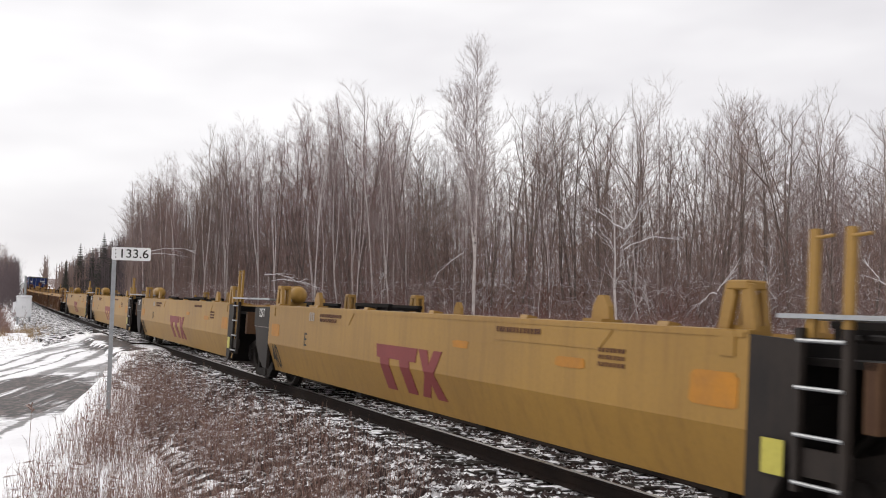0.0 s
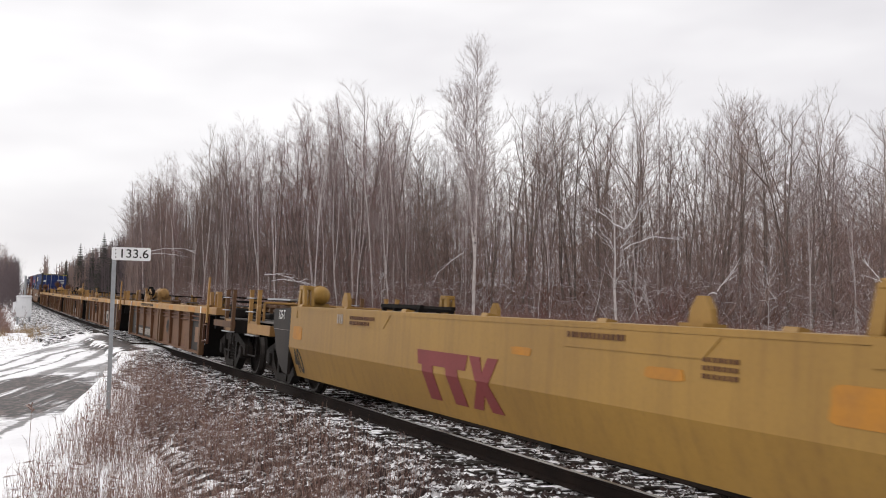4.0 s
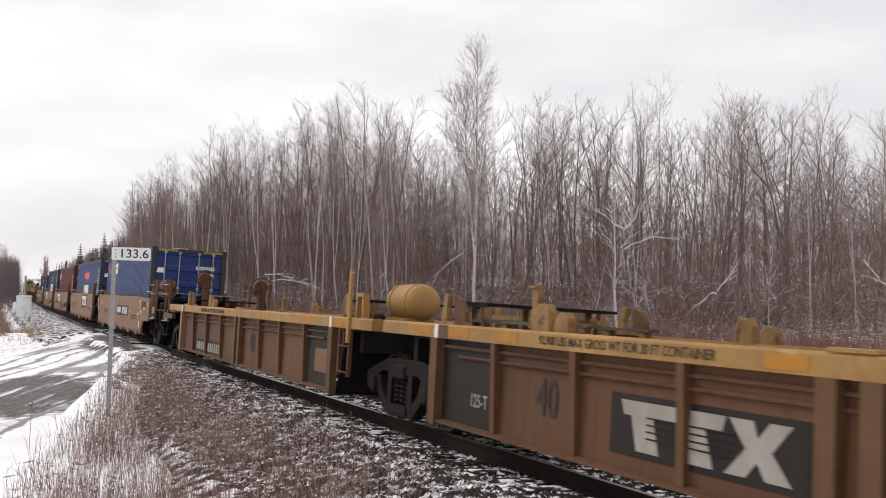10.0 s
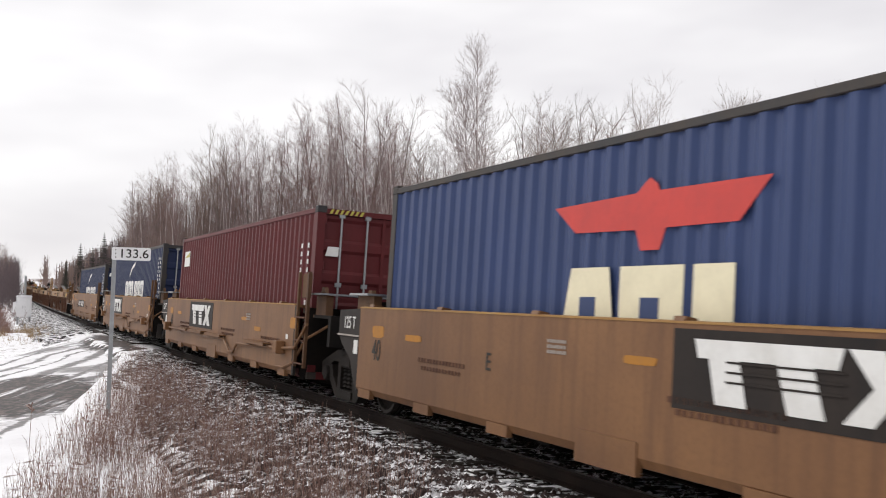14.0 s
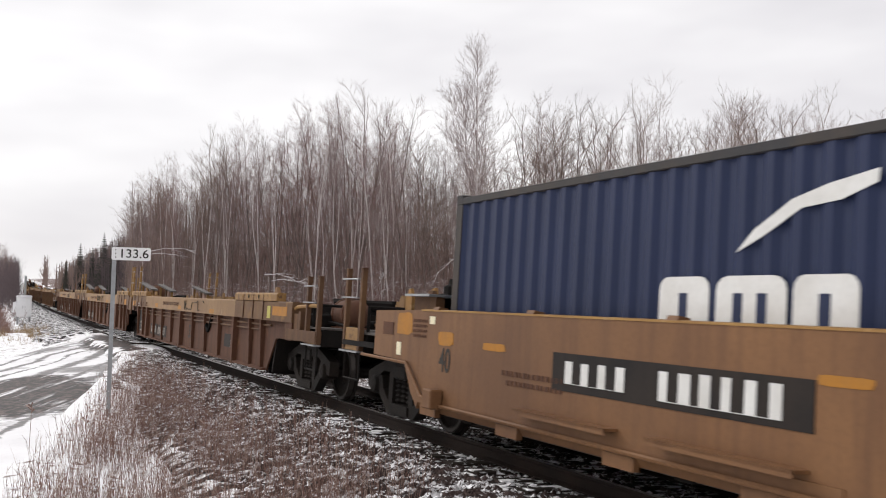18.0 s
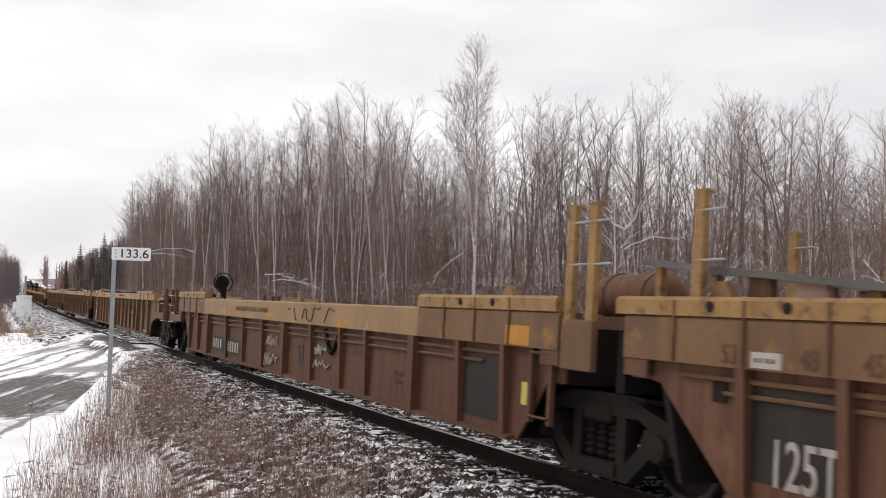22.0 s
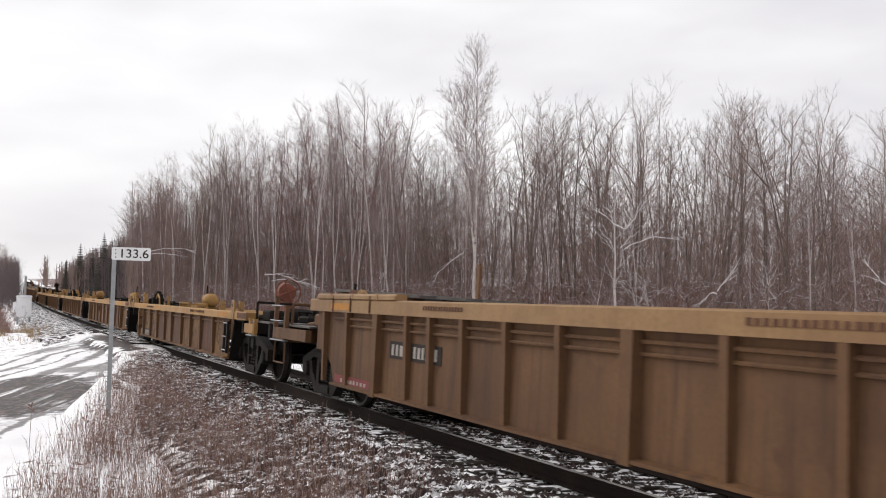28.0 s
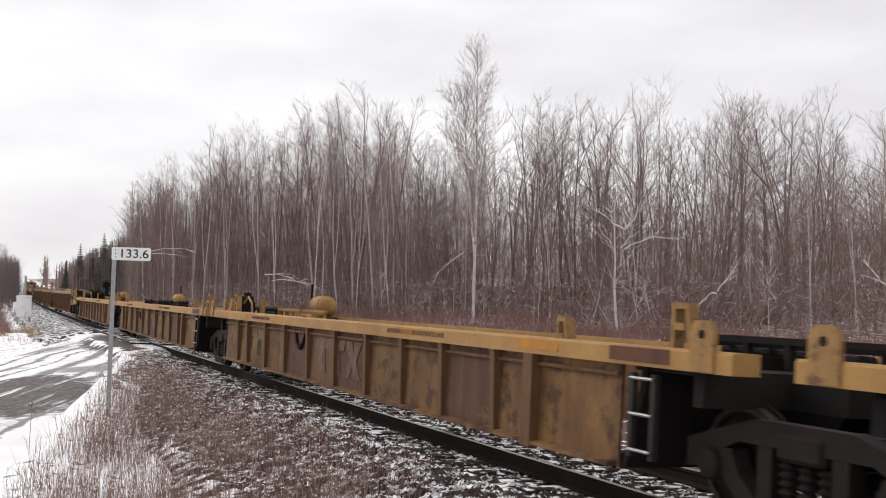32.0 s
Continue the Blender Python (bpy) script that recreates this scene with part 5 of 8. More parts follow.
def car_end(root, kind, sign, brake):
    """Coupler, draft sill, corner steps and, at the brake end, the hand brake, on the outer end of a wagon's first or last unit."""
    q = KIND[kind]
    half, zt = q["P"] / 2, q["zt"]
    y0, y1 = sign * (half - 0.2), sign * (half + 1.15)
    mat = M["steel"] if kind != "ribbed_tall" else M["ochre"]
    gear = M["sill"] if kind in ("ribbed_old", "ribbed_old_short", "smooth_yellow") else M["ochre"]
    bm = bmesh.new()
    box(bm, -0.36, 0.36, min(y0, y1), max(y0, y1), 0.78, 1.12, 0.02)
    box(bm, -XS + 0.12, XS - 0.12, min(y1, y1 - sign * 0.14), max(y1, y1 - sign * 0.14), 0.86, 1.13, 0.01)
    part("draft_sill", bm, mat, root)
    bm = bmesh.new()
    box(bm, -0.09, 0.09, min(y1, y1 + sign * 0.42), max(y1, y1 + sign * 0.42), 0.78, 0.98, 0.02)
    prism(bm, [(-0.16, y1 + sign * 0.36), (0.14, y1 + sign * 0.36), (0.20, y1 + sign * 0.58), (0.02, y1 + sign * 0.62), (-0.10, y1 + sign * 0.52), (-0.18, y1 + sign * 0.56)], "z", 0.74, 1.02)
    part("coupler", bm, M["bogie"], root)
    bm = bmesh.new()
    box(bm, -XS + 0.10, XS - 0.10, min(y0, y1), max(y0, y1), 1.135, 1.165)
    part("end_deck", bm, M["deck"], root, "worn steel end deck")
    pa, pb, top, box_top = END.get((kind, sign), (0.70, 1.30, 1.75, 1.15))
    ya, yb = sign * (half + pa), sign * (half + pb)
    edge = sign * (half - 0.35) if not (kind == "smooth_tan") else sign * (half + (0.42 if sign > 0 else -0.12))
    for s in (-1, 1):
        x = s * (XS - 0.05)
        bm = bmesh.new()
        box(bm, x - 0.05, x + 0.05, min(edge, yb), max(edge, yb), 0.92 if kind not in ("ribbed_short", "smooth_tan") else 0.97, 1.10 if kind != "smooth_tan" else 1.04)
        part("side_beam", bm, mat if kind == "smooth_tan" else gear, root)
        for y, t in ((ya, top if kind != "ribbed_tall" else top - 0.15), (yb, top)):
            bm = bmesh.new()
            box(bm, x - 0.04, x + 0.03, y - 0.038, y + 0.038, 0.90, t - 0.02)
            box(bm, x - 0.05, x + 0.035, y - 0.045, y + 0.045, t - 0.02, t)
            part("corner_post", bm, gear, root)
        bm = bmesh.new()
        box(bm, x - 0.03, x + 0.0, min(ya, yb) + 0.05, max(ya, yb) - 0.05, 0.90, box_top, 0.008)
        bx = part("step_box", bm, M["ochre"] if kind == "ribbed_old_short" else M["clamp"], root, "worn yellow step box")
        bm = bmesh.new()
        box(bm, x - 0.08, x + 0.03, min(ya, yb) - 0.06, max(ya, yb) + 0.06, 0.875, 0.897)
        part("step_lip", bm, M["galv"], bx)
        # stirrup under the box and grab irons between the posts
        bm = bmesh.new()
        pipe(bm, [(x - s * 0.0, ya, 0.9), (x, ya, 0.50), (x, yb, 0.50), (x, yb, 0.9)], 0.016, 5)
        part("stirrup", bm, mat, root)
        for z in (top - 0.16, top - 0.42):
            if z < box_top + 0.1:
                continue
            bm = bmesh.new()
            pipe(bm, [(x - 0.06, ya, z), (x - 0.10, ya, z), (x - 0.10, yb, z), (x - 0.06, yb, z)], 0.011, 5)
            part("grab_iron", bm, M["galv"], root)
    # hoses, brake rods and a bent guard rail on the deck
    for k in range(3):
        bm = bmesh.new()
        xx = -1.0 + 0.75 * k
        pipe(bm, [(xx, sign * (half - 1.3), 1.22), (xx, sign * (half - 0.2), 1.26), (xx + 0.15, sign * (half + 0.5), 1.24), (xx + 0.2, yb, 1.18)], 0.028, 6)
        part("brake_pipe", bm, (mat, gear, M["rust"])[k], root)
    bm = bmesh.new()
    pipe(bm, [(-1.30, ya, 1.16), (-1.30, ya, 1.52), (1.30, ya, 1.52), (1.30, ya, 1.16)], 0.024, 6)
    part("hand_rail", bm, mat if kind != "smooth_yellow" else gear, root)
    bm = bmesh.new()
    box(bm, -1.12, -0.55, sign * half - 0.3, sign * half + 0.3, 1.16, 1.38, 0.03)
    box(bm, -0.40, 0.30, sign * half - 0.42, sign * half + 0.24, 1.16, 1.30, 0.03)
    part("brake_cylinder", bm, mat, root)
    if kind in ("ribbed_tall", "ribbed_long") and sign < 0:
        x = -XS + 0.04
        bm = bmesh.new()
        box(bm, x, x + 0.05, -half - 0.42, -half + 0.55, 1.10, 1.36)
        box(bm, x - 0.02, x + 0.06, -half + 0.18, -half + 0.32, 0.92, 1.46)
        box(bm, x - 0.02, x + 0.06, -half - 0.42, -half - 0.32, 0.92, 1.40)
        part("side_bracket", bm, gear, root, "grimy ochre bracket frame above the bogie")
        bm = bmesh.new()
        pipe(bm, [(x + 0.02, -half + 0.2, 1.40), (x + 0.02, -half - 0.1, 1.47), (x + 0.02, -half - 0.9, 1.50), (x + 0.02, yb, 1.50)], 0.03, 6)
        part("hand_rail", bm, M["sill"], root)
        tank(root, -0.62, -half - 0.55, 1.40, M["rust"], r=0.24, length=0.9)
    if kind == "smooth_tan" and sign < 0:
        tank(root, -0.88, -half + 0.55, 1.90, M["rust"], r=0.20, length=1.12)
    if kind == "smooth_tan" and sign > 0:
        bm = bmesh.new()
        xx = -XS - 0.04
        pipe(bm, [(xx, 0.0, 0.44), (xx, 5.9, 0.44), (xx, 6.45, 0.50), (xx, 6.72, 0.70), (xx, 6.95, 0.86), (xx, 8.5, 0.88)], 0.022, 6)
        part("brake_pipe", bm, M["tan"], root, "pipe clipped along the lower edge")
    bm = bmesh.new()
    pipe(bm, [(0.5, y1, 0.9), (0.5, y1 + sign * 0.35, 0.55), (0.35, y1 + sign * 0.7, 0.5)], 0.03)
    part("air_hose", bm, M["steel"], root)
    if brake:
        c = Vector((brake[0], sign * (half - brake[1]), 2.18 if kind == "smooth_tan" else 1.95 if kind == "ribbed_short" else zt + 0.48))
        red = M["rust"] if kind == "ribbed_short" else M["handbrake"] if sign > 0 or kind == "ribbed_old_short" else M["rust"] if kind == "smooth_tan" else M["steel"]
        bm = bmesh.new()
        box(bm, c.x - 0.05, c.x + 0.14, c.y - 0.10, c.y + 0.10, 1.13, c.z - 0.14)
        lathe(bm, [(-0.10, 0.12), (-0.09, 0.20), (0.10, 0.22), (0.13, 0.12)], "y", (c.x, c.y, c.z), 14)
        hb = part("hand_brake", bm, red, root, "hand brake housing on a stand")
        bm = bmesh.new()
        lathe(bm, [(-0.17 + 0.017 * math.cos(k * 1.0472), 0.28 + 0.017 * math.sin(k * 1.0472)) for k in range(7)], "y", (c.x, c.y, c.z), 22, False)
        for i in range(4):
            t = math.pi / 2 * i + 0.4
            rod(bm, (c.x, c.y - 0.14, c.z), (c.x + 0.28 * math.cos(t), c.y - 0.17, c.z + 0.28 * math.sin(t)), 0.014, None, 5)
        part("brake_wheel", bm, red, hb, "spoked hand brake wheel")


def corrugated(bm, y0, y1, z0, z1, x, s, pitch=0.278, depth=0.036):
    n = int((y1 - y0) / pitch)
    p = (y1 - y0) / n
    pts = []
    for i in range(n):
        a = y0 + i * p
        pts += [(a, 0.0), (a + p * 0.26, 0.0), (a + p * 0.5, -depth), (a + p * 0.76, -depth)]
    pts.append((y1, 0.0))
    lo = [bm.verts.new((x + s * d, y, z0)) for y, d in pts]
    hi = [bm.verts.new((x + s * d, y, z1)) for y, d in pts]
    for i in range(len(pts) - 1):
        bm.faces.new((lo[i], lo[i + 1], hi[i + 1], hi[i]))


def build_container(paint, end_paint, frame_mat, height, label):
    """A 40 ft container, its leading end at y=0, its bottom at z=0."""
    L, W2 = 12.192, 1.219
    root = tagged(new("shipping_container"), label, "container", "containers on the train")
    for s in (-1, 1):
        bm = bmesh.new()
        corrugated(bm, 0.16, L - 0.16, 0.14, height - 0.10, s * (W2 - 0.012), s)
        part("side_wall", bm, paint, root, "corrugated steel side")
        for z0, z1, d, m in ((0.0, 0.15, 0.0, frame_mat), (height - 0.115, height - 0.035, 0.0, frame_mat)):
            bm = bmesh.new()
            box(bm, min(s * W2, s * (W2 - 0.07)), max(s * W2, s * (W2 - 0.07)), 0.15, L - 0.15, z0, z1, 0.008)
            part("side_rail", bm, m, root)
        for y in (0.0, L - 0.16):
            bm = bmesh.new()
            box(bm, min(s * (W2 - 0.002), s * (W2 - 0.14)), max(s * (W2 - 0.002), s * (W2 - 0.14)), y + 0.004, y + 0.156, 0.11, height - 0.115)
            pst = part("corner_post", bm, frame_mat, root)
            for z in (0.0, height - 0.118):
                bm = bmesh.new()
                box(bm, min(s * W2 * 1.003, s * (W2 - 0.162)), max(s * W2 * 1.003, s * (W2 - 0.162)), y - 0.004, y + 0.164, z, z + 0.118, 0.01)
                rod(bm, (s * (W2 + 0.006), y + 0.08, z + 0.06), (s * (W2 - 0.01), y + 0.08, z + 0.06), 0.035, None, 10)
                part("corner_casting", bm, M["frame"], pst)
    bm = bmesh.new()
    box(bm, -W2 + 0.06, W2 - 0.06, 0.1, L - 0.1, height - 0.05, height - 0.03)
    part("roof", bm, paint, root)
    bm = bmesh.new()
    box(bm, -W2 + 0.1, W2 - 0.1, L - 0.06, L - 0.03, 0.1, height - 0.1)
    part("front_wall", bm, paint, root)
    bm = bmesh.new()
    box(bm, -W2 + 0.14, W2 - 0.14, 0.0, 0.12, height - 0.13, height - 0.04)
    hd = part("door_header", bm, frame_mat, root)
    for i in range(7 if end_paint is not M["navy"] else 0):
        for x in (-W2 + 0.2 + i * 0.09, W2 - 0.78 + i * 0.09):
            bm = bmesh.new()
            prism(bm, [(x, height - 0.125), (x + 0.045, height - 0.125), (x + 0.085, height - 0.05), (x + 0.04, height - 0.05)], "y", -0.006, 0.0)
            part("warning_stripe", bm, M["lemon"], hd)
    bm = bmesh.new()
    box(bm, -W2 + 0.14, W2 - 0.14, 0.0, 0.12, 0.0, 0.12)
    part("door_sill", bm, frame_mat, root)
    bm = bmesh.new()
    box(bm, -0.03, 0.03, 0.045, 0.10, 0.12, height - 0.13)
    part("door_seal", bm, end_paint, root)
    for s in (-1, 1):
        bm = bmesh.new()
        x0, x1 = sorted((s * 0.02, s * (W2 - 0.145)))
        rows = 5
        h0, h1 = 0.13, height - 0.14
        zs = []
        for i in range(rows):
            a = h0 + (h1 - h0) * i / rows
            d = (h1 - h0) / rows
            zs += [(a, 0.05), (a + d * 0.12, 0.05), (a + d * 0.22, 0.085), (a + d * 0.78, 0.085), (a + d * 0.88, 0.05)]
        zs.append((h1, 0.05))
        lo = [bm.verts.new((x0, y, z)) for z, y in zs]
        hi = [bm.verts.new((x1, y, z)) for z, y in zs]
        for i in range(len(zs) - 1):
            bm.faces.new((lo[i], hi[i], hi[i + 1], lo[i + 1]))
        door = part("door", bm, end_paint, root, "ribbed steel cargo door")
        for f in (0.28, 0.72):
            x = s * (0.02 + (W2 - 0.165) * f)
            bm = bmesh.new()
            rod(bm, (x, 0.025, 0.10), (x, 0.025, height - 0.10), 0.019, None, 8)
            for z in (0.16, 0.75, 1.55, height - 0.18):
                box(bm, x - 0.05, x + 0.05, 0.0, 0.05, z, z + 0.07)
            box(bm, min(x, x + s * 0.32), max(x, x + s * 0.32), -0.005, 0.012, 0.98, 1.02)
            part("locking_bar", bm, M["galv"], door)
        for i in range(4):
            bm = bmesh.new()
            z = 0.3 + i * (height - 0.6) / 3
            rod(bm, (s * (W2 - 0.15), 0.02, z), (s * (W2 - 0.15), 0.02, z + 0.14), 0.022, None, 6)
            part("hinge", bm, frame_mat, door)
    bm = bmesh.new()
    for i in range(14):
        y = 0.6 + i * 0.83
        box(bm, -W2 + 0.08, W2 - 0.08, y, y + 0.06, 0.02, 0.14)
    part("floor", bm, M["steel"], root)
    return root


# ---- where the units stand in the train: bogie centres, by distance along the line at 12 s ----
CARS = [
    ("smooth_yellow", [-157.3, -141.6, -125.95, -110.2, -94.4, -78.9]),
    ("ribbed_short", [-74.75, -59.0, -43.2, -27.5, -11.7, 4.1]),
    ("smooth_tan", [7.5, 23.1, 38.55, 54.05, 69.5, 84.9]),
    ("ribbed_long", [88.2, 109.6, 129.0, 147.9]),
    ("ribbed_tall", [151.6, 171.4, 190.8, 209.6]),
    ("ribbed_old", [213.3, 229.7, 247.7, 265.7, 283.6, 301.2]),
]
far = 304.5
for kind in ("ribbed_tall", "ribbed_long", "smooth_tan", "ribbed_old", "ribbed_short"):
    n = 3 if kind in ("ribbed_tall", "ribbed_long") else 5
    CARS.append((kind, [far + i * KIND[kind]["P"] for i in range(n + 1)]))
    far += n * KIND[kind]["P"] + 3.3

MOVING = []   # (object, distance along the line at 12 s, lateral, height)
BOGIES = []
UNITS = {}


def build_train():
    first, pending = {}, []
    bogies = {}
    kits = {("ribbed_short", 0): ("valve_tank", "frame"), ("ribbed_short", 1): ("frame", "frame"), ("ribbed_short", 2): ("valve_tank", "frame"), ("ribbed_short", 3): ("frame", "frame"), ("ribbed_short", 4): ("frame", "tank", "head")}
    for c, (kind, marks) in enumerate(CARS):
        for i, (a, b) in enumerate(zip(marks, marks[1:])):
            if c == 5 and i == 0:
                kind = "ribbed_old_short"
            elif c == 5:
                kind = "ribbed_old"
            kit = kits.get((kind, i), ("valve_tank", "frame") if i % 2 == 0 else ("tank", "frame"))
            if kind == "smooth_yellow":
                kit = ("tank", "frame")
            if kind in ("ribbed_tall", "smooth_tan", "ribbed_long") and c < 7:
                kit = kit + ({0: "tail", len(marks) - 2: "head"}.get(i, "both"),)
            if c > 7:
                kit = ("none", "none", {0: "tail", len(marks) - 2: "head"}.get(i, "both") if kind == "smooth_tan" else "both", True)
            key = (kind, kit)
            if key not in first:
                first[key] = build_unit(kind, *kit)
                unit = first[key]
            else:
                unit = None
            pending.append((c, i, kind, key, unit, (a + b) / 2, len(marks) - 1))
    done = []
    for c, i, kind, key, unit, mid, n in pending:
        if unit is None:
            unit = copy_thing(first[key], pose(0, 0, 0))
        done.append((c, i, kind, unit, mid, n))
    for c, i, kind, unit, mid, n in done:
        UNITS[c, i] = unit
        MOVING.append((unit, mid, 0.0, 0.0))
        if i == 0:
            car_end(unit, kind, -1, {"ribbed_tall": (0.45, 0.1), "smooth_tan": (0.2, 0.25), "ribbed_old_short": (0.0, 2.65)}.get(kind))
        if i == n - 1:
            car_end(unit, kind, 1, {"smooth_tan": (0.3, -1.2), "ribbed_short": (0.9, 0.42)}.get(kind))
    moved = {7.5: 8.26, 23.1: 23.42, 38.55: 38.87, 54.05: 54.37, 69.5: 69.85, 84.9: 85.2, 88.2: 89.36, 151.6: 152.2, 213.3: 214.3}
    for kind, marks in CARS:
        for s in marks:
            s = moved.get(s, s)
            plain = s > 300
            if plain not in bogies:
                bogies[plain] = ob = build_bogie(plain)
            else:
                ob = copy_thing(bogies[plain], pose(0, 0, 0))
            BOGIES.append((ob, s))
            MOVING.append((ob, s, 0.0, 0.0))


build_train()


# ---- lettering and marks on the wagons ----
def bend_to_fold(ob, fold=0.80, zb=0.32, inset=0.18):
    for v in ob.data.vertices:
        if v.co.z < fold:
            v.co.x += (fold - v.co.z) / (fold - zb) * inset


def split_fold(ob, fold=0.80):
    """Cuts a flat mark along the fold of the side and lays its lower half on the slant."""
    bm = bmesh.new()
    bm.from_mesh(ob.data)
    bmesh.ops.bisect_plane(bm, geom=bm.verts[:] + bm.edges[:] + bm.faces[:], plane_co=(0, 0, fold), plane_no=(0, 0, 1))
    bm.to_mesh(ob.data)
    bm.free()
    bend_to_fold(ob, fold)


def marks():
    x = -XS - 0.001
    for i in range(5):
        u = UNITS[0, i]
        a = block_mark(u, -0.22, 0.77, 2.05, 0.56, x, M["logored"])
        for b in (a, *a.children):
            split_fold(b)
        stain(u, -6.15, -5.60, 0.92, 1.18, x, M["orange"], "orange rust patch")
        stain(u, 5.52, 6.02, 0.94, 1.16, x, M["orange"], "orange patch")
        stain(u, -4.2, -3.7, 1.06, 1.16, x, M["orange"])
        stain(u, -1.9, -1.5, 1.12, 1.20, x, M["orange"])
        plate("notice", u, -6.62, -6.42, 0.55, 0.78, -XS - 0.03, M["lemon"], "yellow notice")
        t = writing("40", 0.56, on_side(5.86, 0.57, x - 0.004), M["ink"], u, squeeze=0.78)
        me = t.data
        for v in me.vertices:
            zz = 0.57 + v.co.y
            if zz < 0.80:
                v.co.z -= (0.80 - zz) / 0.48 * 0.18
        writing("125-T", 0.22, on_side(6.76, 1.32, x - 0.004), M["white"], u, squeeze=0.72)
        bars(u, -3.0, 1.36, 0.9, 0.05, x - 0.010, M["rust"], 13, gap=0.3)
        [bars(u, -4.6, zz, 0.4, 0.035, x - 0.002, M["rust"], 7, gap=0.3) for zz in (1.25, 1.19, 1.13)]
        bars(u, 2.75, 1.36, 1.0, 0.05, x - 0.010, M["rust"], 14, gap=0.3)
        bars(u, 2.85, 1.29, 0.8, 0.05, x - 0.010, M["rust"], 11, gap=0.3)
        bars(u, 3.65, 1.33, 0.28, 0.13, x - 0.010, M["grey"], 3)
    writing("C", 0.30, on_side(3.6, 0.95, x - 0.004), M["ink"], UNITS[0, 3])
    writing("E", 0.30, on_side(3.97, 0.95, x - 0.004), M["ink"], UNITS[0, 1])
    writing("D", 0.30, on_side(3.75, 0.98, x - 0.004), M["ink"], UNITS[0, 2])
    # ribbed short wagons
    xw = -XS + 0.10 - 0.009
    for i in range(5):
        u = UNITS[1, i]
        if i < 4:
            writing("125-T", 0.20, on_side(5.05, 0.56, xw), M["grey"], u, squeeze=0.85)
        writing("40", 0.50, on_side(3.64 if i in (1, 2, 3) else -1.02, 0.72, xw), M["ink"], u, squeeze=0.8)
        xs = -XS - 0.001
        plate("faded_patch", u, -5.67, -5.08, 0.49, 0.85, xw - 0.002, M["tan"], "faded brown patch")
        for y0, y1 in ((6.18, 6.69), (5.19, 5.70), (4.10, 4.53), (0.27, 0.68)) if i < 4 else ((4.78, 5.25), (0.27, 0.68)):
            plate("orange_patch", u, y0, y1, 1.222, 1.325, xs, M["orange"], "orange-painted patch on the sill", 0.004)
        for y0, y1 in ((-2.2, -1.6), (-5.3, -4.4), (-6.6, -6.1)):
            stain(u, y0, y1, 1.215, 1.335, xs, M["orange"])
        plate("brown_patch", u, 5.72, 5.97, 1.205, 1.35, xs, M["ochre"], "brown-painted patch on the sill", 0.003)
        plate("stripe", u, 5.98, 6.07, 1.195, 1.355, xs, M["white"])
        plate("stripe", u, -6.05, -5.95, 1.195, 1.355, xs, M["white"])
        writing("92,900 LBS MAX GROSS WT FOR 20 FT CONTAINER", 0.115, on_side(2.43, 1.275, xs - 0.004), M["ink"], u, squeeze=0.95)
        if i in (0, 4):
            plate("number_panel", u, 1.62, 4.55, 0.27, 0.60, xw + 0.006, M["panel"], "black number panel")
            bars(u, 3.80, 0.44, 0.95, 0.18, xw, M["grey"], 4, gap=0.3)
            bars(u, 2.38, 0.44, 1.30, 0.20, xw, M["grey"], 6, gap=0.3)
        else:
            y = {1: -1.95, 2: -1.63, 3: 1.45}[i]
            plate("logo_panel", u, y - 1.13, y + 1.13, 0.40, 0.90, xw + 0.006, M["panel"], "black panel behind the owner's mark")
            block_mark(u, y, 0.65, 1.95, 0.40, xw, M["grey"])
            for k in range(4):
                plate("stripe", u, y - 0.40, y + 0.62, 0.56 + 0.055 * k, 0.572 + 0.055 * k, xw - 0.007, M["panel"])
        if i in (0, 4):
            continue
        bm = bmesh.new()
        h = {1: 2.20, 2: -2.30, 3: -2.33}[i]
        pipe(bm, [(-XS + 0.07, h + 0.46, 1.08), (-XS + 0.06, h + 0.16, 0.84), (-XS + 0.06, h, 0.72), (-XS + 0.06, h - 0.16, 0.86), (-XS + 0.07, h - 0.42, 1.08)], 0.035)
        part("air_hose", bm, M["steel"], u, "drooping black air hose")
    # loaded tan wagons
    def number_board(u, y):
        plate("number_panel", u, y - 1.6, y + 1.6, 0.84, 1.18, x, M["panel"], "black number panel")
        bars(u, y + 0.85, 1.01, 1.05, 0.20, x - 0.006, M["white"], 4)
        bars(u, y - 0.72, 1.01, 1.45, 0.24, x - 0.006, M["white"], 6)

    def logo_board(u, y):
        plate("logo_panel", u, y - 1.33, y + 1.33, 0.86, 1.46, x, M["panel"], "black panel behind the owner's mark")
        block_mark(u, y, 1.16, 2.15, 0.46, x - 0.006, M["white"])
        for k in range(3):
            plate("stripe", u, y - 0.36, y + 0.72, 1.09 + 0.07 * k, 1.105 + 0.07 * k, x - 0.012, M["panel"])
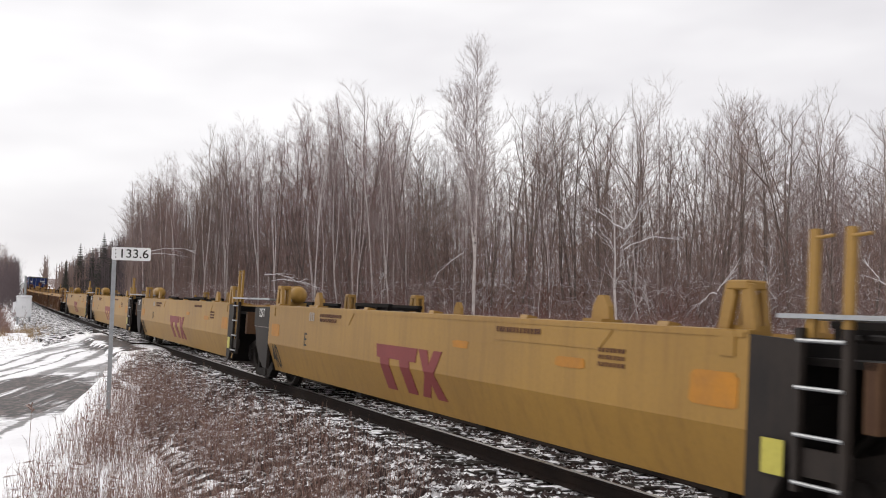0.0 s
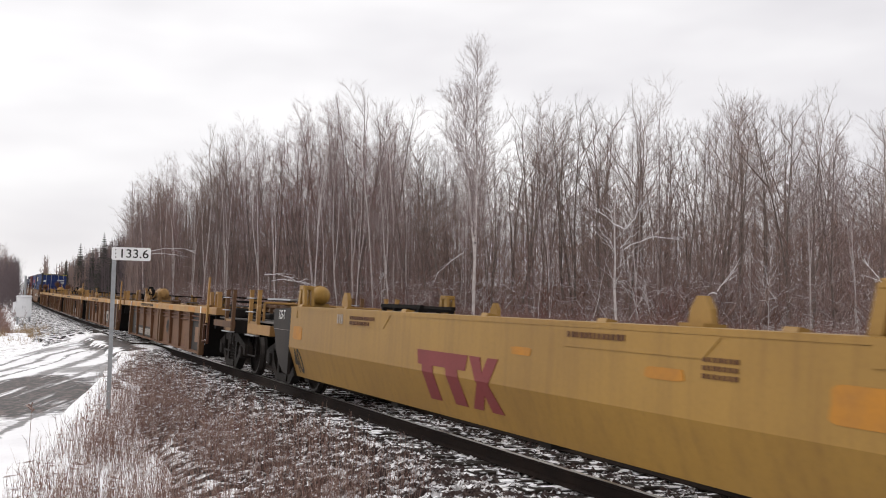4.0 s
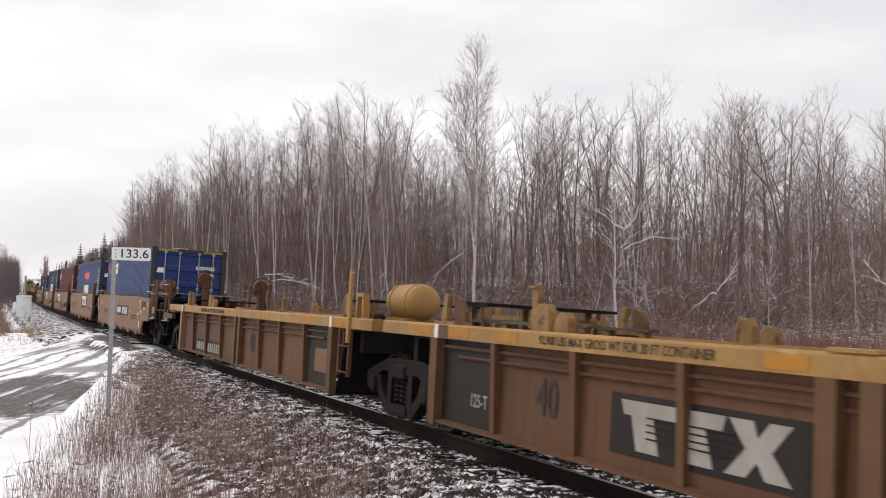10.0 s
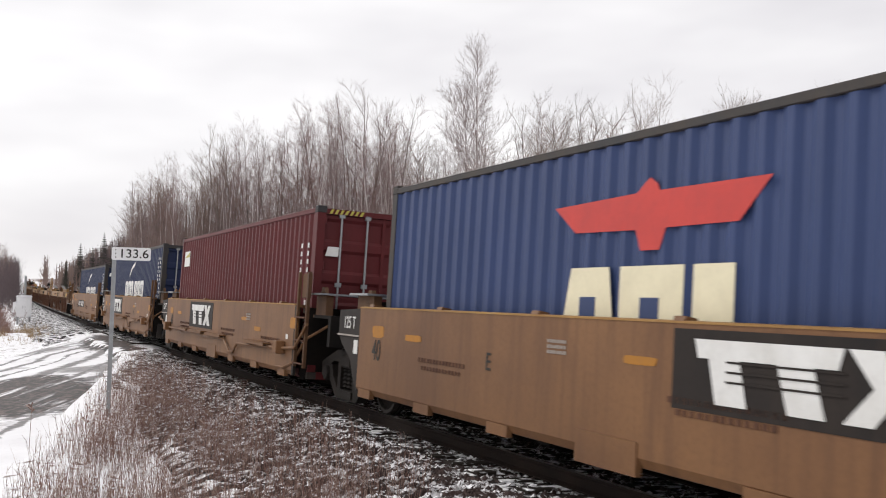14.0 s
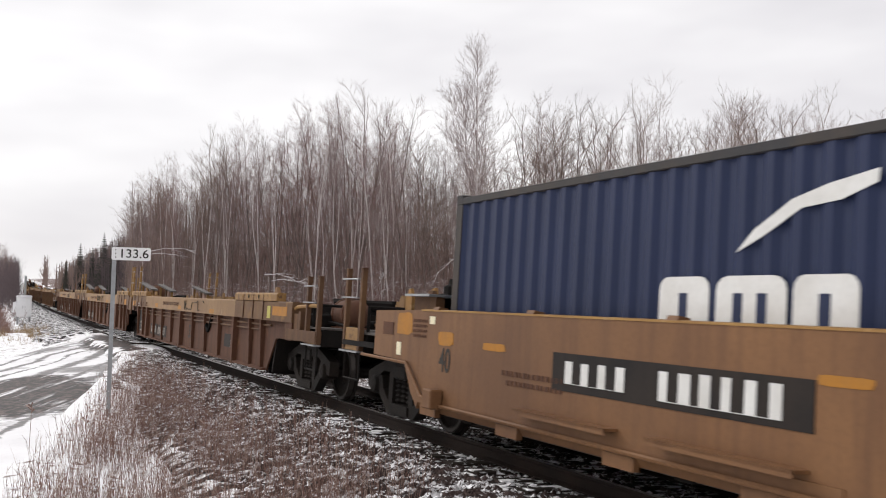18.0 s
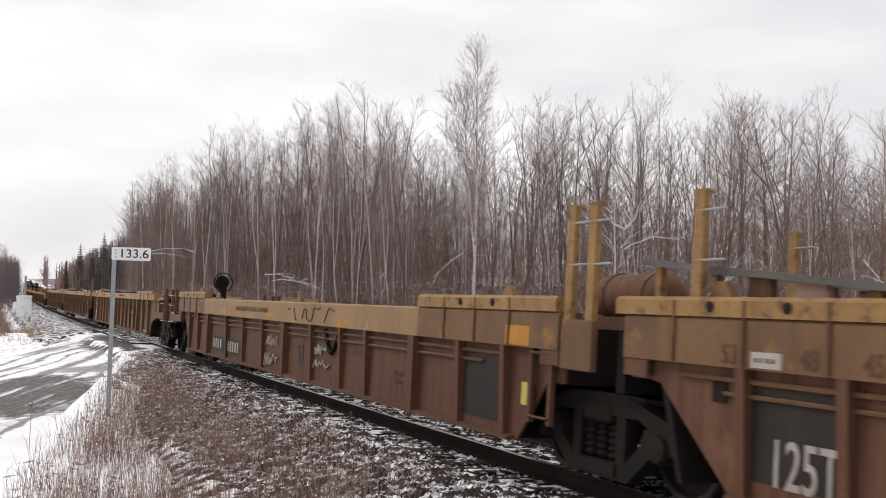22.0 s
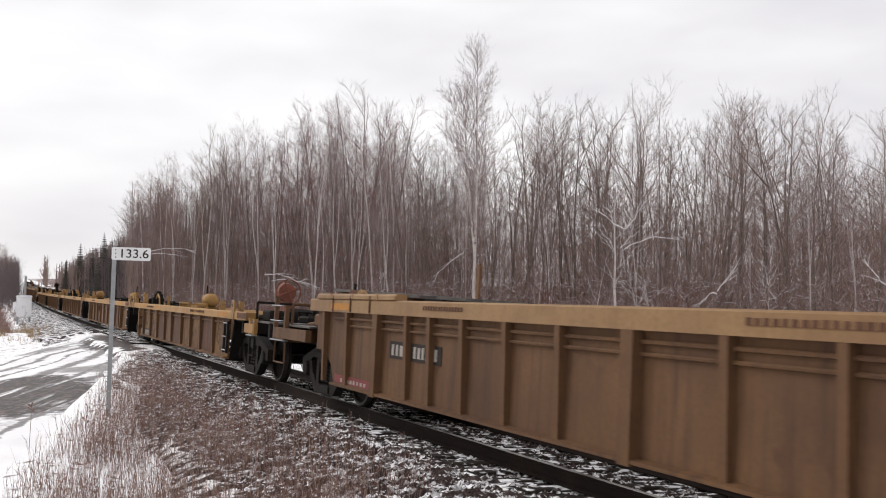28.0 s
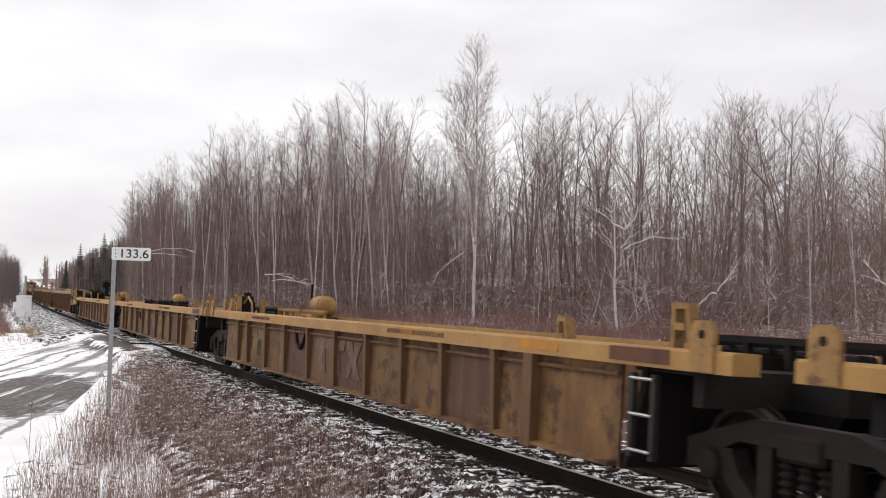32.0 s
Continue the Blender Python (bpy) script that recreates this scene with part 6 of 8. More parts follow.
    for i in range(5):
        u = UNITS[2, i]
        if i in (0, 4):
            number_board(u, -1.3 if i == 0 else 1.97)
        else:
            logo_board(u, {1: -1.63, 2: 2.0, 3: 2.20}[i])
        writing("40", 0.38, on_side((6.28, 5.95, 5.80, 5.64, 5.92)[i], 0.94, x - 0.004), M["ink"], u, squeeze=0.8)
        if i < 4:
            writing("125 T", 0.24, on_side(7.08, 1.28, x + 0.006), M["white"], u, squeeze=0.85)
            plate("notice", u, 6.70, 6.86, 0.86, 1.05, x + 0.012, M["white"])
        else:
            stain(u, 6.9, 7.39, 1.19, 1.47, x, M["orange"], "orange patch")
            plate("notice", u, 7.22, 7.36, 0.94, 1.10, x, M["cream"])
            plate("notice", u, 6.24, 6.38, 1.35, 1.44, x, M["cream"])
            plate("faded_patch", u, 7.5, 7.85, 1.18, 1.34, x, M["rust"], "faded dark patch")
            [bars(u, 6.65, zz, 0.42, 0.035, x - 0.001, M["rust"], 8, gap=0.3) for zz in (1.38, 1.32, 1.26, 1.20)]
        if i == 0:
            fr = plate("inspection_board", u, -6.92, -6.44, 1.12, 1.41, x, M["grey"], "pale-edged inspection board")
            plate("board_field", fr, -6.67, -6.46, 1.19, 1.39, x - 0.006, M["panel"])
            plate("board_field", fr, -6.90, -6.69, 1.19, 1.39, x - 0.006, M["panel"])
            stain(u, -7.44, -7.12, 1.22, 1.37, x, M["orange"], "orange patch")
            plate("notice", u, -5.75, -5.62, 1.30, 1.39, x, M["white"])
            plate("notice", u, -6.02, -5.90, 0.99, 1.08, x, M["white"])
            plate("notice", u, -5.74, -5.60, 0.52, 0.72, x, M["cream"])
            [bars(u, -6.15, zz, 0.46, 0.035, x - 0.001, M["rust"], 8, gap=0.3) for zz in (1.34, 1.28, 1.22, 1.16)]
        for y0, y1, z0, z1 in ((-5.95, -5.5, 1.1, 1.29), (5.72, 6.12, 1.12, 1.28), (4.5, 5.0, 1.12, 1.2), (-3.6, -3.1, 0.98, 1.06), (-0.1 + (i in (2, 3)) * -2.4, 0.35 + (i in (2, 3)) * -2.4, 1.15, 1.22)):
            stain(u, y0, y1, z0, z1, x, M["orange"])
        plate("notice", u, -5.42, -5.3, 0.92, 1.0, x, M["white"])
        for k, yy in enumerate((3.9, -4.3, -0.9)):
            bars(u, yy, 0.92 - 0.04 * (k % 2), 1.3, 0.05, x - 0.001, M["rust"], 15, gap=0.3)
            bars(u, yy, 0.83 - 0.04 * (k % 2), 1.1, 0.045, x - 0.001, M["rust"], 13, gap=0.3)
        [bars(u, -2.6 if i not in (0, 1) else 1.4, zz, 0.34, 0.03, x - 0.001, M["grey"], 6, gap=0.25) for zz in (1.28, 1.23, 1.18)]
        if i == 3:
            writing("C", 0.30, on_side(-2.35, 1.0, x - 0.004), M["ink"], u)
        if i == 1:
            writing("E", 0.26, on_side(2.74, 1.0, x - 0.004), M["ink"], u)
        if i == 4:
            writing("B", 0.36, on_side(-0.43, 1.01, x - 0.004), M["ink"], u)
        if i >= 2:
            bm = bmesh.new()
            pts = [(-XS - 0.05, 7.64, 0.96), (-XS - 0.05, 7.45, 1.0), (-XS - 0.05, 7.35, 0.91), (-XS - 0.05, 6.97, 0.91), (-XS - 0.05, 6.85, 0.82), (-XS - 0.05, 6.56, 0.74), (-XS - 0.05, 6.0, 0.745), (-XS - 0.05, -0.75, 0.72), (-XS - 0.05, -1.1, 0.60), (-XS - 0.05, -1.35, 0.48), (-XS - 0.05, -1.7, 0.50), (-XS - 0.05, -2.0, 0.68), (-XS - 0.05, -5.3, 0.76), (-XS - 0.05, -6.0, 0.80), (-XS - 0.05, -6.6, 1.2)]
            pipe(bm, pts, 0.025) if i < 4 else pipe(bm, [(-XS - 0.05, -6.6, 0.5), (-XS - 0.05, -0.1, 0.46)], 0.02)
            part("brake_pipe", bm, M["tan"], u, "pipe clipped along the side")
            up = -0.19 if i == 4 else 0.0
            for a in ((3.45, 1.35, -1.6, -4.0) if i == 4 else (4.0, 2.2, 0.2, -3.4)):
                bm = bmesh.new()
                box(bm, -XS - 0.14, -XS - 0.002, a - 0.95, a + 0.60, 0.775 + up, 0.80 + up)
                box(bm, -XS - 0.14, -XS - 0.125, a - 0.95, a + 0.60, 0.745 + up, 0.80 + up)
                part("running_step", bm, M["tan"], u)
            for a in (6.03, -5.16):
                bm = bmesh.new()
                box(bm, -XS - 0.16, -XS - 0.002, a - 0.12, a + 0.12, (0.66 if i < 4 else 0.40), (0.88 if i < 4 else 0.62), 0.015)
                part("pipe_box", bm, M["tan"], u)
    # long ribbed wagons
    for i in range(3):
        u = UNITS[3, i]
        xs = -XS - 0.001
        for y0, y1, z0, z1 in ((-3.55, -3.05, 1.22, 1.32), (0.5, 0.9, 1.24, 1.34), (4.2, 4.7, 1.24, 1.36)):
            stain(u, y0, y1, z0, z1, xs, M["orange"])
        a = (0.0, -9.30, -8.78)[i]
        if i > 0:
            plate("orange_patch", u, a, a + 0.48, 1.215, 1.405, xs, M["orange"], "orange-painted patch on the sill", 0.004)
        else:
            plate("orange_patch", u, -9.40, -8.48, 1.30, 1.46, xs, M["orange"], "orange-painted patch on the sill", 0.004)
            plate("notice", u, -8.33, -8.12, 1.24, 1.46, xs, M["lemon"], "yellow notice")
            plate("black_patch", u, -4.95, -4.38, 0.55, 0.82, xw + 0.004, M["panel"], "black-painted square")
            plate("pale_patch", u, -5.12, -4.97, 0.55, 0.80, xw + 0.004, M["grey"])
            plate("orange_patch", u, 8.86, 9.40, 1.22, 1.38, xs, M["orange"], "orange-painted patch on the sill", 0.004)
        if i > 0:
            plate("notice", u, a + 0.02, a + 0.24, 0.64, 0.86, xw - 0.004, M["lemon"], "yellow notice")
        writing("LBS MAX GROSS WT FOR 20 FT CONTAINER", 0.125, on_side(2.1, 1.37, xs - 0.004), M["rust"], u, squeeze=1.0)
        # spray-painted tag on the sill, as loose strokes
        bm = bmesh.new()
        r2 = random.Random(31 + i)
        y = (0.05, 0.65, -0.52)[i]
        stop = y - 2.45
        last = (xs - 0.004, y, 1.42)
        while y > stop:
            y -= r2.uniform(0.05, 0.14)
            nxt = (xs - 0.004, y + r2.uniform(-0.03, 0.05), r2.choice((1.25, 1.28, 1.44, 1.48)))
            if r2.random() < 0.82:
                pipe(bm, [last, nxt], 0.010, 4)
            last = nxt
        part("graffiti", bm, M["ink"], u, "black sprayed scrawl")
        k = (-0.35, -1.0, -0.35)[i]
        if i == 2:
            plate("end_panel", u, -8.13, -7.23, 0.42, 1.06, xw + 0.006, M["panel"], "black end panel")
            writing("53", 0.46, on_side(-1.06, 0.68, xw), M["ink"], u, squeeze=0.8)
            for y, z in ((-3.95, 0.88), (-5.6, 0.70), (-5.6, 0.60)):
                bars(u, y, z, 0.85, 0.06, xw, M["ochre"], 9, gap=0.3)
        plate("number_panel", u, 4.94 + k, 6.16 + k, 0.42, 0.74, xw + 0.006, M["panel"], "black number panel")
        plate("number_panel", u, 3.34 + k, 4.82 + k, 0.41, 0.73, xw + 0.006, M["panel"], "black number panel")
        bars(u, 5.54 + k, 0.58, 0.90, 0.20, xw, M["grey"], 4, gap=0.45)
        bars(u, 4.14 + k, 0.57, 1.25, 0.21, xw, M["grey"], 6, gap=0.45)
        if i < 2:
            e = (8.26, 7.42)[i]
            plate("end_panel", u, e - 0.92, e, 0.44, 1.08, xw + 0.006, M["panel"], "black end panel")
            plate("gusset_slot", u, e + 0.27, e + 0.42, 0.94, 1.09, xw - 0.001, M["steel"], "dark slot in the end gusset")
            bd = plate("inspection_board", u, e - 0.36, e - 0.07, 1.215, 1.325, xs, M["grey"], "pale-edged inspection board")
            bars(bd, e - 0.215, 1.27, 0.22, 0.03, xs - 0.004, M["rust"], 4)
            writing("125T", 0.46, on_side(e - 0.49, 0.57, xw - 0.002), M["grey"], u, squeeze=0.66)
            for txt, dy in (("53", 0.16), ("48", -0.60), ("45", -1.12), ("40/20", -1.86)):
                writing(txt, 0.20, on_side(e + dy, 1.29, xs - 0.004), M["rust"], u, squeeze=0.85)
        if i < 2:
            writing("53", 0.46, on_side(-0.47 if i == 0 else -1.4, 0.70, xw), M["ink"], u, squeeze=0.8)
        bm = bmesh.new()
        pipe(bm, [(-XS + 0.08, -2.7 + 0.35, 1.14), (-XS + 0.07, -2.7 + 0.12, 0.86), (-XS + 0.07, -2.7, 0.80), (-XS + 0.07, -2.7 - 0.1, 0.86), (-XS + 0.08, -2.7 - 0.35, 1.14)], 0.035)
        part("air_hose", bm, M["steel"], u, "drooping black air hose")
    # sprayed pale scrawl on the last long unit
    u = UNITS[3, 2]
    bm = bmesh.new()
    r2 = random.Random(77)
    for y0, y1, zc, h in ((1.10, 0.32, 0.84, 0.10), (1.15, 0.25, 0.50, 0.13), (-1.90, -2.45, 0.83, 0.09), (-1.85, -2.60, 0.61, 0.08)):
        y = y0
        last = (xw - 0.012, y, zc - h)
        while y > y1:
            y -= r2.uniform(0.012, 0.05)
            nxt = (xw - 0.012, y + r2.uniform(-0.02, 0.05), zc + r2.uniform(-h, h))
            pipe(bm, [last, nxt], 0.012, 4)
            last = nxt
    part("graffiti", bm, M["grey"], u, "pale sprayed scrawl")
    # tall ribbed wagons
    for c in (4, 6):
        for i in range(3):
            u = UNITS[c, i]
            xs = -XS - 0.001
            if i != 1:
                n = -3.95 if i == 0 else 5.15
                plate("number_panel", u, n - 0.80, n + 0.80, 0.88, 1.10, xw + 0.006, M["panel"])
                bars(u, n + 0.45, 0.99, 0.55, 0.14, xw, M["grey"], 4, gap=0.3)
                bars(u, n - 0.36, 0.99, 0.75, 0.14, xw, M["grey"], 6, gap=0.3)
            else:
                for yy, zz in ((4.4, 0.9), (3.2, 0.88), (5.4, 0.92)):
                    bars(u, yy, zz, 0.7, 0.05, xw, M["rust"], 9, gap=0.3)
                    bars(u, yy, zz - 0.1, 0.6, 0.05, xw, M["rust"], 8, gap=0.3)
            writing("53", 0.50, on_side(-6.55, 0.82, xw), M["ink"], u, squeeze=0.8)
            for y in (7.05, -7.35):
                if (i == 0 and y < 0) or (i == 2 and y > 0):
                    continue
                writing("53", 0.17, on_side(y + (0.74 if y > 0 else 0.0), 1.09, xw - 0.012), M["white"], u)
                writing("48", 0.17, on_side(y + (0.17 if y > 0 else -0.55), 1.09, xw - 0.012), M["white"], u)
            if i < 2:
                writing("125T", 0.46, on_side(7.48, 0.68, xw - 0.012), M["white"], u, squeeze=0.62)
            for y0, y1 in ((6.4, 8.05), (-8.05, -6.4)):
                plate("corner_patch", u, y0, y1, 0.37, 0.52, xw - 0.002, M["logored"], "faded red lower corner")
                bars(u, (y0 + y1) / 2, 0.45, 1.1, 0.05, xw - 0.006, M["grey"], 8)
            for y0, y1 in ((8.2, 8.35), (7.2, 7.35), (-7.35, -7.2), (-8.35, -8.2)):
                if (i == 0 and y0 < 0) or (i == 2 and y0 > 0):
                    continue
                plate("stripe", u, y0, y0 + 0.07, 1.60, 1.69, xs - 0.020, M["white"])
                if y0 in (7.2, -8.35):
                    plate("black_patch", u, y0 - 0.15, y0 + 1.30, 1.63, 1.695, xs - 0.013, M["panel"], "black-painted stretch of the sill plate")
            for y0, y1 in ((7.35, 8.2), (-8.2, -7.35)):
                stain(u, y0, y1, 1.46, 1.56, xs, M["orange"])
            bars(u, -1.5, 1.535, 1.4, 0.055, xs - 0.001, M["rust"], 16, gap=0.3)
            bars(u, 4.2, 1.535, 1.1, 0.05, xs - 0.001, M["rust"], 15, gap=0.3)
    # old ribbed wagons
    for i in range(5):
        u = UNITS[5, i]
        xs = -XS - 0.001
        for y0, y1 in ((6.9, 7.5), (6.2, 6.6), (5.3, 5.7), (2.7, 3.2), (-3.0, -2.6), (-6.4, -5.6)):
            stain(u, y0, y1, 1.19, 1.29, xs, M["orange"])
        plate("stripe", u, -8.0, -7.2, 1.18, 1.295, xs, M["rust"], "worn rust patch")
        if i == 0:
            plate("number_panel", u, 4.36, 6.48, 0.28, 0.54, xw + 0.006, M["panel"], "black number strip low on the side")
            bars(u, 6.02, 0.41, 0.62, 0.18, xw - 0.001, M["grey"], 4)
            bars(u, 4.98, 0.41, 0.95, 0.20, xw - 0.001, M["grey"], 5)
        else:
            writing("48", 0.44, on_side(4.57, 0.66, xw), M["ink"], u, squeeze=0.7)
            block_mark(u, 0.0, 0.76, 2.1, 0.52, xw - 0.001, M["oldmark"])
            bm = bmesh.new()
            pipe(bm, [(-XS + 0.08, 2.15, 1.08), (-XS + 0.07, 2.0, 0.86), (-XS + 0.07, 1.85, 0.80), (-XS + 0.07, 1.7, 0.88), (-XS + 0.08, 1.55, 1.08)], 0.03)
            part("air_hose", bm, M["steel"], u, "drooping black air hose")
        bars(u, -3.05, 1.24, 1.75, 0.055, xs - 0.001, M["ochre"], 24, gap=0.45)
        bars(u, 4.2, 1.23, 1.3, 0.05, xs - 0.001, M["rust"], 14, gap=0.3)


marks()


# ---- containers ----
def load(ob, s):
    MOVING.append((ob, s, 0.0, 0.29))
    return ob


def blob(bm, y, z, w, h, x, r=0.3):
    """A rounded heavy block on the side."""
    pts = []
    for k, (sy, sz) in enumerate(((1, 1), (-1, 1), (-1, -1), (1, -1))):
        cy, cz = y + sy * w * (0.5 - r * 0.5), z + sz * h * (0.5 - r * 0.5)
        for j in range(4):
            t = math.pi / 2 * k + math.pi / 2 * j / 3
            pts.append((cy + math.cos(t) * w * r * 0.5, cz + math.sin(t) * h * r * 0.5))
    prism(bm, pts, "x", x - 0.004, x)


def build_containers():
    xf = -1.219 + 0.008
    dz = -0.29
    high, low = 2.896, 2.591
    a = load(build_container(M["blue"], M["blue2"], M["frame"], high, "weathered blue corrugated container with cream and red shapes"), 9.6)
    for i, (y, w, h, z) in enumerate(((10.76, 0.40, 0.46, 2.64), (10.22, 0.50, 0.42, 2.62), (9.72, 0.46, 0.42, 2.61), (9.28, 0.42, 0.42, 2.60), (8.95, 0.42, 0.46, 2.61))):
        bm = bmesh.new()
        blob(bm, y, z + dz, w * 0.98, h, xf, 0.8 if i else 0.5)
        lg = part("logo_shape", bm, M["cream"], a, "cream rounded shape")
        bm = bmesh.new()
        blob(bm, y - 0.02, z + dz + (0.02 if i else 0.1), w * 0.34, h * 0.26, xf - 0.004, 0.8)
        part("logo_hole", bm, M["blue"], lg)
    for y, w in ((11.66, 0.36), (11.24, 0.34)):
        bm = bmesh.new()
        blob(bm, y, 2.64 + dz, w, 0.46, xf, 0.5)
        lg = part("logo_shape", bm, M["fadedred"], a, "faded red bar shape")
        for z, hh in ((2.70, 0.09), (2.56, 0.07)):
            bm = bmesh.new()
            box(bm, xf - 0.008, xf - 0.003, y - w * 0.40, y + w * 0.14, z + dz - hh / 2, z + dz + hh / 2)
            part("logo_slot", bm, M["blue"], lg)
    b = load(build_container(M["blue"], M["blue2"], M["frame"], high, "blue corrugated container with a red bird shape"), 24.95)
    bm = bmesh.new()
    prism(bm, [(7.85, 2.56 + dz), (6.5, 2.60 + dz), (6.42, 2.66 + dz), (6.32, 2.72 + dz), (6.22, 2.66 + dz), (6.18, 2.60 + dz), (4.86, 2.60 + dz), (5.2, 2.28 + dz), (6.08, 2.28 + dz), (6.16, 2.10 + dz), (6.42, 2.10 + dz), (6.50, 2.28 + dz), (7.46, 2.30 + dz)], "x", xf - 0.004, xf)
    part("logo_shape", bm, M["red"], b, "red spread-winged shape")
    for y0, y1, top in ((7.62, 6.78, 0), (6.70, 5.82, 1), (5.70, 5.22, 2)):
        bm = bmesh.new()
        z0, z1 = 1.44 + dz, 1.97 + dz
        lean = 0.12 if top == 0 else 0.0
        prism(bm, [(y0, z0), (y0 - lean, z1), (y1 + lean * 0.8, z1), (y1, z0)], "x", xf - 0.004, xf)
        part("logo_shape", bm, M["cream"], b, "white block shape")
        if top < 2:
            bm = bmesh.new()
            mid = (y0 + y1) / 2
            box(bm, xf - 0.008, xf - 0.003, mid - 0.13, mid + 0.13, z0, z0 + 0.26)
            part("logo_slot", bm, M["blue"], b)
    for y in (0.42, 0.95):
        bm = bmesh.new()
        for k in range(10 if y < 0.9 else 14):
            box(bm, xf - 0.004, xf, y - 0.04, y + 0.04, 2.35 - k * 0.13, 2.43 - k * 0.13)
        part("marking", bm, M["white"], b)
    plate("notice", b, 0.38, 0.58, 1.30, 1.42, xf, M["lemon"])
    c = load(build_container(M["maroon"], M["maroon"], M["maroon"], high, "maroon corrugated container with a small white logo, in a well wagon"), 40.45)
    bm = bmesh.new()
    box(bm, xf - 0.004, xf, 11.05, 11.75, 2.10, 2.50)
    lg = part("logo_shape", bm, M["white"], c, "small white logo block")
    bm = bmesh.new()
    prism(bm, [(11.7, 2.34), (11.1, 2.34), (11.1, 2.46)], "x", xf - 0.009, xf - 0.004)
    part("logo_wedge", bm, M["lemon"], lg)
    for y in (0.42, 0.8):
        bm = bmesh.new()
        for k in range(13):
            box(bm, xf - 0.004, xf, y - 0.035, y + 0.035, 2.2 - k * 0.14, 2.28 - k * 0.14)
        part("marking", bm, M["white"], c)
    for s0, h, s in ((0, high, 55.85), (1, low, 71.35)):
        d = load(build_container(M["navy"], M["navy"], M["frame"], h, "navy blue corrugated container with big white shapes, in a well wagon"), s)
        lift = 0.0 if not s0 else -0.2
        for y0, y1 in ((8.2, 7.58), (7.50, 6.76), (6.70, 6.12), (5.82, 5.22), (5.12, 4.52), (4.42, 3.64)):
            z0, z1 = 1.47 + dz + lift, 2.07 + dz + lift
            bm = bmesh.new()
            blob(bm, (y0 + y1) / 2, (z0 + z1) / 2, y0 - y1, z1 - z0, xf, 0.35)
            lg = part("logo_shape", bm, M["white"], d, "white heavy block shape")
            for k in ((0.5,) if y0 - y1 < 0.7 else (0.33, 0.67)):
                bm = bmesh.new()
                yy = y0 + (y1 - y0) * k
                box(bm, xf - 0.008, xf - 0.003, yy - 0.05, yy + 0.05, z0 + 0.13, z1 - 0.13)
                part("logo_slot", bm, M["navy"], lg)
        bm = bmesh.new()
        prism(bm, [(7.3, 2.24 + dz + lift), (7.12, 2.40 + dz + lift), (6.74, 2.60 + dz + lift), (6.4, 2.68 + dz + lift), (5.99, 2.74 + dz + lift), (6.0, 2.65 + dz + lift), (6.3, 2.56 + dz + lift), (6.65, 2.53 + dz + lift), (7.0, 2.36 + dz + lift)], "x", xf - 0.004, xf)
        part("logo_shape", bm, M["white"], d, "white brush-stroke shape")
        for y in (0.4, 0.75):
            bm = bmesh.new()
            for k in range(11):
                box(bm, xf - 0.004, xf, y - 0.035, y + 0.035, h - 0.5 - k * 0.13, h - 0.42 - k * 0.13)
            part("marking", bm, M["white"], d)
    # door-end markings
    for ob, m in ((a, "white"), (b, "white"), (c, "white"), (d, "white")):
        for zz, xx, ww, n in ((2.28, 0.55, 0.62, 9), (2.06, 0.72, 0.30, 4), (0.75, 0.60, 0.5, 6), (0.62, 0.60, 0.5, 6), (0.49, 0.60, 0.42, 5)):
            bm = bmesh.new()
            for k in range(n):
                x0 = xx - ww / 2 + k * ww / n
                box(bm, x0, x0 + ww / n * 0.65, 0.042, 0.048, zz - (0.06 if zz > 1 else 0.03), zz + (0.06 if zz > 1 else 0.03))
            part("marking", bm, M[m], ob)
        bm = bmesh.new()
        prism(bm, [(-1.03, 2.06), (-0.80, 2.06), (-0.80, 2.22), (-0.99, 2.22)], "y", 0.04, 0.048)
        part("logo_shape", bm, M[m], ob)


build_containers()


# ---- milepost sign, signal cabinet ----
def build_sign():
    root = tagged(new("milepost_sign"), "white milepost plate lettered 133.6 on a grey steel post", "sign")
    root.matrix_basis = pose(2.055, 17.56, land(2.055, 17.56) - 0.05, 0.0, 0.9, 0)
    h = 2.46 - land(2.055, 17.56)
    bm = bmesh.new()
    prism(bm, [(-0.035, -0.02), (0.035, -0.02), (0.035, -0.012), (0.008, -0.012), (0.008, 0.03), (-0.008, 0.03), (-0.008, -0.012), (-0.035, -0.012)], "z", -0.3, h + 0.10)
    part("post", bm, M["galv"], root, "galvanised flanged steel post")
    bm = bmesh.new()
    w, t, r = 0.312, 0.108, 0.03
    cx = 0.268
    pts = []
    for k, (sx, sz) in enumerate(((1, 1), (-1, 1), (-1, -1), (1, -1))):
        for j in range(4):
            a = math.pi / 2 * k + math.pi / 2 * j / 3
            pts.append((cx + sx * (w - r) + r * math.cos(a), h + sz * (t - r) + r * math.sin(a)))
    prism(bm, pts, "y", -0.032, -0.024)
    face = part("sign_plate", bm, M["sign"], root, "white enamelled plate")
    writing("133.6", 0.202, on_end(cx + 0.04, h - 0.002, -0.034), M["ink"], face, squeeze=1.08)
    for z in (-0.06, 0.0, 0.06):
        bm = bmesh.new()
        rod(bm, (0.02, -0.038, h + z), (0.02, -0.03, h + z), 0.011, None, 8)
        part("bolt", bm, M["ink"], face)
    # square up to the camera side of the road
    root.matrix_basis = root.matrix_basis @ Matrix.Rotation(radians(-9), 4, "Z")


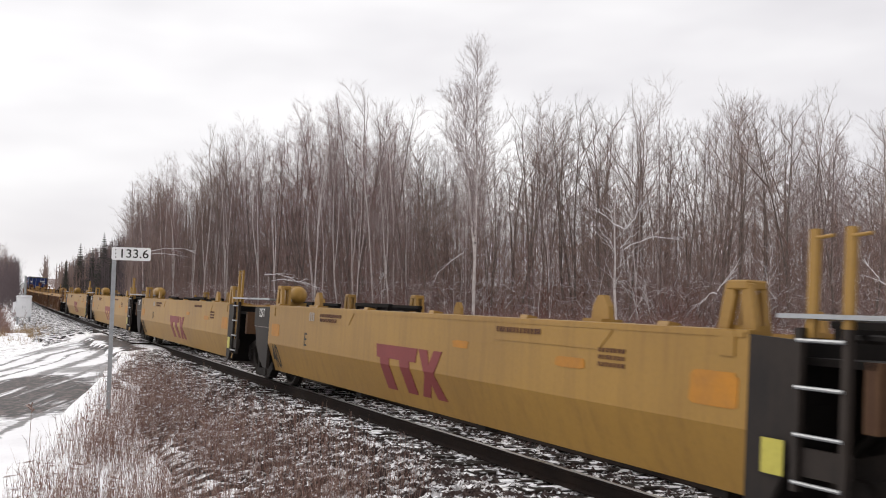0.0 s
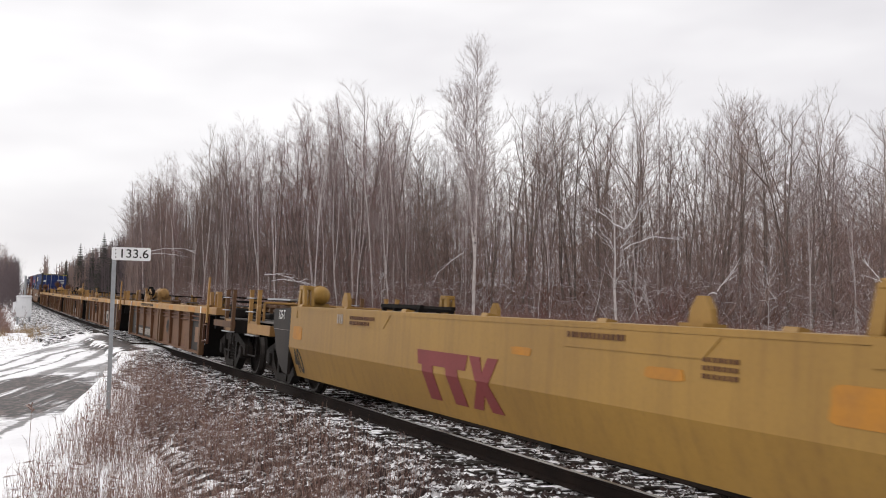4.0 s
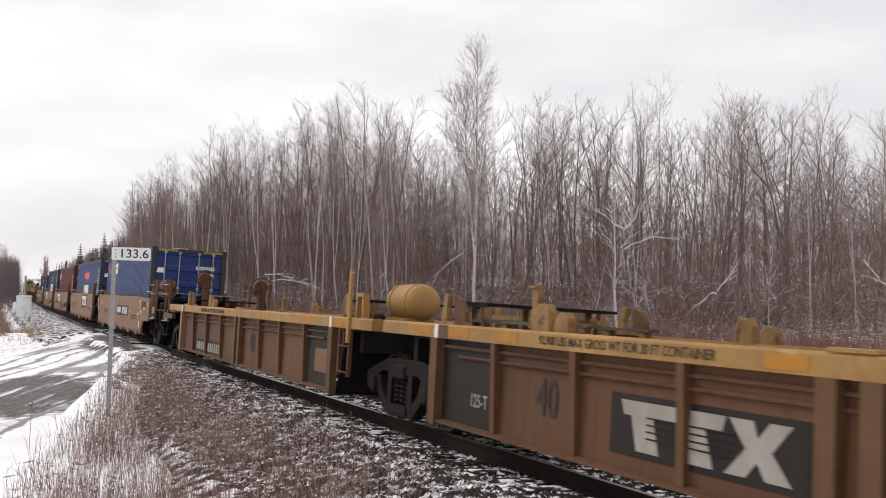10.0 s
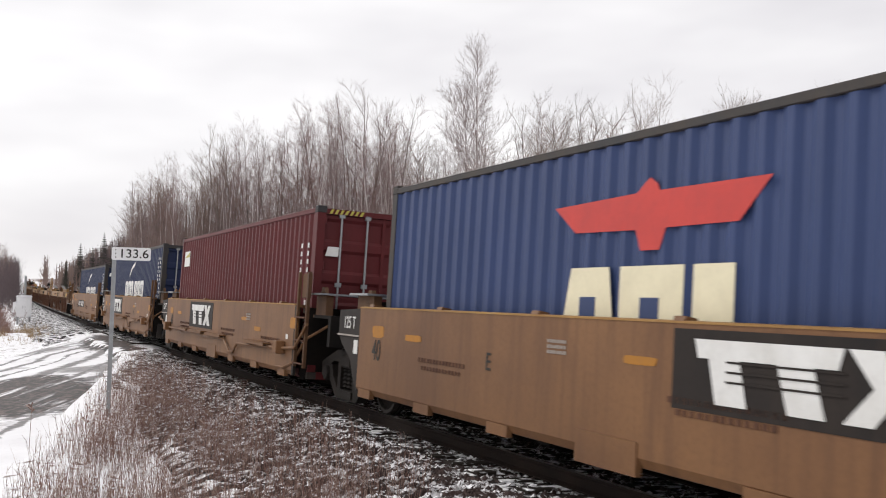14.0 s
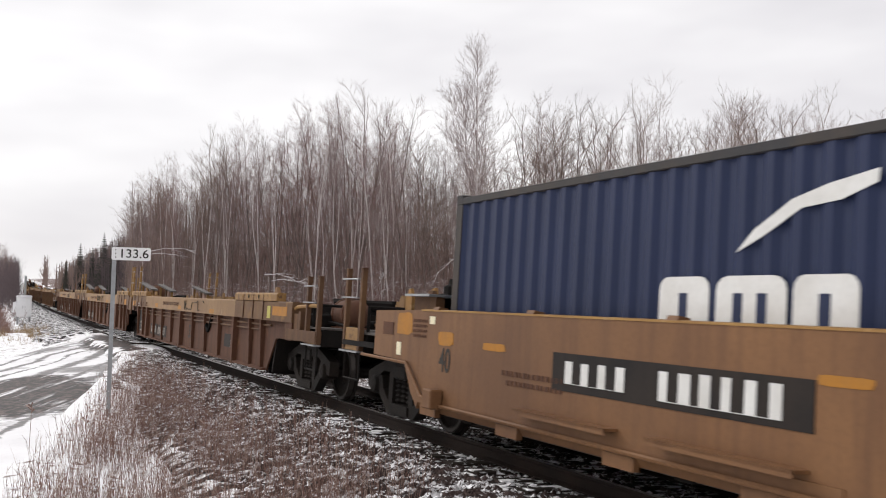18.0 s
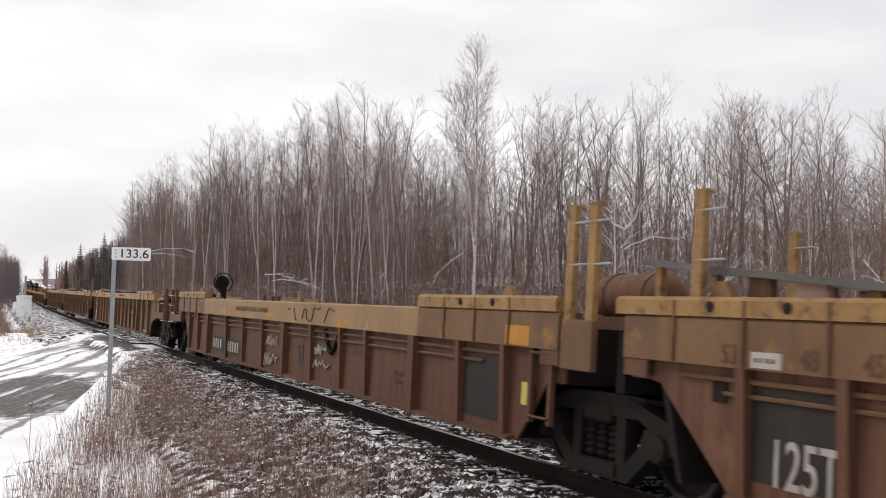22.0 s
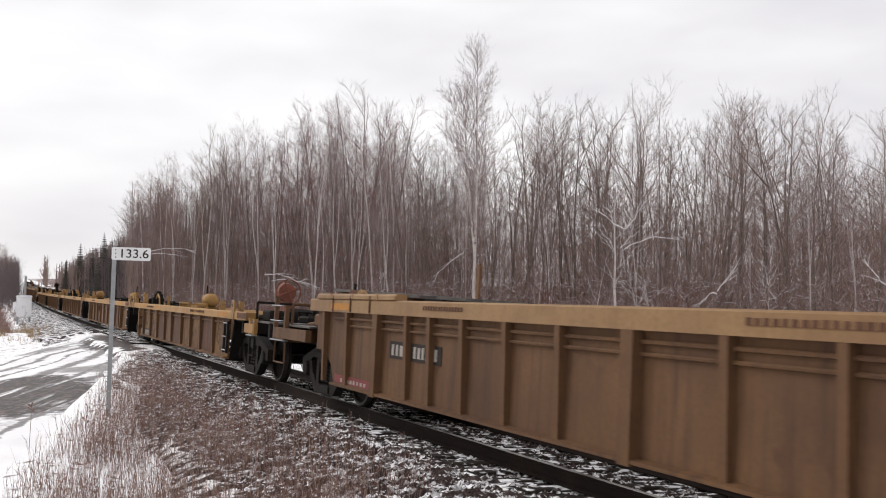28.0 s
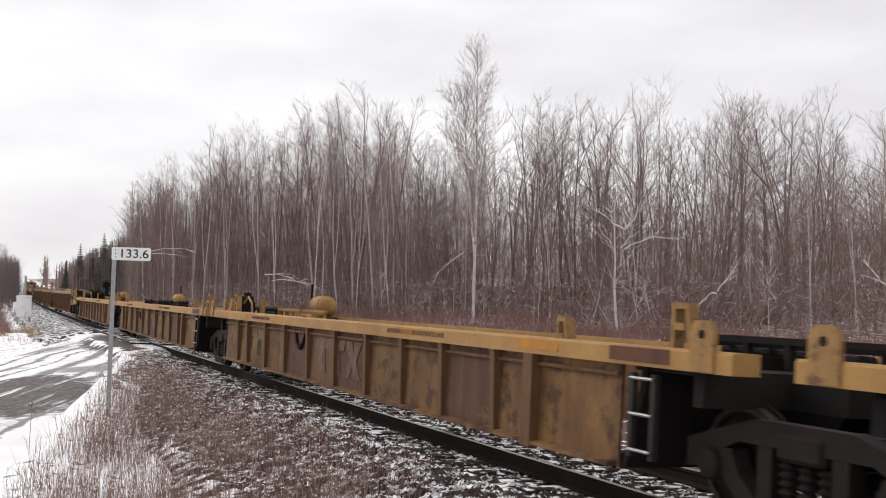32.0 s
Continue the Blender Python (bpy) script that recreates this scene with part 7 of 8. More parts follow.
def build_cabinet():
    x, y = 2.95, 71.0
    z = land(x, y)
    root = tagged(new("signal_cabinet"), "white steel railway signal cabinet on short legs beside the track", "cabinet")
    root.matrix_basis = pose(x, y, z, 0, 0, -4)
    bm = bmesh.new()
    box(bm, -0.45, 0.45, -0.4, 0.4, 0.45, 1.72, 0.03)
    body = part("body", bm, M["cabinet"], root)
    bm = bmesh.new()
    prism(bm, [(-0.50, 1.72), (0.50, 1.72), (0.43, 1.84), (-0.43, 1.84)], "y", -0.46, 0.46)
    part("roof", bm, M["cabinet"], root)
    for a in (-0.43, 0.01):
        bm = bmesh.new()
        box(bm, a, a + 0.42, -0.418, -0.402, 0.5, 1.68, 0.006)
        d = part("door", bm, M["cabinet"], body)
        bm = bmesh.new()
        rod(bm, (a + 0.37 - 0.30 * (a > 0), -0.45, 1.0), (a + 0.37 - 0.30 * (a > 0), -0.45, 1.15), 0.012)
        part("handle", bm, M["galv"], d)
    for sx in (-0.36, 0.36):
        for sy in (-0.3, 0.3):
            bm = bmesh.new()
            box(bm, sx - 0.05, sx + 0.05, sy - 0.05, sy + 0.05, -0.2, 0.45)
            part("leg", bm, M["galv"], root)
    bm = bmesh.new()
    box(bm, -0.66, -0.46, -0.2, 0.2, 0.75, 1.4, 0.02)
    part("side_box", bm, M["cabinet"], root)
    bm = bmesh.new()
    rod(bm, (0.05, 0.3, 1.8), (0.05, 0.3, 3.05), 0.07)
    lathe(bm, [(3.05, 0.09), (3.12, 0.05)], "z", (0.05, 0.3, 0), 10)
    part("mast", bm, M["galv"], root)


build_sign()
build_cabinet()


# ---- trees: recursive limbs as tapered three-sided shafts ----
class Shafts:
    def __init__(self):
        self.v, self.f = [], []

    def add(self, a, b, ra, rb, sides=3):
        w = b - a
        if w.length < 1e-5:
            return
        w.normalize()
        o = w.orthogonal().normalized()
        q = w.cross(o)
        k = len(self.v)
        for p, r in ((a, ra), (b, rb)):
            for i in range(sides):
                t = 2 * math.pi * i / sides
                self.v.append(tuple(p + (o * math.cos(t) + q * math.sin(t)) * r))
        for i in range(sides):
            self.f.append((k + i, k + (i + 1) % sides, k + sides + (i + 1) % sides, k + sides + i))

    def twig(self, a, b, r):
        """A keeled shaft that runs out to a point."""
        w = b - a
        if w.length < 1e-5:
            return
        w.normalize()
        o = w.orthogonal().normalized()
        q = w.cross(o)
        k = len(self.v)
        for i in range(3):
            t = 2.0944 * i
            self.v.append(tuple(a + (o * math.cos(t) + q * math.sin(t)) * r))
        self.v.append(tuple(b))
        self.f += [(k, k + 1, k + 3), (k + 1, k + 2, k + 3)]

    def tube(self, pts, radii, sides=5):
        k = len(self.v)
        for i, (p, r) in enumerate(zip(pts, radii)):
            w = (pts[min(i + 1, len(pts) - 1)] - pts[max(i - 1, 0)]).normalized()
            o = (Vector((1, 0, 0)) - w * w.x).normalized()
            q = w.cross(o)
            for j in range(sides):
                t = 2 * math.pi * j / sides
                self.v.append(tuple(p + (o * math.cos(t) + q * math.sin(t)) * r))
        for i in range(len(pts) - 1):
            for j in range(sides):
                a, b = k + i * sides + j, k + i * sides + (j + 1) % sides
                self.f.append((a, b, b + sides, a + sides))

    def mesh(self, name, mat):
        return raw_mesh(name, self.v, self.f, mat)


def wander(rnd, d, amount, lift=0.0):
    v = Vector((d.x + rnd.uniform(-amount, amount), d.y + rnd.uniform(-amount, amount), d.z + rnd.uniform(-amount, amount) * 0.6 + lift))
    return v.normalized()


def aside(rnd, d, angle):
    """A direction that leaves d by about that angle, to a random side."""
    o = d.orthogonal().normalized()
    q = d.cross(o)
    t = rnd.uniform(0, 6.283)
    return (d * math.cos(angle) + (o * math.cos(t) + q * math.sin(t)) * math.sin(angle)).normalized()


def rising(d, lift):
    return Vector((d.x, d.y, d.z + lift)).normalized()


def grow(seed, height, limbs, tilt, first, subs, twigs, radius, reach=0.2, lean=0.05, fork=0.0, twig_r=0.0046, bow=0.03, widest=0.25, crook=0.17, stout=1.0):
    """Trunk and crown shafts of one bare tree: limbs that rise steeply out of the stem, ascending branches on them, fine upright twigs on those."""
    rnd = random.Random(seed)
    trunk, crown = Shafts(), Shafts()
    n = 12

    def stem(p, d, length, r0):
        pts = [p]
        for i in range(n):
            d = wander(rnd, d, bow, 0.03)
            p = p + d * length / n
            pts.append(p)
        trunk.tube(pts, [r0 * (1 - i / n) ** 0.85 + 0.004 for i in range(n + 1)])
        return pts

    d0 = Vector((rnd.uniform(-lean, lean), rnd.uniform(-lean, lean), 1)).normalized()
    stems = [(stem(Vector((0, 0, -0.3)), d0, height + 0.3, radius), first, 1.0)]
    if fork:
        main = stems[0][0]
        a = rnd.uniform(0, 6.28)
        stems.append((stem(main[3], Vector((math.cos(a) * 0.2, math.sin(a) * 0.2, 1)).normalized(), height * fork, radius * 0.7), 0.25, 0.6))
    for pts, start, share in stems:
        count = int(limbs * share)
        for j in range(count):
            t = min(start + (0.99 - start) * ((j + rnd.random()) / count), 0.99)
            k = min(int(t * n), n - 1)
            o = pts[k].lerp(pts[k + 1], t * n - k)
            up = (pts[k + 1] - pts[k]).normalized()
            az = j * 2.4 + rnd.uniform(-0.6, 0.6)
            out = Vector((math.cos(az), math.sin(az), 0))
            span = (t - start) / (1 - start)
            lean_out = tilt * rnd.uniform(0.55, 1.45) * (1.25 - 0.55 * span)
            d = (up * math.cos(lean_out) + out * math.sin(lean_out)).normalized()
            shape = 0.55 + 0.45 * span / widest if span < widest else 0.30 + 0.70 * ((1 - span) / (1 - widest)) ** 0.75
            length = height * reach * shape * rnd.uniform(0.6, 1.25)
            r = (0.004 + length * 0.0042) * stout
            line = [o]
            segs = 4
            for s in range(segs):
                d = rising(wander(rnd, d, crook), 0.06)
                line.append(line[-1] + d * length / segs)
                crown.add(line[-2], line[-1], r * (1 - 0.85 * s / segs), r * (1 - 0.85 * (s + 1) / segs))
            here = max(3, int(subs * (0.45 + 0.55 * shape)))
            for m in range(here):
                g = 0.12 + 0.88 * (m + rnd.random()) / here
                q = min(int(g * segs), segs - 1)
                f = line[q].lerp(line[q + 1], g * segs - q)
                along = (line[q + 1] - line[q]).normalized()
                sd = rising(aside(rnd, along, rnd.uniform(0.5, 1.1)), 0.12)
                sl = (0.42 + 0.40 * length * (1.05 - g)) * rnd.uniform(0.6, 1.3)
                mid = f + sd * sl * 0.5
                sd2 = rising(wander(rnd, sd, 0.18), 0.25)
                tip = mid + sd2 * sl * 0.5
                crown.twig(f, f.lerp(tip, 0.8), twig_r * 1.3)
                crown.twig(mid, tip, twig_r)
                for z in range(twigs):
                    h = rnd.random()
                    e = f.lerp(mid, 0.3 + 0.7 * h) if z % 2 else mid.lerp(tip, h)
                    crown.twig(e, e + rising(aside(rnd, sd2, rnd.uniform(0.3, 0.8)), 0.2) * (0.15 + 0.6 * sl * rnd.uniform(0.5, 1.0)), twig_r * 0.7)
    return trunk, crown


def grow_shrub(rnd, sh, at, height, stems, wide):
    for i in range(stems):
        a = rnd.uniform(0, 6.28)
        p = at + Vector((rnd.gauss(0, wide), rnd.gauss(0, wide), -0.2))
        d = Vector((math.cos(a) * 0.6, math.sin(a) * 0.6, 1)).normalized()
        h = height * rnd.uniform(0.5, 1.1)
        r = rnd.uniform(0.006, 0.013)
        for s in range(4):
            d = wander(rnd, d, 0.36, 0.06)
            e = p + d * h / 4
            sh.add(p, e, r * (1 - s * 0.2), r * (0.8 - s * 0.2))
            for k in range(4):
                f = p.lerp(e, rnd.random())
                td = wander(rnd, d, 0.8, 0.2)
                sh.twig(f, f + td * h * rnd.uniform(0.10, 0.28), 0.007)
            p = e


def grow_spruce(seed, height):
    rnd = random.Random(seed)
    trunk, crown = Shafts(), Shafts()
    trunk.add(Vector((0, 0, -0.3)), Vector((0, 0, height)), 0.13, 0.015, 6)
    layers = int(height * 2.6)
    for i in range(layers):
        t = 0.08 + 0.91 * i / layers
        reach = (1 - t) ** 0.9 * height * 0.19 * rnd.uniform(0.8, 1.15) + 0.06
        for k in range(9):
            a = k * 0.70 + i * 1.1 + rnd.uniform(-0.2, 0.2)
            o = Vector((0, 0, t * height))
            e = o + Vector((math.cos(a), math.sin(a), -0.35)) * reach
            crown.add(o, e, 0.05, 0.02)
            side = Vector((-math.sin(a), math.cos(a), -0.15))
            for j in range(4):
                f = o.lerp(e, 0.25 + 0.2 * j)
                for sgn in (-1, 1):
                    g = f + (side * sgn * 0.8 + (e - o).normalized() * 0.6) * reach * 0.30
                    crown.add(f, g, 0.055, 0.012)
    return trunk, crown


def build_trees():
    rnd = random.Random(5)
    # birches with fine high crowns, then aspens with long bare stems
    kinds = []
    for k, (limbs, tilt, first, subs, tw, r, reach, fork) in enumerate((
            (28, 0.66, 0.22, 10, 5, 0.075, 0.19, 0.0), (24, 0.62, 0.26, 10, 5, 0.07, 0.18, 0.6), (28, 0.72, 0.20, 9, 5, 0.08, 0.19, 0.0), (24, 0.64, 0.28, 10, 5, 0.06, 0.19, 0.62),
            (24, 0.60, 0.32, 9, 5, 0.07, 0.20, 0.6), (22, 0.66, 0.36, 9, 5, 0.065, 0.21, 0.62), (24, 0.75, 0.30, 9, 5, 0.06, 0.19, 0.0), (22, 0.62, 0.36, 9, 5, 0.055, 0.20, 0.6))):
        t, c = grow(301 + k, 14, limbs, tilt, first, subs, tw, r, reach, 0.06, fork, bow=0.05)
        kinds.append((14.0, t.mesh("trunk", M["birch" if k in (0, 1, 3, 6) else "bark"]), c.mesh("crown", M[("twig2", "twig", "twig2", "frost", "twig", "frost", "twig", "frost")[k]])))
    # crooked grey trees with stout spreading limbs
    crooked = []
    for k in range(5):
        t, c = grow(420 + k, 12, 15, 0.70, 0.16 + 0.04 * (k % 3), 11, 6, 0.085, 0.34, 0.10, 0.72 if k % 2 else 0.6, twig_r=0.0048, bow=0.06, widest=0.35, crook=0.26, stout=1.8)
        crooked.append((12.0, t.mesh("trunk", M["greybark"]), c.mesh("crown", M[("greytwig", "frost", "greytwig", "twig", "greytwig")[k]])))
    thin = []
    for k in range(3):
        t, c = grow(90 + k, 13, 16, 0.6, 0.25, 6, 2, 0.08, 0.2, 0.06, 0.0, twig_r=0.012)
        thin.append((13.0, t.mesh("trunk", M["bark"]), c.mesh("crown", M[("twig", "twig2", "frost")[k]])))
    t, c = grow(47, 16, 70, 0.80, 0.20, 15, 7, 0.11, 0.215, 0.02, 0.62, twig_r=0.0048, bow=0.012, widest=0.45, crook=0.16)
    tall = (16.0, t.mesh("trunk", M["birch"]), c.mesh("crown", M["frost"]))
    t, c = grow(53, 7.5, 9, 0.85, 0.30, 4, 1, 0.085, 0.30, 0.10, 0.0, twig_r=0.012, bow=0.07)
    snag = (7.5, t.mesh("trunk", M["birch"]), c.mesh("crown", M["snowtwig"]))
    saplings = []
    for k in range(3):
        t, c = grow(150 + k, 4.5, 10, 0.75, 0.25, 4, 2, 0.026, 0.36, 0.15, 0.0, twig_r=0.007, bow=0.10)
        saplings.append((4.5, t.mesh("trunk", M["birch"]), c.mesh("crown", M["snowtwig" if k < 1 else "frost"])))
    spruces = []
    for sd, h in ((61, 14), (62, 12)):
        t, c = grow_spruce(sd, h)
        spruces.append((h, t.mesh("trunk", M["bark"]), c.mesh("crown", M["needle"])))
    # the tops that make the skyline of the wood: degrees round from the line of the track, and tangent of elevation
    tops = [(7.7, 0.108), (8.4, 0.117), (9.4, 0.135), (9.9, 0.131), (10.8, 0.134), (11.5, 0.127), (12.1, 0.140), (12.7, 0.147), (13.5, 0.153), (14.2, 0.173), (15.0, 0.163), (16.3, 0.182), (16.8, 0.166), (17.6, 0.199), (18.5, 0.190), (19.2, 0.197), (19.7, 0.192), (20.5, 0.191), (21.3, 0.205), (22.0, 0.186), (22.7, 0.172),
            (28.6, 0.170), (29.2, 0.181), (29.9, 0.201), (30.7, 0.184), (31.6, 0.200), (32.2, 0.204), (33.5, 0.183), (34.4, 0.177), (35.2, 0.207), (36.0, 0.188), (38.3, 0.167), (39.2, 0.180), (40.0, 0.196), (40.9, 0.199), (41.7, 0.184), (42.5, 0.183), (43.6, 0.202), (44.8, 0.201), (45.9, 0.184), (46.9, 0.169), (47.8, 0.171), (48.6, 0.175)]
    dips = [(7.0, 0.095), (8.0, 0.105), (11.2, 0.121), (13.2, 0.142), (15.6, 0.155), (17.2, 0.166), (18.9, 0.181), (21.0, 0.181), (22.9, 0.148), (24.0, 0.142), (25.6, 0.142), (28.2, 0.152), (30.3, 0.173), (32.9, 0.176), (34.0, 0.166), (36.6, 0.158), (37.6, 0.147), (38.8, 0.160), (41.2, 0.176), (43.0, 0.173), (46.3, 0.163), (49.0, 0.163), (62.0, 0.189)]

    def skyline(az):
        for (a, e), (b, f) in zip(dips, dips[1:]):
            if a <= az <= b:
                return e + (f - e) * (az - a) / (b - a)
        return dips[0][1] if az < dips[0][0] else dips[-1][1]

    def edge_distance(az):
        return 106.0 - 2.45 * (az - 8.0) if az < 22 else 71.7 - 0.85 * (az - 22)
    edge = [(50.0, 4.0), (37.0, 33.0), (27.0, 66.0), (15.5, 101.0)]

    def put(kind, x, y, height, label, category="tree", group="trees of the wood", name="tree", turn=None, tilt=0.0):
        h, trunk, crown = kind
        k = height / h
        root = tagged(new(name), label, category, group)
        z = land(x, y)
        root.matrix_basis = pose(x, y, z, tilt, 0, rnd.uniform(0, 360) if turn is None else turn) @ Matrix.Diagonal((k * rnd.uniform(0.9, 1.12), k * rnd.uniform(0.9, 1.12), k, 1))
        piece("trunk", trunk, root)
        piece("crown", crown, root)
        return z

    label = {0: "slender bare grey aspen in the wood", 1: "slender bare white-barked birch in the wood", 2: "crooked bare grey tree with spreading limbs"}
    # the trees whose tops make the skyline, a few metres inside the edge of the wood
    spots = []

    def at(az, dist):
        return dist * math.sin(radians(az)), dist * math.cos(radians(az))
    for az, elev in tops:
        dist = edge_distance(az) + rnd.uniform(1.5, 8.0)
        x, y = at(az, dist)
        spots.append((x, y))
        k = rnd.choice((2, 1, 2, 0, 2, 7)) if az < 24 else rnd.choice((4, 5, 6, 7, 4, 5, 3))
        if az > 24 and rnd.random() < 0.7:
            put(rnd.choice(crooked), x, y, (dist * elev + EYE[2] - land(x, y)) * 0.90, label[2], tilt=rnd.gauss(0, 2.0))
        else:
            put(kinds[k], x, y, (dist * elev + EYE[2] - land(x, y)) * 0.955, label[1 if k in (0, 1, 3, 6) else 0], tilt=rnd.gauss(0, 1.5))
    # white stems that show in front of the dark undergrowth
    for az, elev, lean in ((9.9, 0.10, 4), (10.9, 0.09, -5), (12.7, 0.13, 2), (14.5, 0.15, -3), (15.4, 0.14, 1), (17.6, 0.17, -6), (18.0, 0.13, 4), (18.9, 0.16, 5), (19.9, 0.15, -6), (20.9, 0.17, -3), (21.8, 0.15, 5), (30.8, 0.105, 3), (44.7, 0.16, -1), (47.0, 0.11, 5), (35.6, 0.14, 2)):
        dist = edge_distance(az) + rnd.uniform(-2.0, 1.0)
        x, y = at(az, dist)
        spots.append((x, y))
        put(kinds[rnd.choice((0, 1, 3))], x, y, dist * elev + EYE[2] - land(x, y), "slender bare white-barked birch at the edge of the wood", turn=rnd.uniform(0, 360), tilt=lean)
    # the depth of the wood behind and between them
    total = tries = 0
    while total < 165 and tries < 9000:
        tries += 1
        az = 7.6 + 42.5 * rnd.random()
        deep = 2.0 + rnd.random() ** 1.2 * 32
        dist = edge_distance(az) + deep
        x, y = at(az, dist)
        if any((x - a) ** 2 + (y - b) ** 2 < 1.5 for a, b in spots) or az > 28 and rnd.random() < (0.90 if noise.noise((az * 0.9, deep * 0.05, 3.0)) < 0.05 else 0.45):
            continue
        spots.append((x, y))
        h = max(4.0, min(dist * skyline(az) * rnd.uniform(0.74, 1.06) + EYE[2] - land(x, y), 19.0))
        k = rnd.choice((2, 2, 4, 7, 2, 7, 3)) if az < 24 else rnd.choice((4, 5, 6, 7, 4, 7, 2))
        if rnd.random() < (0.15 if az < 24 else 0.5):
            put(rnd.choice(crooked), x, y, h, label[2], tilt=rnd.gauss(0, 3.0))
        else:
            put(kinds[k], x, y, h, label[1 if k in (0, 1, 3, 6) else 0], tilt=rnd.gauss(0, 2.5))
        total += 1
    # trees that stand out
    x, y = at(26.5, 60)
    put(tall, x, y, (60 * 0.262 + EYE[2] - land(x, y)) * 0.93, "tall bare birch that rises above the wood", turn=120)
    x, y = at(37.0, 62)
    put(kinds[7], x, y, 62 * 0.211 + EYE[2] - land(x, y), "thin bare pole of a tree above its neighbours")
    x, y = at(34.6, 49)
    put(snag, x, y, 6.8, "pale dead leaning birch with broken limbs", turn=40)
    for i in range(34):
        f = rnd.random()
        (ax, ay), (bx, by) = (edge[0], edge[1]) if f < 0.45 else (edge[1], edge[2])
        g = rnd.random()
        x, y = ax + (bx - ax) * g + rnd.uniform(-4.5, 1.0), ay + (by - ay) * g
        if math.degrees(math.atan2(x, y)) < 50:
            put(rnd.choice(saplings), x, y, rnd.uniform(2.2, 4.6), "thin leaning birch sapling with snow on its branches", "sapling", "saplings at the edge of the wood", "sapling", tilt=rnd.gauss(0, 12))
    # along the line towards the distance: mixed bare trees and spruces
    for i in range(46):
        y = 108 + 230 * rnd.random() ** 1.3
        x = lateral(y) + 9 + rnd.uniform(0, 24)
        az = math.degrees(math.atan2(x, y))
        h = rnd.uniform(7.5, 10.5)
        if az > 7.8:
            continue
        put(rnd.choice(thin), x, y, h, "slender bare grey tree beside the line")
    for az, dist, elev in ((6.28, 175, 0.0563), (5.09, 210, 0.0462), (7.7, 150, 0.060), (7.0, 165, 0.05), (5.7, 190, 0.042), (6.7, 170, 0.045), (4.4, 230, 0.03), (8.1, 150, 0.052), (23.5, 118, 0.071), (24.2, 125, 0.066), (24.8, 121, 0.073), (23.9, 130, 0.060)):
        x, y = dist * math.sin(radians(az)), dist * math.cos(radians(az))
        put(rnd.choice(spruces), x, y, dist * elev + EYE[2] - land(x, y), "dark green pointed spruce among bare trees", "spruce", "spruces by the line", "spruce_tree")
    left = 0
    while left < 50:
        y = rnd.uniform(100, 250)
        az = rnd.uniform(0.95, 2.15)
        x = y * math.tan(radians(az))
        if x > lateral(y) - 2.7:
            continue
        left += 1
        top = 0.042 - 0.022 * max(0.0, az - 1.3) / 0.85
        put(rnd.choice(thin), x, y, y * top * rnd.uniform(0.7, 1.0) + EYE[2] - land(x, y), "slender bare tree on the near side of the line", group="trees across the line")
    # undergrowth along the edge and inside the wood: single shrubs in front, the rest joined
    shrubs = []
    for i, m in enumerate(("twig", "shrub", "twig2", "frost", "shrub", "twig")):
        sh = Shafts()
        grow_shrub(random.Random(70 + i), sh, Vector((0, 0, 0)), 1.0, 11, 0.42)
        shrubs.append((sh.mesh("shrub", M[m]), m))
    names = {"thicket": "pale grey-brown leafless thicket shrub", "twig": "grey-brown leafless thicket shrub", "twig2": "purplish-brown leafless thicket shrub", "shrub": "reddish-brown leafless thicket shrub", "frost": "snow-dusted leafless thicket shrub"}

    def put_shrub(x, y, h, only=None):
        me, m = rnd.choice([q for q in shrubs if only is None or q[1] == only])
        ob = tagged(new("shrub", me), names[m], "shrub", "undergrowth of the wood")
        ob.matrix_basis = pose(x, y, land(x, y), 0, 0, rnd.uniform(0, 360)) @ Matrix.Diagonal((h, h, h, 1))

    def edge_spot(lo, hi, power):
        while True:
            f = rnd.random() * 3
            i = min(int(f), 2)
            (ax, ay), (bx, by) = edge[i], edge[i + 1]
            g = f - i
            deep = lo + (hi - lo) * rnd.random() ** power
            x, y = ax + (bx - ax) * g + 0.93 * deep, ay + (by - ay) * g + 0.36 * deep
            if 7.4 < math.degrees(math.atan2(x, y)) < 51:
                return x, y, deep
    for i in range(85):
        x, y, deep = edge_spot(-5.0, 9.0, 1.0)
        put_shrub(x, y, rnd.uniform(2.4, 4.2) if deep > 1 else rnd.uniform(1.2, 2.6), "shrub" if rnd.random() < 0.35 else None)
    for i in range(170):
        y = rnd.uniform(20, 100)
        x = lateral(y) + rnd.uniform(7, 19)
        if math.degrees(math.atan2(x, y)) < 50:
            put_shrub(x, y, rnd.uniform(0.9, 1.9), "shrub" if rnd.random() < 0.75 else None)
    for i in range(28):
        y = rnd.uniform(60, 150)
        x = lateral(y) - rnd.uniform(4.2, 8)
        if math.degrees(math.atan2(x, y)) > 0:
            put_shrub(x, y, rnd.uniform(1.0, 1.8))
    thick = {"thicket": Shafts(), "twig2": Shafts(), "shrub": Shafts()}
    for i in range(430):
        x, y, deep = edge_spot(1.0, 34.0, 1.15)
        if math.atan2(x, y) > 0.44 and rnd.random() < 0.62:
            continue
        grow_shrub(rnd, thick[rnd.choice(("thicket", "thicket", "thicket", "twig2", "shrub"))], Vector((x, y, land(x, y))), rnd.uniform(2.6, 5.0), 9, 1.1)
    for m, sh in thick.items():
        tagged(new("undergrowth", sh.mesh("undergrowth", M[m])), names[m].replace("shrub", "undergrowth between the trunks"), "undergrowth", "", "stuff")
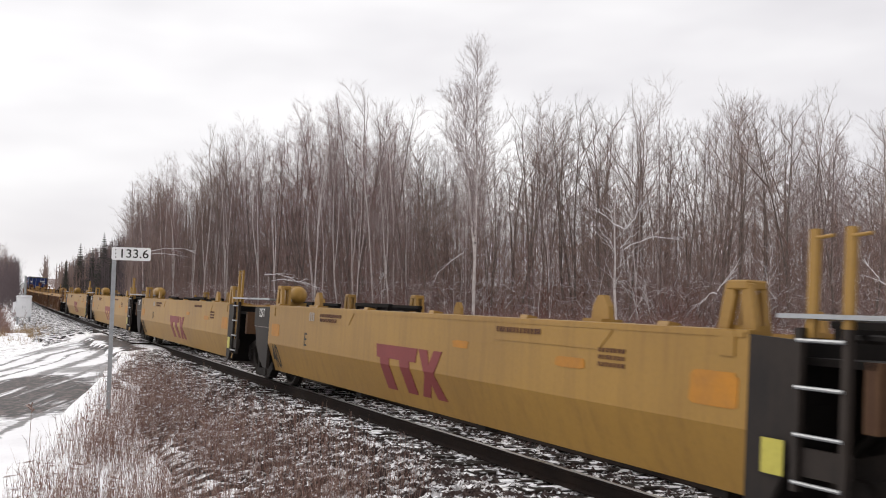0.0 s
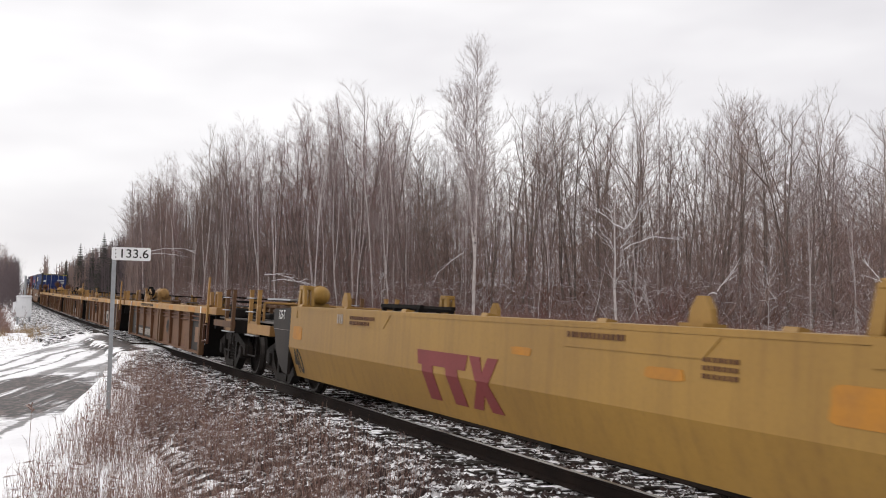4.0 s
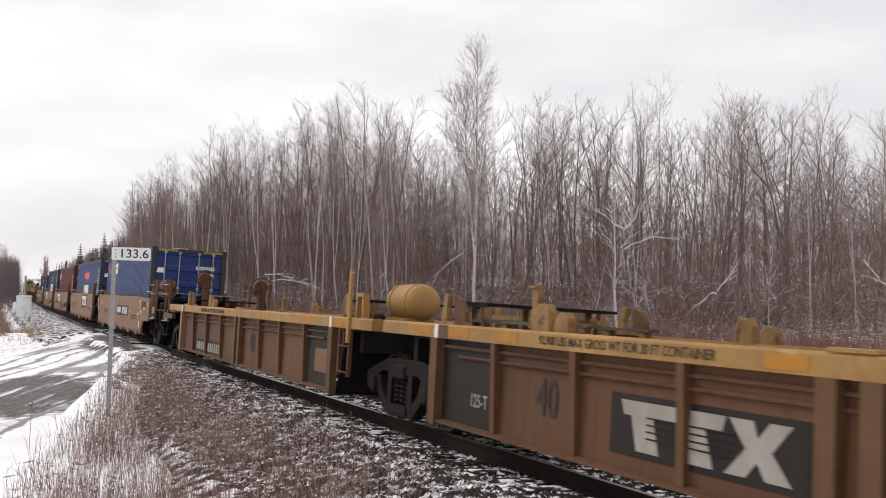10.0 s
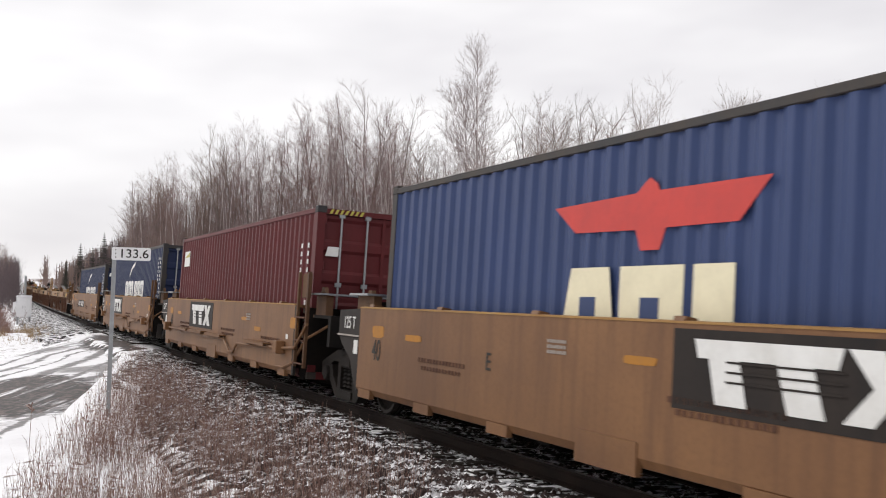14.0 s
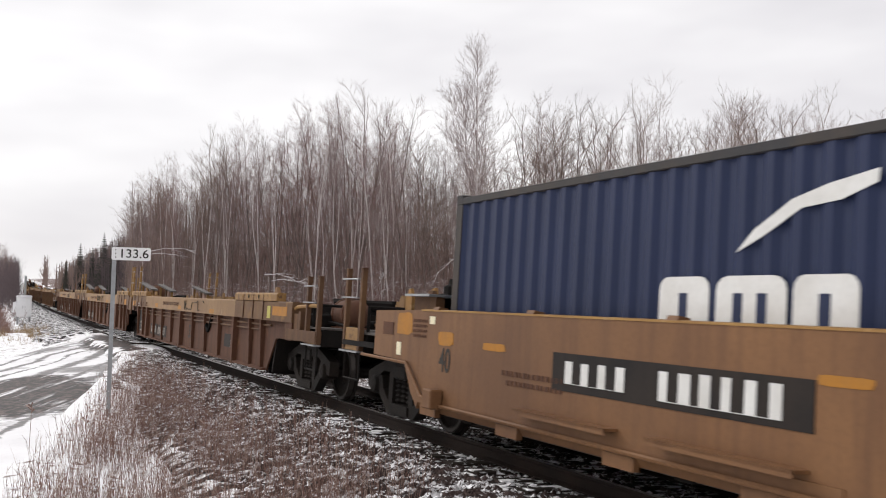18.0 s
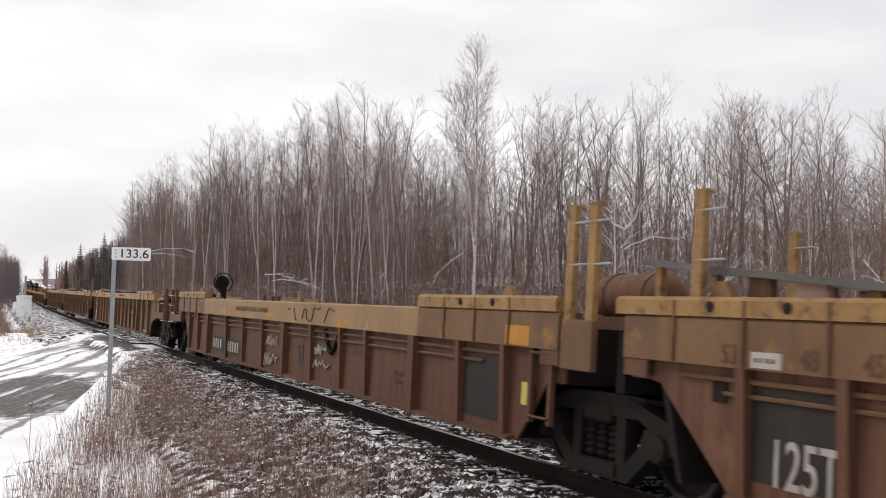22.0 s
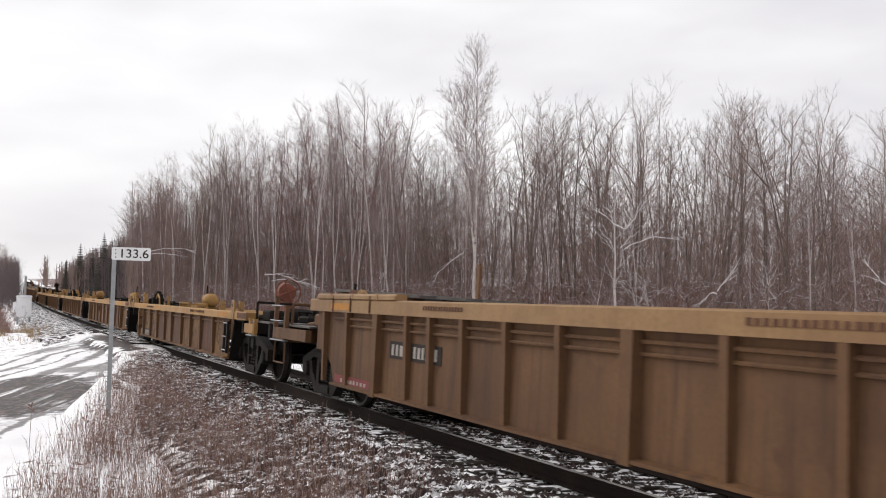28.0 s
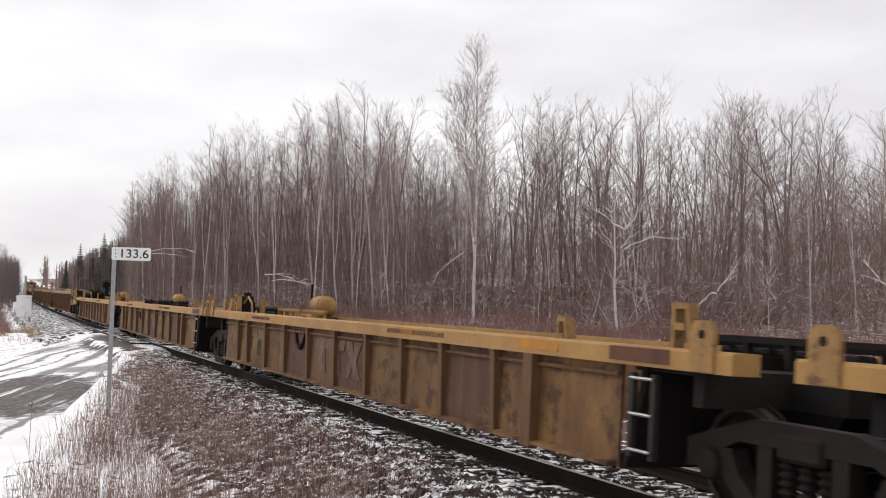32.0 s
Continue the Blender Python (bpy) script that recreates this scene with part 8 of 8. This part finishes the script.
    # snow-covered boughs and dead limbs that reach out of the edge of the wood: from and to, as degrees round and tangent of elevation, distance, arch, sub-branches
    for az0, e0, az1, e1, dist, arch, forks in ((8.5, 0.0365, 11.0, 0.0385, 76, 0.35, 3), (8.5, 0.0355, 10.6, 0.034, 76, 0.12, 2), (14.8, 0.018, 17.2, 0.006, 62, 0.30, 6), (15.2, 0.012, 18.4, 0.000, 62, 0.35, 7), (25.9, 0.041, 24.3, 0.017, 56, 0.15, 4), (39.9, 0.004, 38.9, -0.011, 45, 0.2, 3), (39.9, 0.006, 40.9, 0.027, 45, 0.05, 4), (48.5, 0.012, 47.3, 0.038, 42, -0.1, 3), (34.9, 0.066, 33.4, 0.086, 49, -0.1, 3), (35.0, 0.066, 36.2, 0.095, 49, 0.0, 3), (34.9, 0.046, 37.8, 0.056, 49, 0.3, 4), (34.7, 0.047, 35.8, 0.064, 49, 0.1, 2)):
        ax, ay = at(az0, dist)
        bx, by = at(az1, dist)
        sh = Shafts()
        r2 = random.Random(int(az0 * 10 + e0 * 1e4))
        a0, b0 = Vector((0, 0, 0)), Vector((bx - ax, by - ay, (e1 - e0) * dist))
        line = []
        for j in range(11):
            t = j / 10
            q = a0.lerp(b0, t) + Vector((0, 0, arch * 4 * t * (1 - t)))
            line.append(q + Vector((r2.uniform(-0.04, 0.04), r2.uniform(-0.04, 0.04), r2.uniform(-0.05, 0.05))) * min(1, j))
        sh.tube(line, [0.020 * (1 - j / 10) + 0.009 for j in range(11)], 4)
        for k in range(forks):
            j = r2.randint(2, 9)
            d = (line[j] - line[j - 1]).normalized()
            tip = line[j] + wander(r2, d, 0.6) * r2.uniform(0.4, 1.1)
            sh.add(line[j], tip, 0.011, 0.006)
            sh.twig(line[j].lerp(tip, 0.5), line[j].lerp(tip, 0.5) + wander(r2, d, 0.8) * 0.5, 0.008)
        ob = tagged(new("snowy_bough", sh.mesh("snowy_bough", M["snowtwig"])), "thin birch bough bent over under snow", "bough", "snowy boughs")
        ob.matrix_basis = pose(ax, ay, EYE[2] + e0 * dist)
    # fine brushwood that fills the wood between the trunks
    brush = {"thicket": Shafts(), "twig": Shafts(), "twig2": Shafts(), "frost": Shafts(), "shrub": Shafts(), "greytwig": Shafts()}
    for i in range(56000):
        az = 7.4 + 43.4 * rnd.random()
        deep = -2.5 + 29 * rnd.random() ** 1.3
        x, y = at(az, edge_distance(az) + deep)
        h = 7.5 * rnd.random() ** 1.25
        m = rnd.choice(("thicket", "twig", "greytwig", "shrub", "twig")) if h < 5.2 else rnd.choice(("twig", "greytwig", "frost"))
        p = Vector((x, y, h + land(x, y, False)))
        d = Vector((rnd.gauss(0, 0.6), rnd.gauss(0, 0.6), rnd.uniform(0.15, 1.0))).normalized()
        brush[m].twig(p, p + d * rnd.uniform(0.5, 1.6), rnd.uniform(0.006, 0.012))
    # the dim depth of the wood, which closes off the light between the stems
    for i in range(17000):
        az = 7.4 + 43.4 * rnd.random()
        x, y = at(az, edge_distance(az) + 26 + 34 * rnd.random())
        top = 7.0 if not 22.8 < az < 26.2 else 5.2
        p = Vector((x, y, land(x, y, False) + top * rnd.random() ** 1.15))
        d = Vector((rnd.gauss(0, 0.25), rnd.gauss(0, 0.25), 1.0)).normalized()
        brush[("twig", "thicket", "greytwig")[i % 3]].twig(p, p + d * rnd.uniform(0.8, 2.4), rnd.uniform(0.018, 0.04))
    for i in range(40000):
        y = 16 + 84 * rnd.random() ** 1.3
        x = lateral(y) + 7.5 + 17 * rnd.random()
        if math.degrees(math.atan2(x, y)) > 50 or noise.noise((x * 0.25, y * 0.25, 9.0)) < -0.12:
            continue
        p = Vector((x, y, land(x, y) - 0.05))
        d = Vector((rnd.gauss(0, 0.5), rnd.gauss(0, 0.5), 0.9)).normalized()
        brush["shrub" if rnd.random() < 0.85 else "twig2"].twig(p, p + d * rnd.uniform(0.4, 1.35), rnd.uniform(0.006, 0.011))
    for i in range(4500):
        y = rnd.uniform(56, 120)
        x = y * math.tan(radians(rnd.uniform(0.4, 2.3)))
        if x > lateral(y) - 4.6 or abs(y - 71) < 3 and abs(x - 2.95) < 1.6:
            continue
        p = Vector((x, y, land(x, y) - 0.05))
        d = Vector((rnd.gauss(0, 0.3), rnd.gauss(0, 0.3), 0.8)).normalized()
        brush[rnd.choice(("twig", "shrub", "shrub"))].twig(p, p + d * rnd.uniform(0.3, 1.1), 0.010)
    brush["haze"] = Shafts()
    for i in range(9000):
        y = rnd.uniform(95, 230)
        x = y * math.tan(radians(rnd.uniform(0.9, 2.1)))
        if x > lateral(y) - 2.4:
            continue
        p = Vector((x, y, rise(y) + rnd.uniform(-0.3, 1.0) + 0.028 * y * rnd.random() ** 1.3))
        d = Vector((rnd.gauss(0, 0.4), rnd.gauss(0, 0.4), 0.8)).normalized()
        brush["haze"].twig(p, p + d * rnd.uniform(0.6, 1.6), 0.016)
    brush["snowtwig"] = Shafts()
    for i in range(5200):
        x, y, deep = edge_spot(-7.0, 8.0, 1.0)
        p = Vector((x, y, land(x, y) + 2.6 * rnd.random() ** 1.8))
        d = Vector((rnd.gauss(0, 0.7), rnd.gauss(0, 0.7), rnd.uniform(-0.2, 0.7))).normalized()
        brush["snowtwig"].twig(p, p + d * rnd.uniform(0.2, 0.8), rnd.uniform(0.005, 0.010))
    for m, sh in brush.items():
        tagged(new("brushwood", sh.mesh("brushwood", M[m])), "fine leafless brushwood between the trees", "brushwood", "", "stuff")


build_trees()


# ---- loose cover: dry weeds, ballast stones, far woods ----
def build_weeds():
    rnd = random.Random(9)
    sh, caps = Shafts(), Shafts()
    n = 0
    while n < 11500:
        y = 9.0 + 24 * rnd.random() ** 1.25
        x = rnd.uniform(0.2, 4.6)
        across, along = road_offset(x, y)
        u = x - lateral(y)
        dense = noise.noise((x * 0.9, y * 0.9, 2.0)) * 0.75 + 0.60
        if across < road_edge(along) + 0.1 or u > -1.95 - 0.45 * noise.noise((y * 0.6, 0, 0)) or rnd.random() > dense or (u > -2.6 and rnd.random() < 0.55):
            continue
        if across < road_edge(along) + 0.5 and rnd.random() < 0.5:
            continue
        h = (0.12 + 0.42 * rnd.random() ** 1.6) * (0.75 + 0.5 * dense)
        bed = rise(y) - u * C + (-0.62 + 0.216 * (u + 3.6) if u > -3.6 else -9.0)
        p = Vector((x, y, max(land(x, y), bed) - 0.03))
        d = Vector((rnd.gauss(0, 0.14), rnd.gauss(0, 0.14), 1)).normalized()
        r = rnd.uniform(0.0016, 0.0036)
        m = p + d * h * 0.55
        d2 = wander(rnd, d, 0.22, 0.0)
        e = m + d2 * h * 0.45
        sh.twig(p, m.lerp(e, 0.3), r * 1.3)
        sh.twig(m, e, r)
        if rnd.random() < 0.40:
            for k in range(rnd.randint(1, 3)):
                f = m.lerp(e, rnd.random())
                sh.twig(f, f + wander(rnd, d2, 0.7, 0.1) * h * rnd.uniform(0.10, 0.25), r * 1.2)
        if rnd.random() < 0.10:
            c = p.lerp(e, rnd.uniform(0.3, 1.0))
            q = Vector((rnd.gauss(0, 0.03), rnd.gauss(0, 0.03), rnd.gauss(0, 0.01)))
            caps.add(c - q * 0.4, c + q * 0.4, 0.004, rnd.uniform(0.005, 0.012))
        n += 1
    # straw-coloured tufts across the road, by the cabinet
    st = Shafts()
    for i in range(2600):
        x, y = 2.5 + rnd.gauss(0, 1.1), 57.0 + rnd.gauss(0, 4.0)
        across, along = road_offset(x, y)
        if -ROAD_HALF - 0.2 < across or x > lateral(y) - 2.7 or noise.noise((x * 0.8, y * 0.3, 5)) < -0.1:
            continue
        p = Vector((x, y, land(x, y) - 0.03))
        d = Vector((rnd.gauss(0, 0.3), rnd.gauss(0, 0.3), 1)).normalized()
        st.twig(p, p + d * rnd.uniform(0.15, 0.5), rnd.uniform(0.006, 0.012))
    tagged(new("straw_grass", st.mesh("straw_grass", M["straw"])), "straw-coloured dry grass tufts in the snow", "grass", "", "stuff")
    me = sh.mesh("dry_weeds", M["weed"])
    tagged(new("dry_weeds", me), "dense stand of dry brown weeds and grass stalks", "weeds", "", "stuff")
    tagged(new("snow_clumps", caps.mesh("snow_clumps", M["snow"])), "small white clumps of snow caught on dry weeds", "snow", "", "stuff")
    # a few tall single stalks with seed heads
    for x, y, h in ((0.72, 14.6, 0.62), (1.35, 14.0, 0.5), (2.6, 12.6, 0.8), (3.1, 12.0, 0.75)):
        s2 = Shafts()
        p = Vector((0, 0, -0.03))
        s2.add(p, Vector((0.02, 0, h)), 0.005, 0.003)
        for k in range(6):
            a = k * 1.05
            s2.add(Vector((0.015, 0, h * (0.8 + 0.03 * k))), Vector((0.05 * math.cos(a), 0.05 * math.sin(a), h * (0.88 + 0.03 * k))), 0.003, 0.012)
        ob = tagged(new("seed_stalk", s2.mesh("seed_stalk", M["weed"])), "tall dry brown weed stalk with a seed head", "weed", "single stalks")
        ob.matrix_basis = pose(x, y, land(x, y))


def build_stones():
    rng = np.random.default_rng(3)
    n = 26000
    y = 6.5 + 40 * rng.random(n) ** 1.5
    u = -1.45 - 2.0 * rng.random(n) ** 1.15
    keep = ~((y > 34.5) & (y < 48))
    y, u = y[keep], u[keep]
    inner = rng.random(6500)
    y2 = 6.5 + 28 * inner ** 1.4
    u2 = rng.uniform(-1.6, 1.3, 6500)
    y, u = np.concatenate([y, y2]), np.concatenate([u, u2])
    prof_u = np.array([-3.6, -3.0, -2.4, -1.75, -0.9, 0.9, 1.75])
    prof_z = np.array([-0.62, -0.50, -0.36, -0.215, -0.195, -0.195, -0.22])
    zl = np.interp(u, prof_u, prof_z) + 0.004
    base = np.array([(1, 0, 0), (-1, 0, 0), (0, 1, 0), (0, -1, 0), (0, 0, 1), (0, 0, -1)], float)
    tri = np.array([(0, 2, 4), (2, 1, 4), (1, 3, 4), (3, 0, 4), (2, 0, 5), (1, 2, 5), (3, 1, 5), (0, 3, 5)])
    m = len(y)
    size = rng.uniform(0.016, 0.046, m)
    ang = rng.uniform(0, 6.28, m)
    v = base[None] * (0.65 + 0.6 * rng.random((m, 6, 1))) + rng.normal(0, 0.22, (m, 6, 3))
    v = v * size[:, None, None] * np.array([1.15, 1.15, 0.85])
    c, s = np.cos(ang)[:, None], np.sin(ang)[:, None]
    vx, vy = v[:, :, 0] * c - v[:, :, 1] * s, v[:, :, 0] * s + v[:, :, 1] * c
    cx = np.array([lateral(float(q)) for q in y])
    rz = np.array([rise(float(q)) for q in y])
    X = vx + (cx + u + zl * C)[:, None]
    Y = vy + y[:, None]
    Z = v[:, :, 2] + (rz + zl - u * C)[:, None]
    verts = np.stack([X, Y, Z], -1).reshape(-1, 3)
    faces = (tri[None] + 6 * np.arange(m)[:, None, None]).reshape(-1, 3)
    me = bpy.data.meshes.new("ballast_stones")
    me.from_pydata(verts.tolist(), [], faces.tolist())
    me.materials.append(M["stone"])
    tagged(new("ballast_stones", me), "loose dark crushed stones dusted with snow along the track", "stones", "", "stuff")


def build_far_woods():
    rnd = random.Random(21)
    sh = Shafts()
    for i in range(1250):
        if i < 750:
            az = rnd.uniform(7.5, 50)
            dist = rnd.uniform(98, 170) if az < 22 else rnd.uniform(78, 140)
            h = dist * rnd.uniform(0.075, 0.125)
        else:
            az = rnd.uniform(0.0, 8.2)
            dist = rnd.uniform(330, 620)
            h = dist * rnd.uniform(0.015, 0.028)
            if az > 3.5:
                az = 3.5 + (az - 3.5) * 1.05
                dist = rnd.uniform(190, 360)
                h = dist * (0.018 + 0.034 * (az - 3.5) / 4.5) * rnd.uniform(0.7, 1.0) + 1.5
            if 1.9 < az < 2.75:
                h = dist * 0.004 + 2
        x, y = dist * math.sin(radians(az)), dist * math.cos(radians(az))
        if az > 24 and i < 750 and rnd.random() < 0.6:
            continue
        if abs(x - lateral(y)) < 7 and i >= 750:
            continue
        z = land(x, y, False)
        k = dist / 80
        p = Vector((x, y, z))
        sh.add(p, p + Vector((rnd.uniform(-0.4, 0.4), 0, h)), 0.06 * k, 0.015 * k)
        for j in range(12):
            t = rnd.uniform(0.1, 0.95)
            a = rnd.uniform(0, 6.28)
            f = p + Vector((0, 0, h * t))
            reach = h * 0.22 * (1.1 - t)
            g = f + Vector((math.cos(a) * reach, math.sin(a) * reach, reach * 1.3))
            sh.twig(f, g, 0.018 * k)
            for z in range(3):
                e = f.lerp(g, rnd.random())
                sh.twig(e, e + Vector((rnd.uniform(-1, 1), rnd.uniform(-1, 1), 1.2)) * reach * 0.6, 0.012 * k)
    # close-set wood along the far side of the line
    ln = Shafts()
    rise_of = [(3.3, 0.016), (5.0, 0.034), (6.3, 0.046), (7.6, 0.062), (9.6, 0.115)]
    made = 0
    while made < 430:
        az = rnd.uniform(3.3, 9.6)
        dist = rnd.uniform(115, 320)
        x, y = dist * math.sin(radians(az)), dist * math.cos(radians(az))
        if x < lateral(y) + 9:
            continue
        made += 1
        for (a, e), (b, f) in zip(rise_of, rise_of[1:]):
            if a <= az <= b:
                el = e + (f - e) * (az - a) / (b - a)
        z = land(x, y, False)
        h = max(3.0, (dist * el * rnd.uniform(0.7, 1.0) + EYE[2]) - z)
        h = min(h, 16.0)
        k = dist / 150
        p = Vector((x, y, z))
        top = p + Vector((rnd.uniform(-0.5, 0.5), rnd.uniform(-0.5, 0.5), h))
        ln.twig(p, top, 0.09 * k)
        for j in range(34):
            t = rnd.uniform(0.05, 0.97)
            f0 = p.lerp(top, t)
            a = rnd.uniform(0, 6.28)
            reach = (0.35 + 0.12 * h * (1.05 - t)) * rnd.uniform(0.6, 1.2)
            g = f0 + Vector((math.cos(a) * reach, math.sin(a) * reach, reach * rnd.uniform(0.6, 1.4)))
            ln.twig(f0, g, 0.022 * k)
            for z2 in range(2):
                e0 = f0.lerp(g, rnd.random())
                ln.twig(e0, e0 + Vector((rnd.uniform(-1, 1), rnd.uniform(-1, 1), rnd.uniform(0.2, 1.2))) * reach * 0.6, 0.018 * k)
    tagged(new("far_woods", ln.mesh("far_woods", M["haze"])), "close-set dark leafless wood along the line", "woods", "", "stuff")
    me = sh.mesh("far_woods", M["twig"])
    tagged(new("far_woods", me), "distant grey-brown leafless woods", "woods", "", "stuff")


build_weeds()
build_stones()
build_far_woods()


def motions():
    """The train rolls at a steady speed along the line; its wheels turn."""
    times = [0.0, 4.0, 8.0, 12.0, 16.0, 20.0, 24.0, 28.0, 32.0]
    for ob, s, u, z in MOVING:
        walk(ob, [(t, track_pose(s - SPEED * (t - 12.0), u, z)) for t in times])
    # wheels of the bogies that pass the camera: one turn in about a quarter of a second
    radius = 0.457
    ticks = [i / FPS for i in range(int(32 * FPS) + 1)]
    for ob, s in BOGIES:
        if not -160 < s < 262:
            continue
        for axle in [c for c in ob.children if c.name.startswith("wheelset")]:
            y = axle.location.y
            walk(axle, [(t, pose(0, y, radius, math.degrees(SPEED * t / radius), 0, 0)) for t in ticks])


motions()
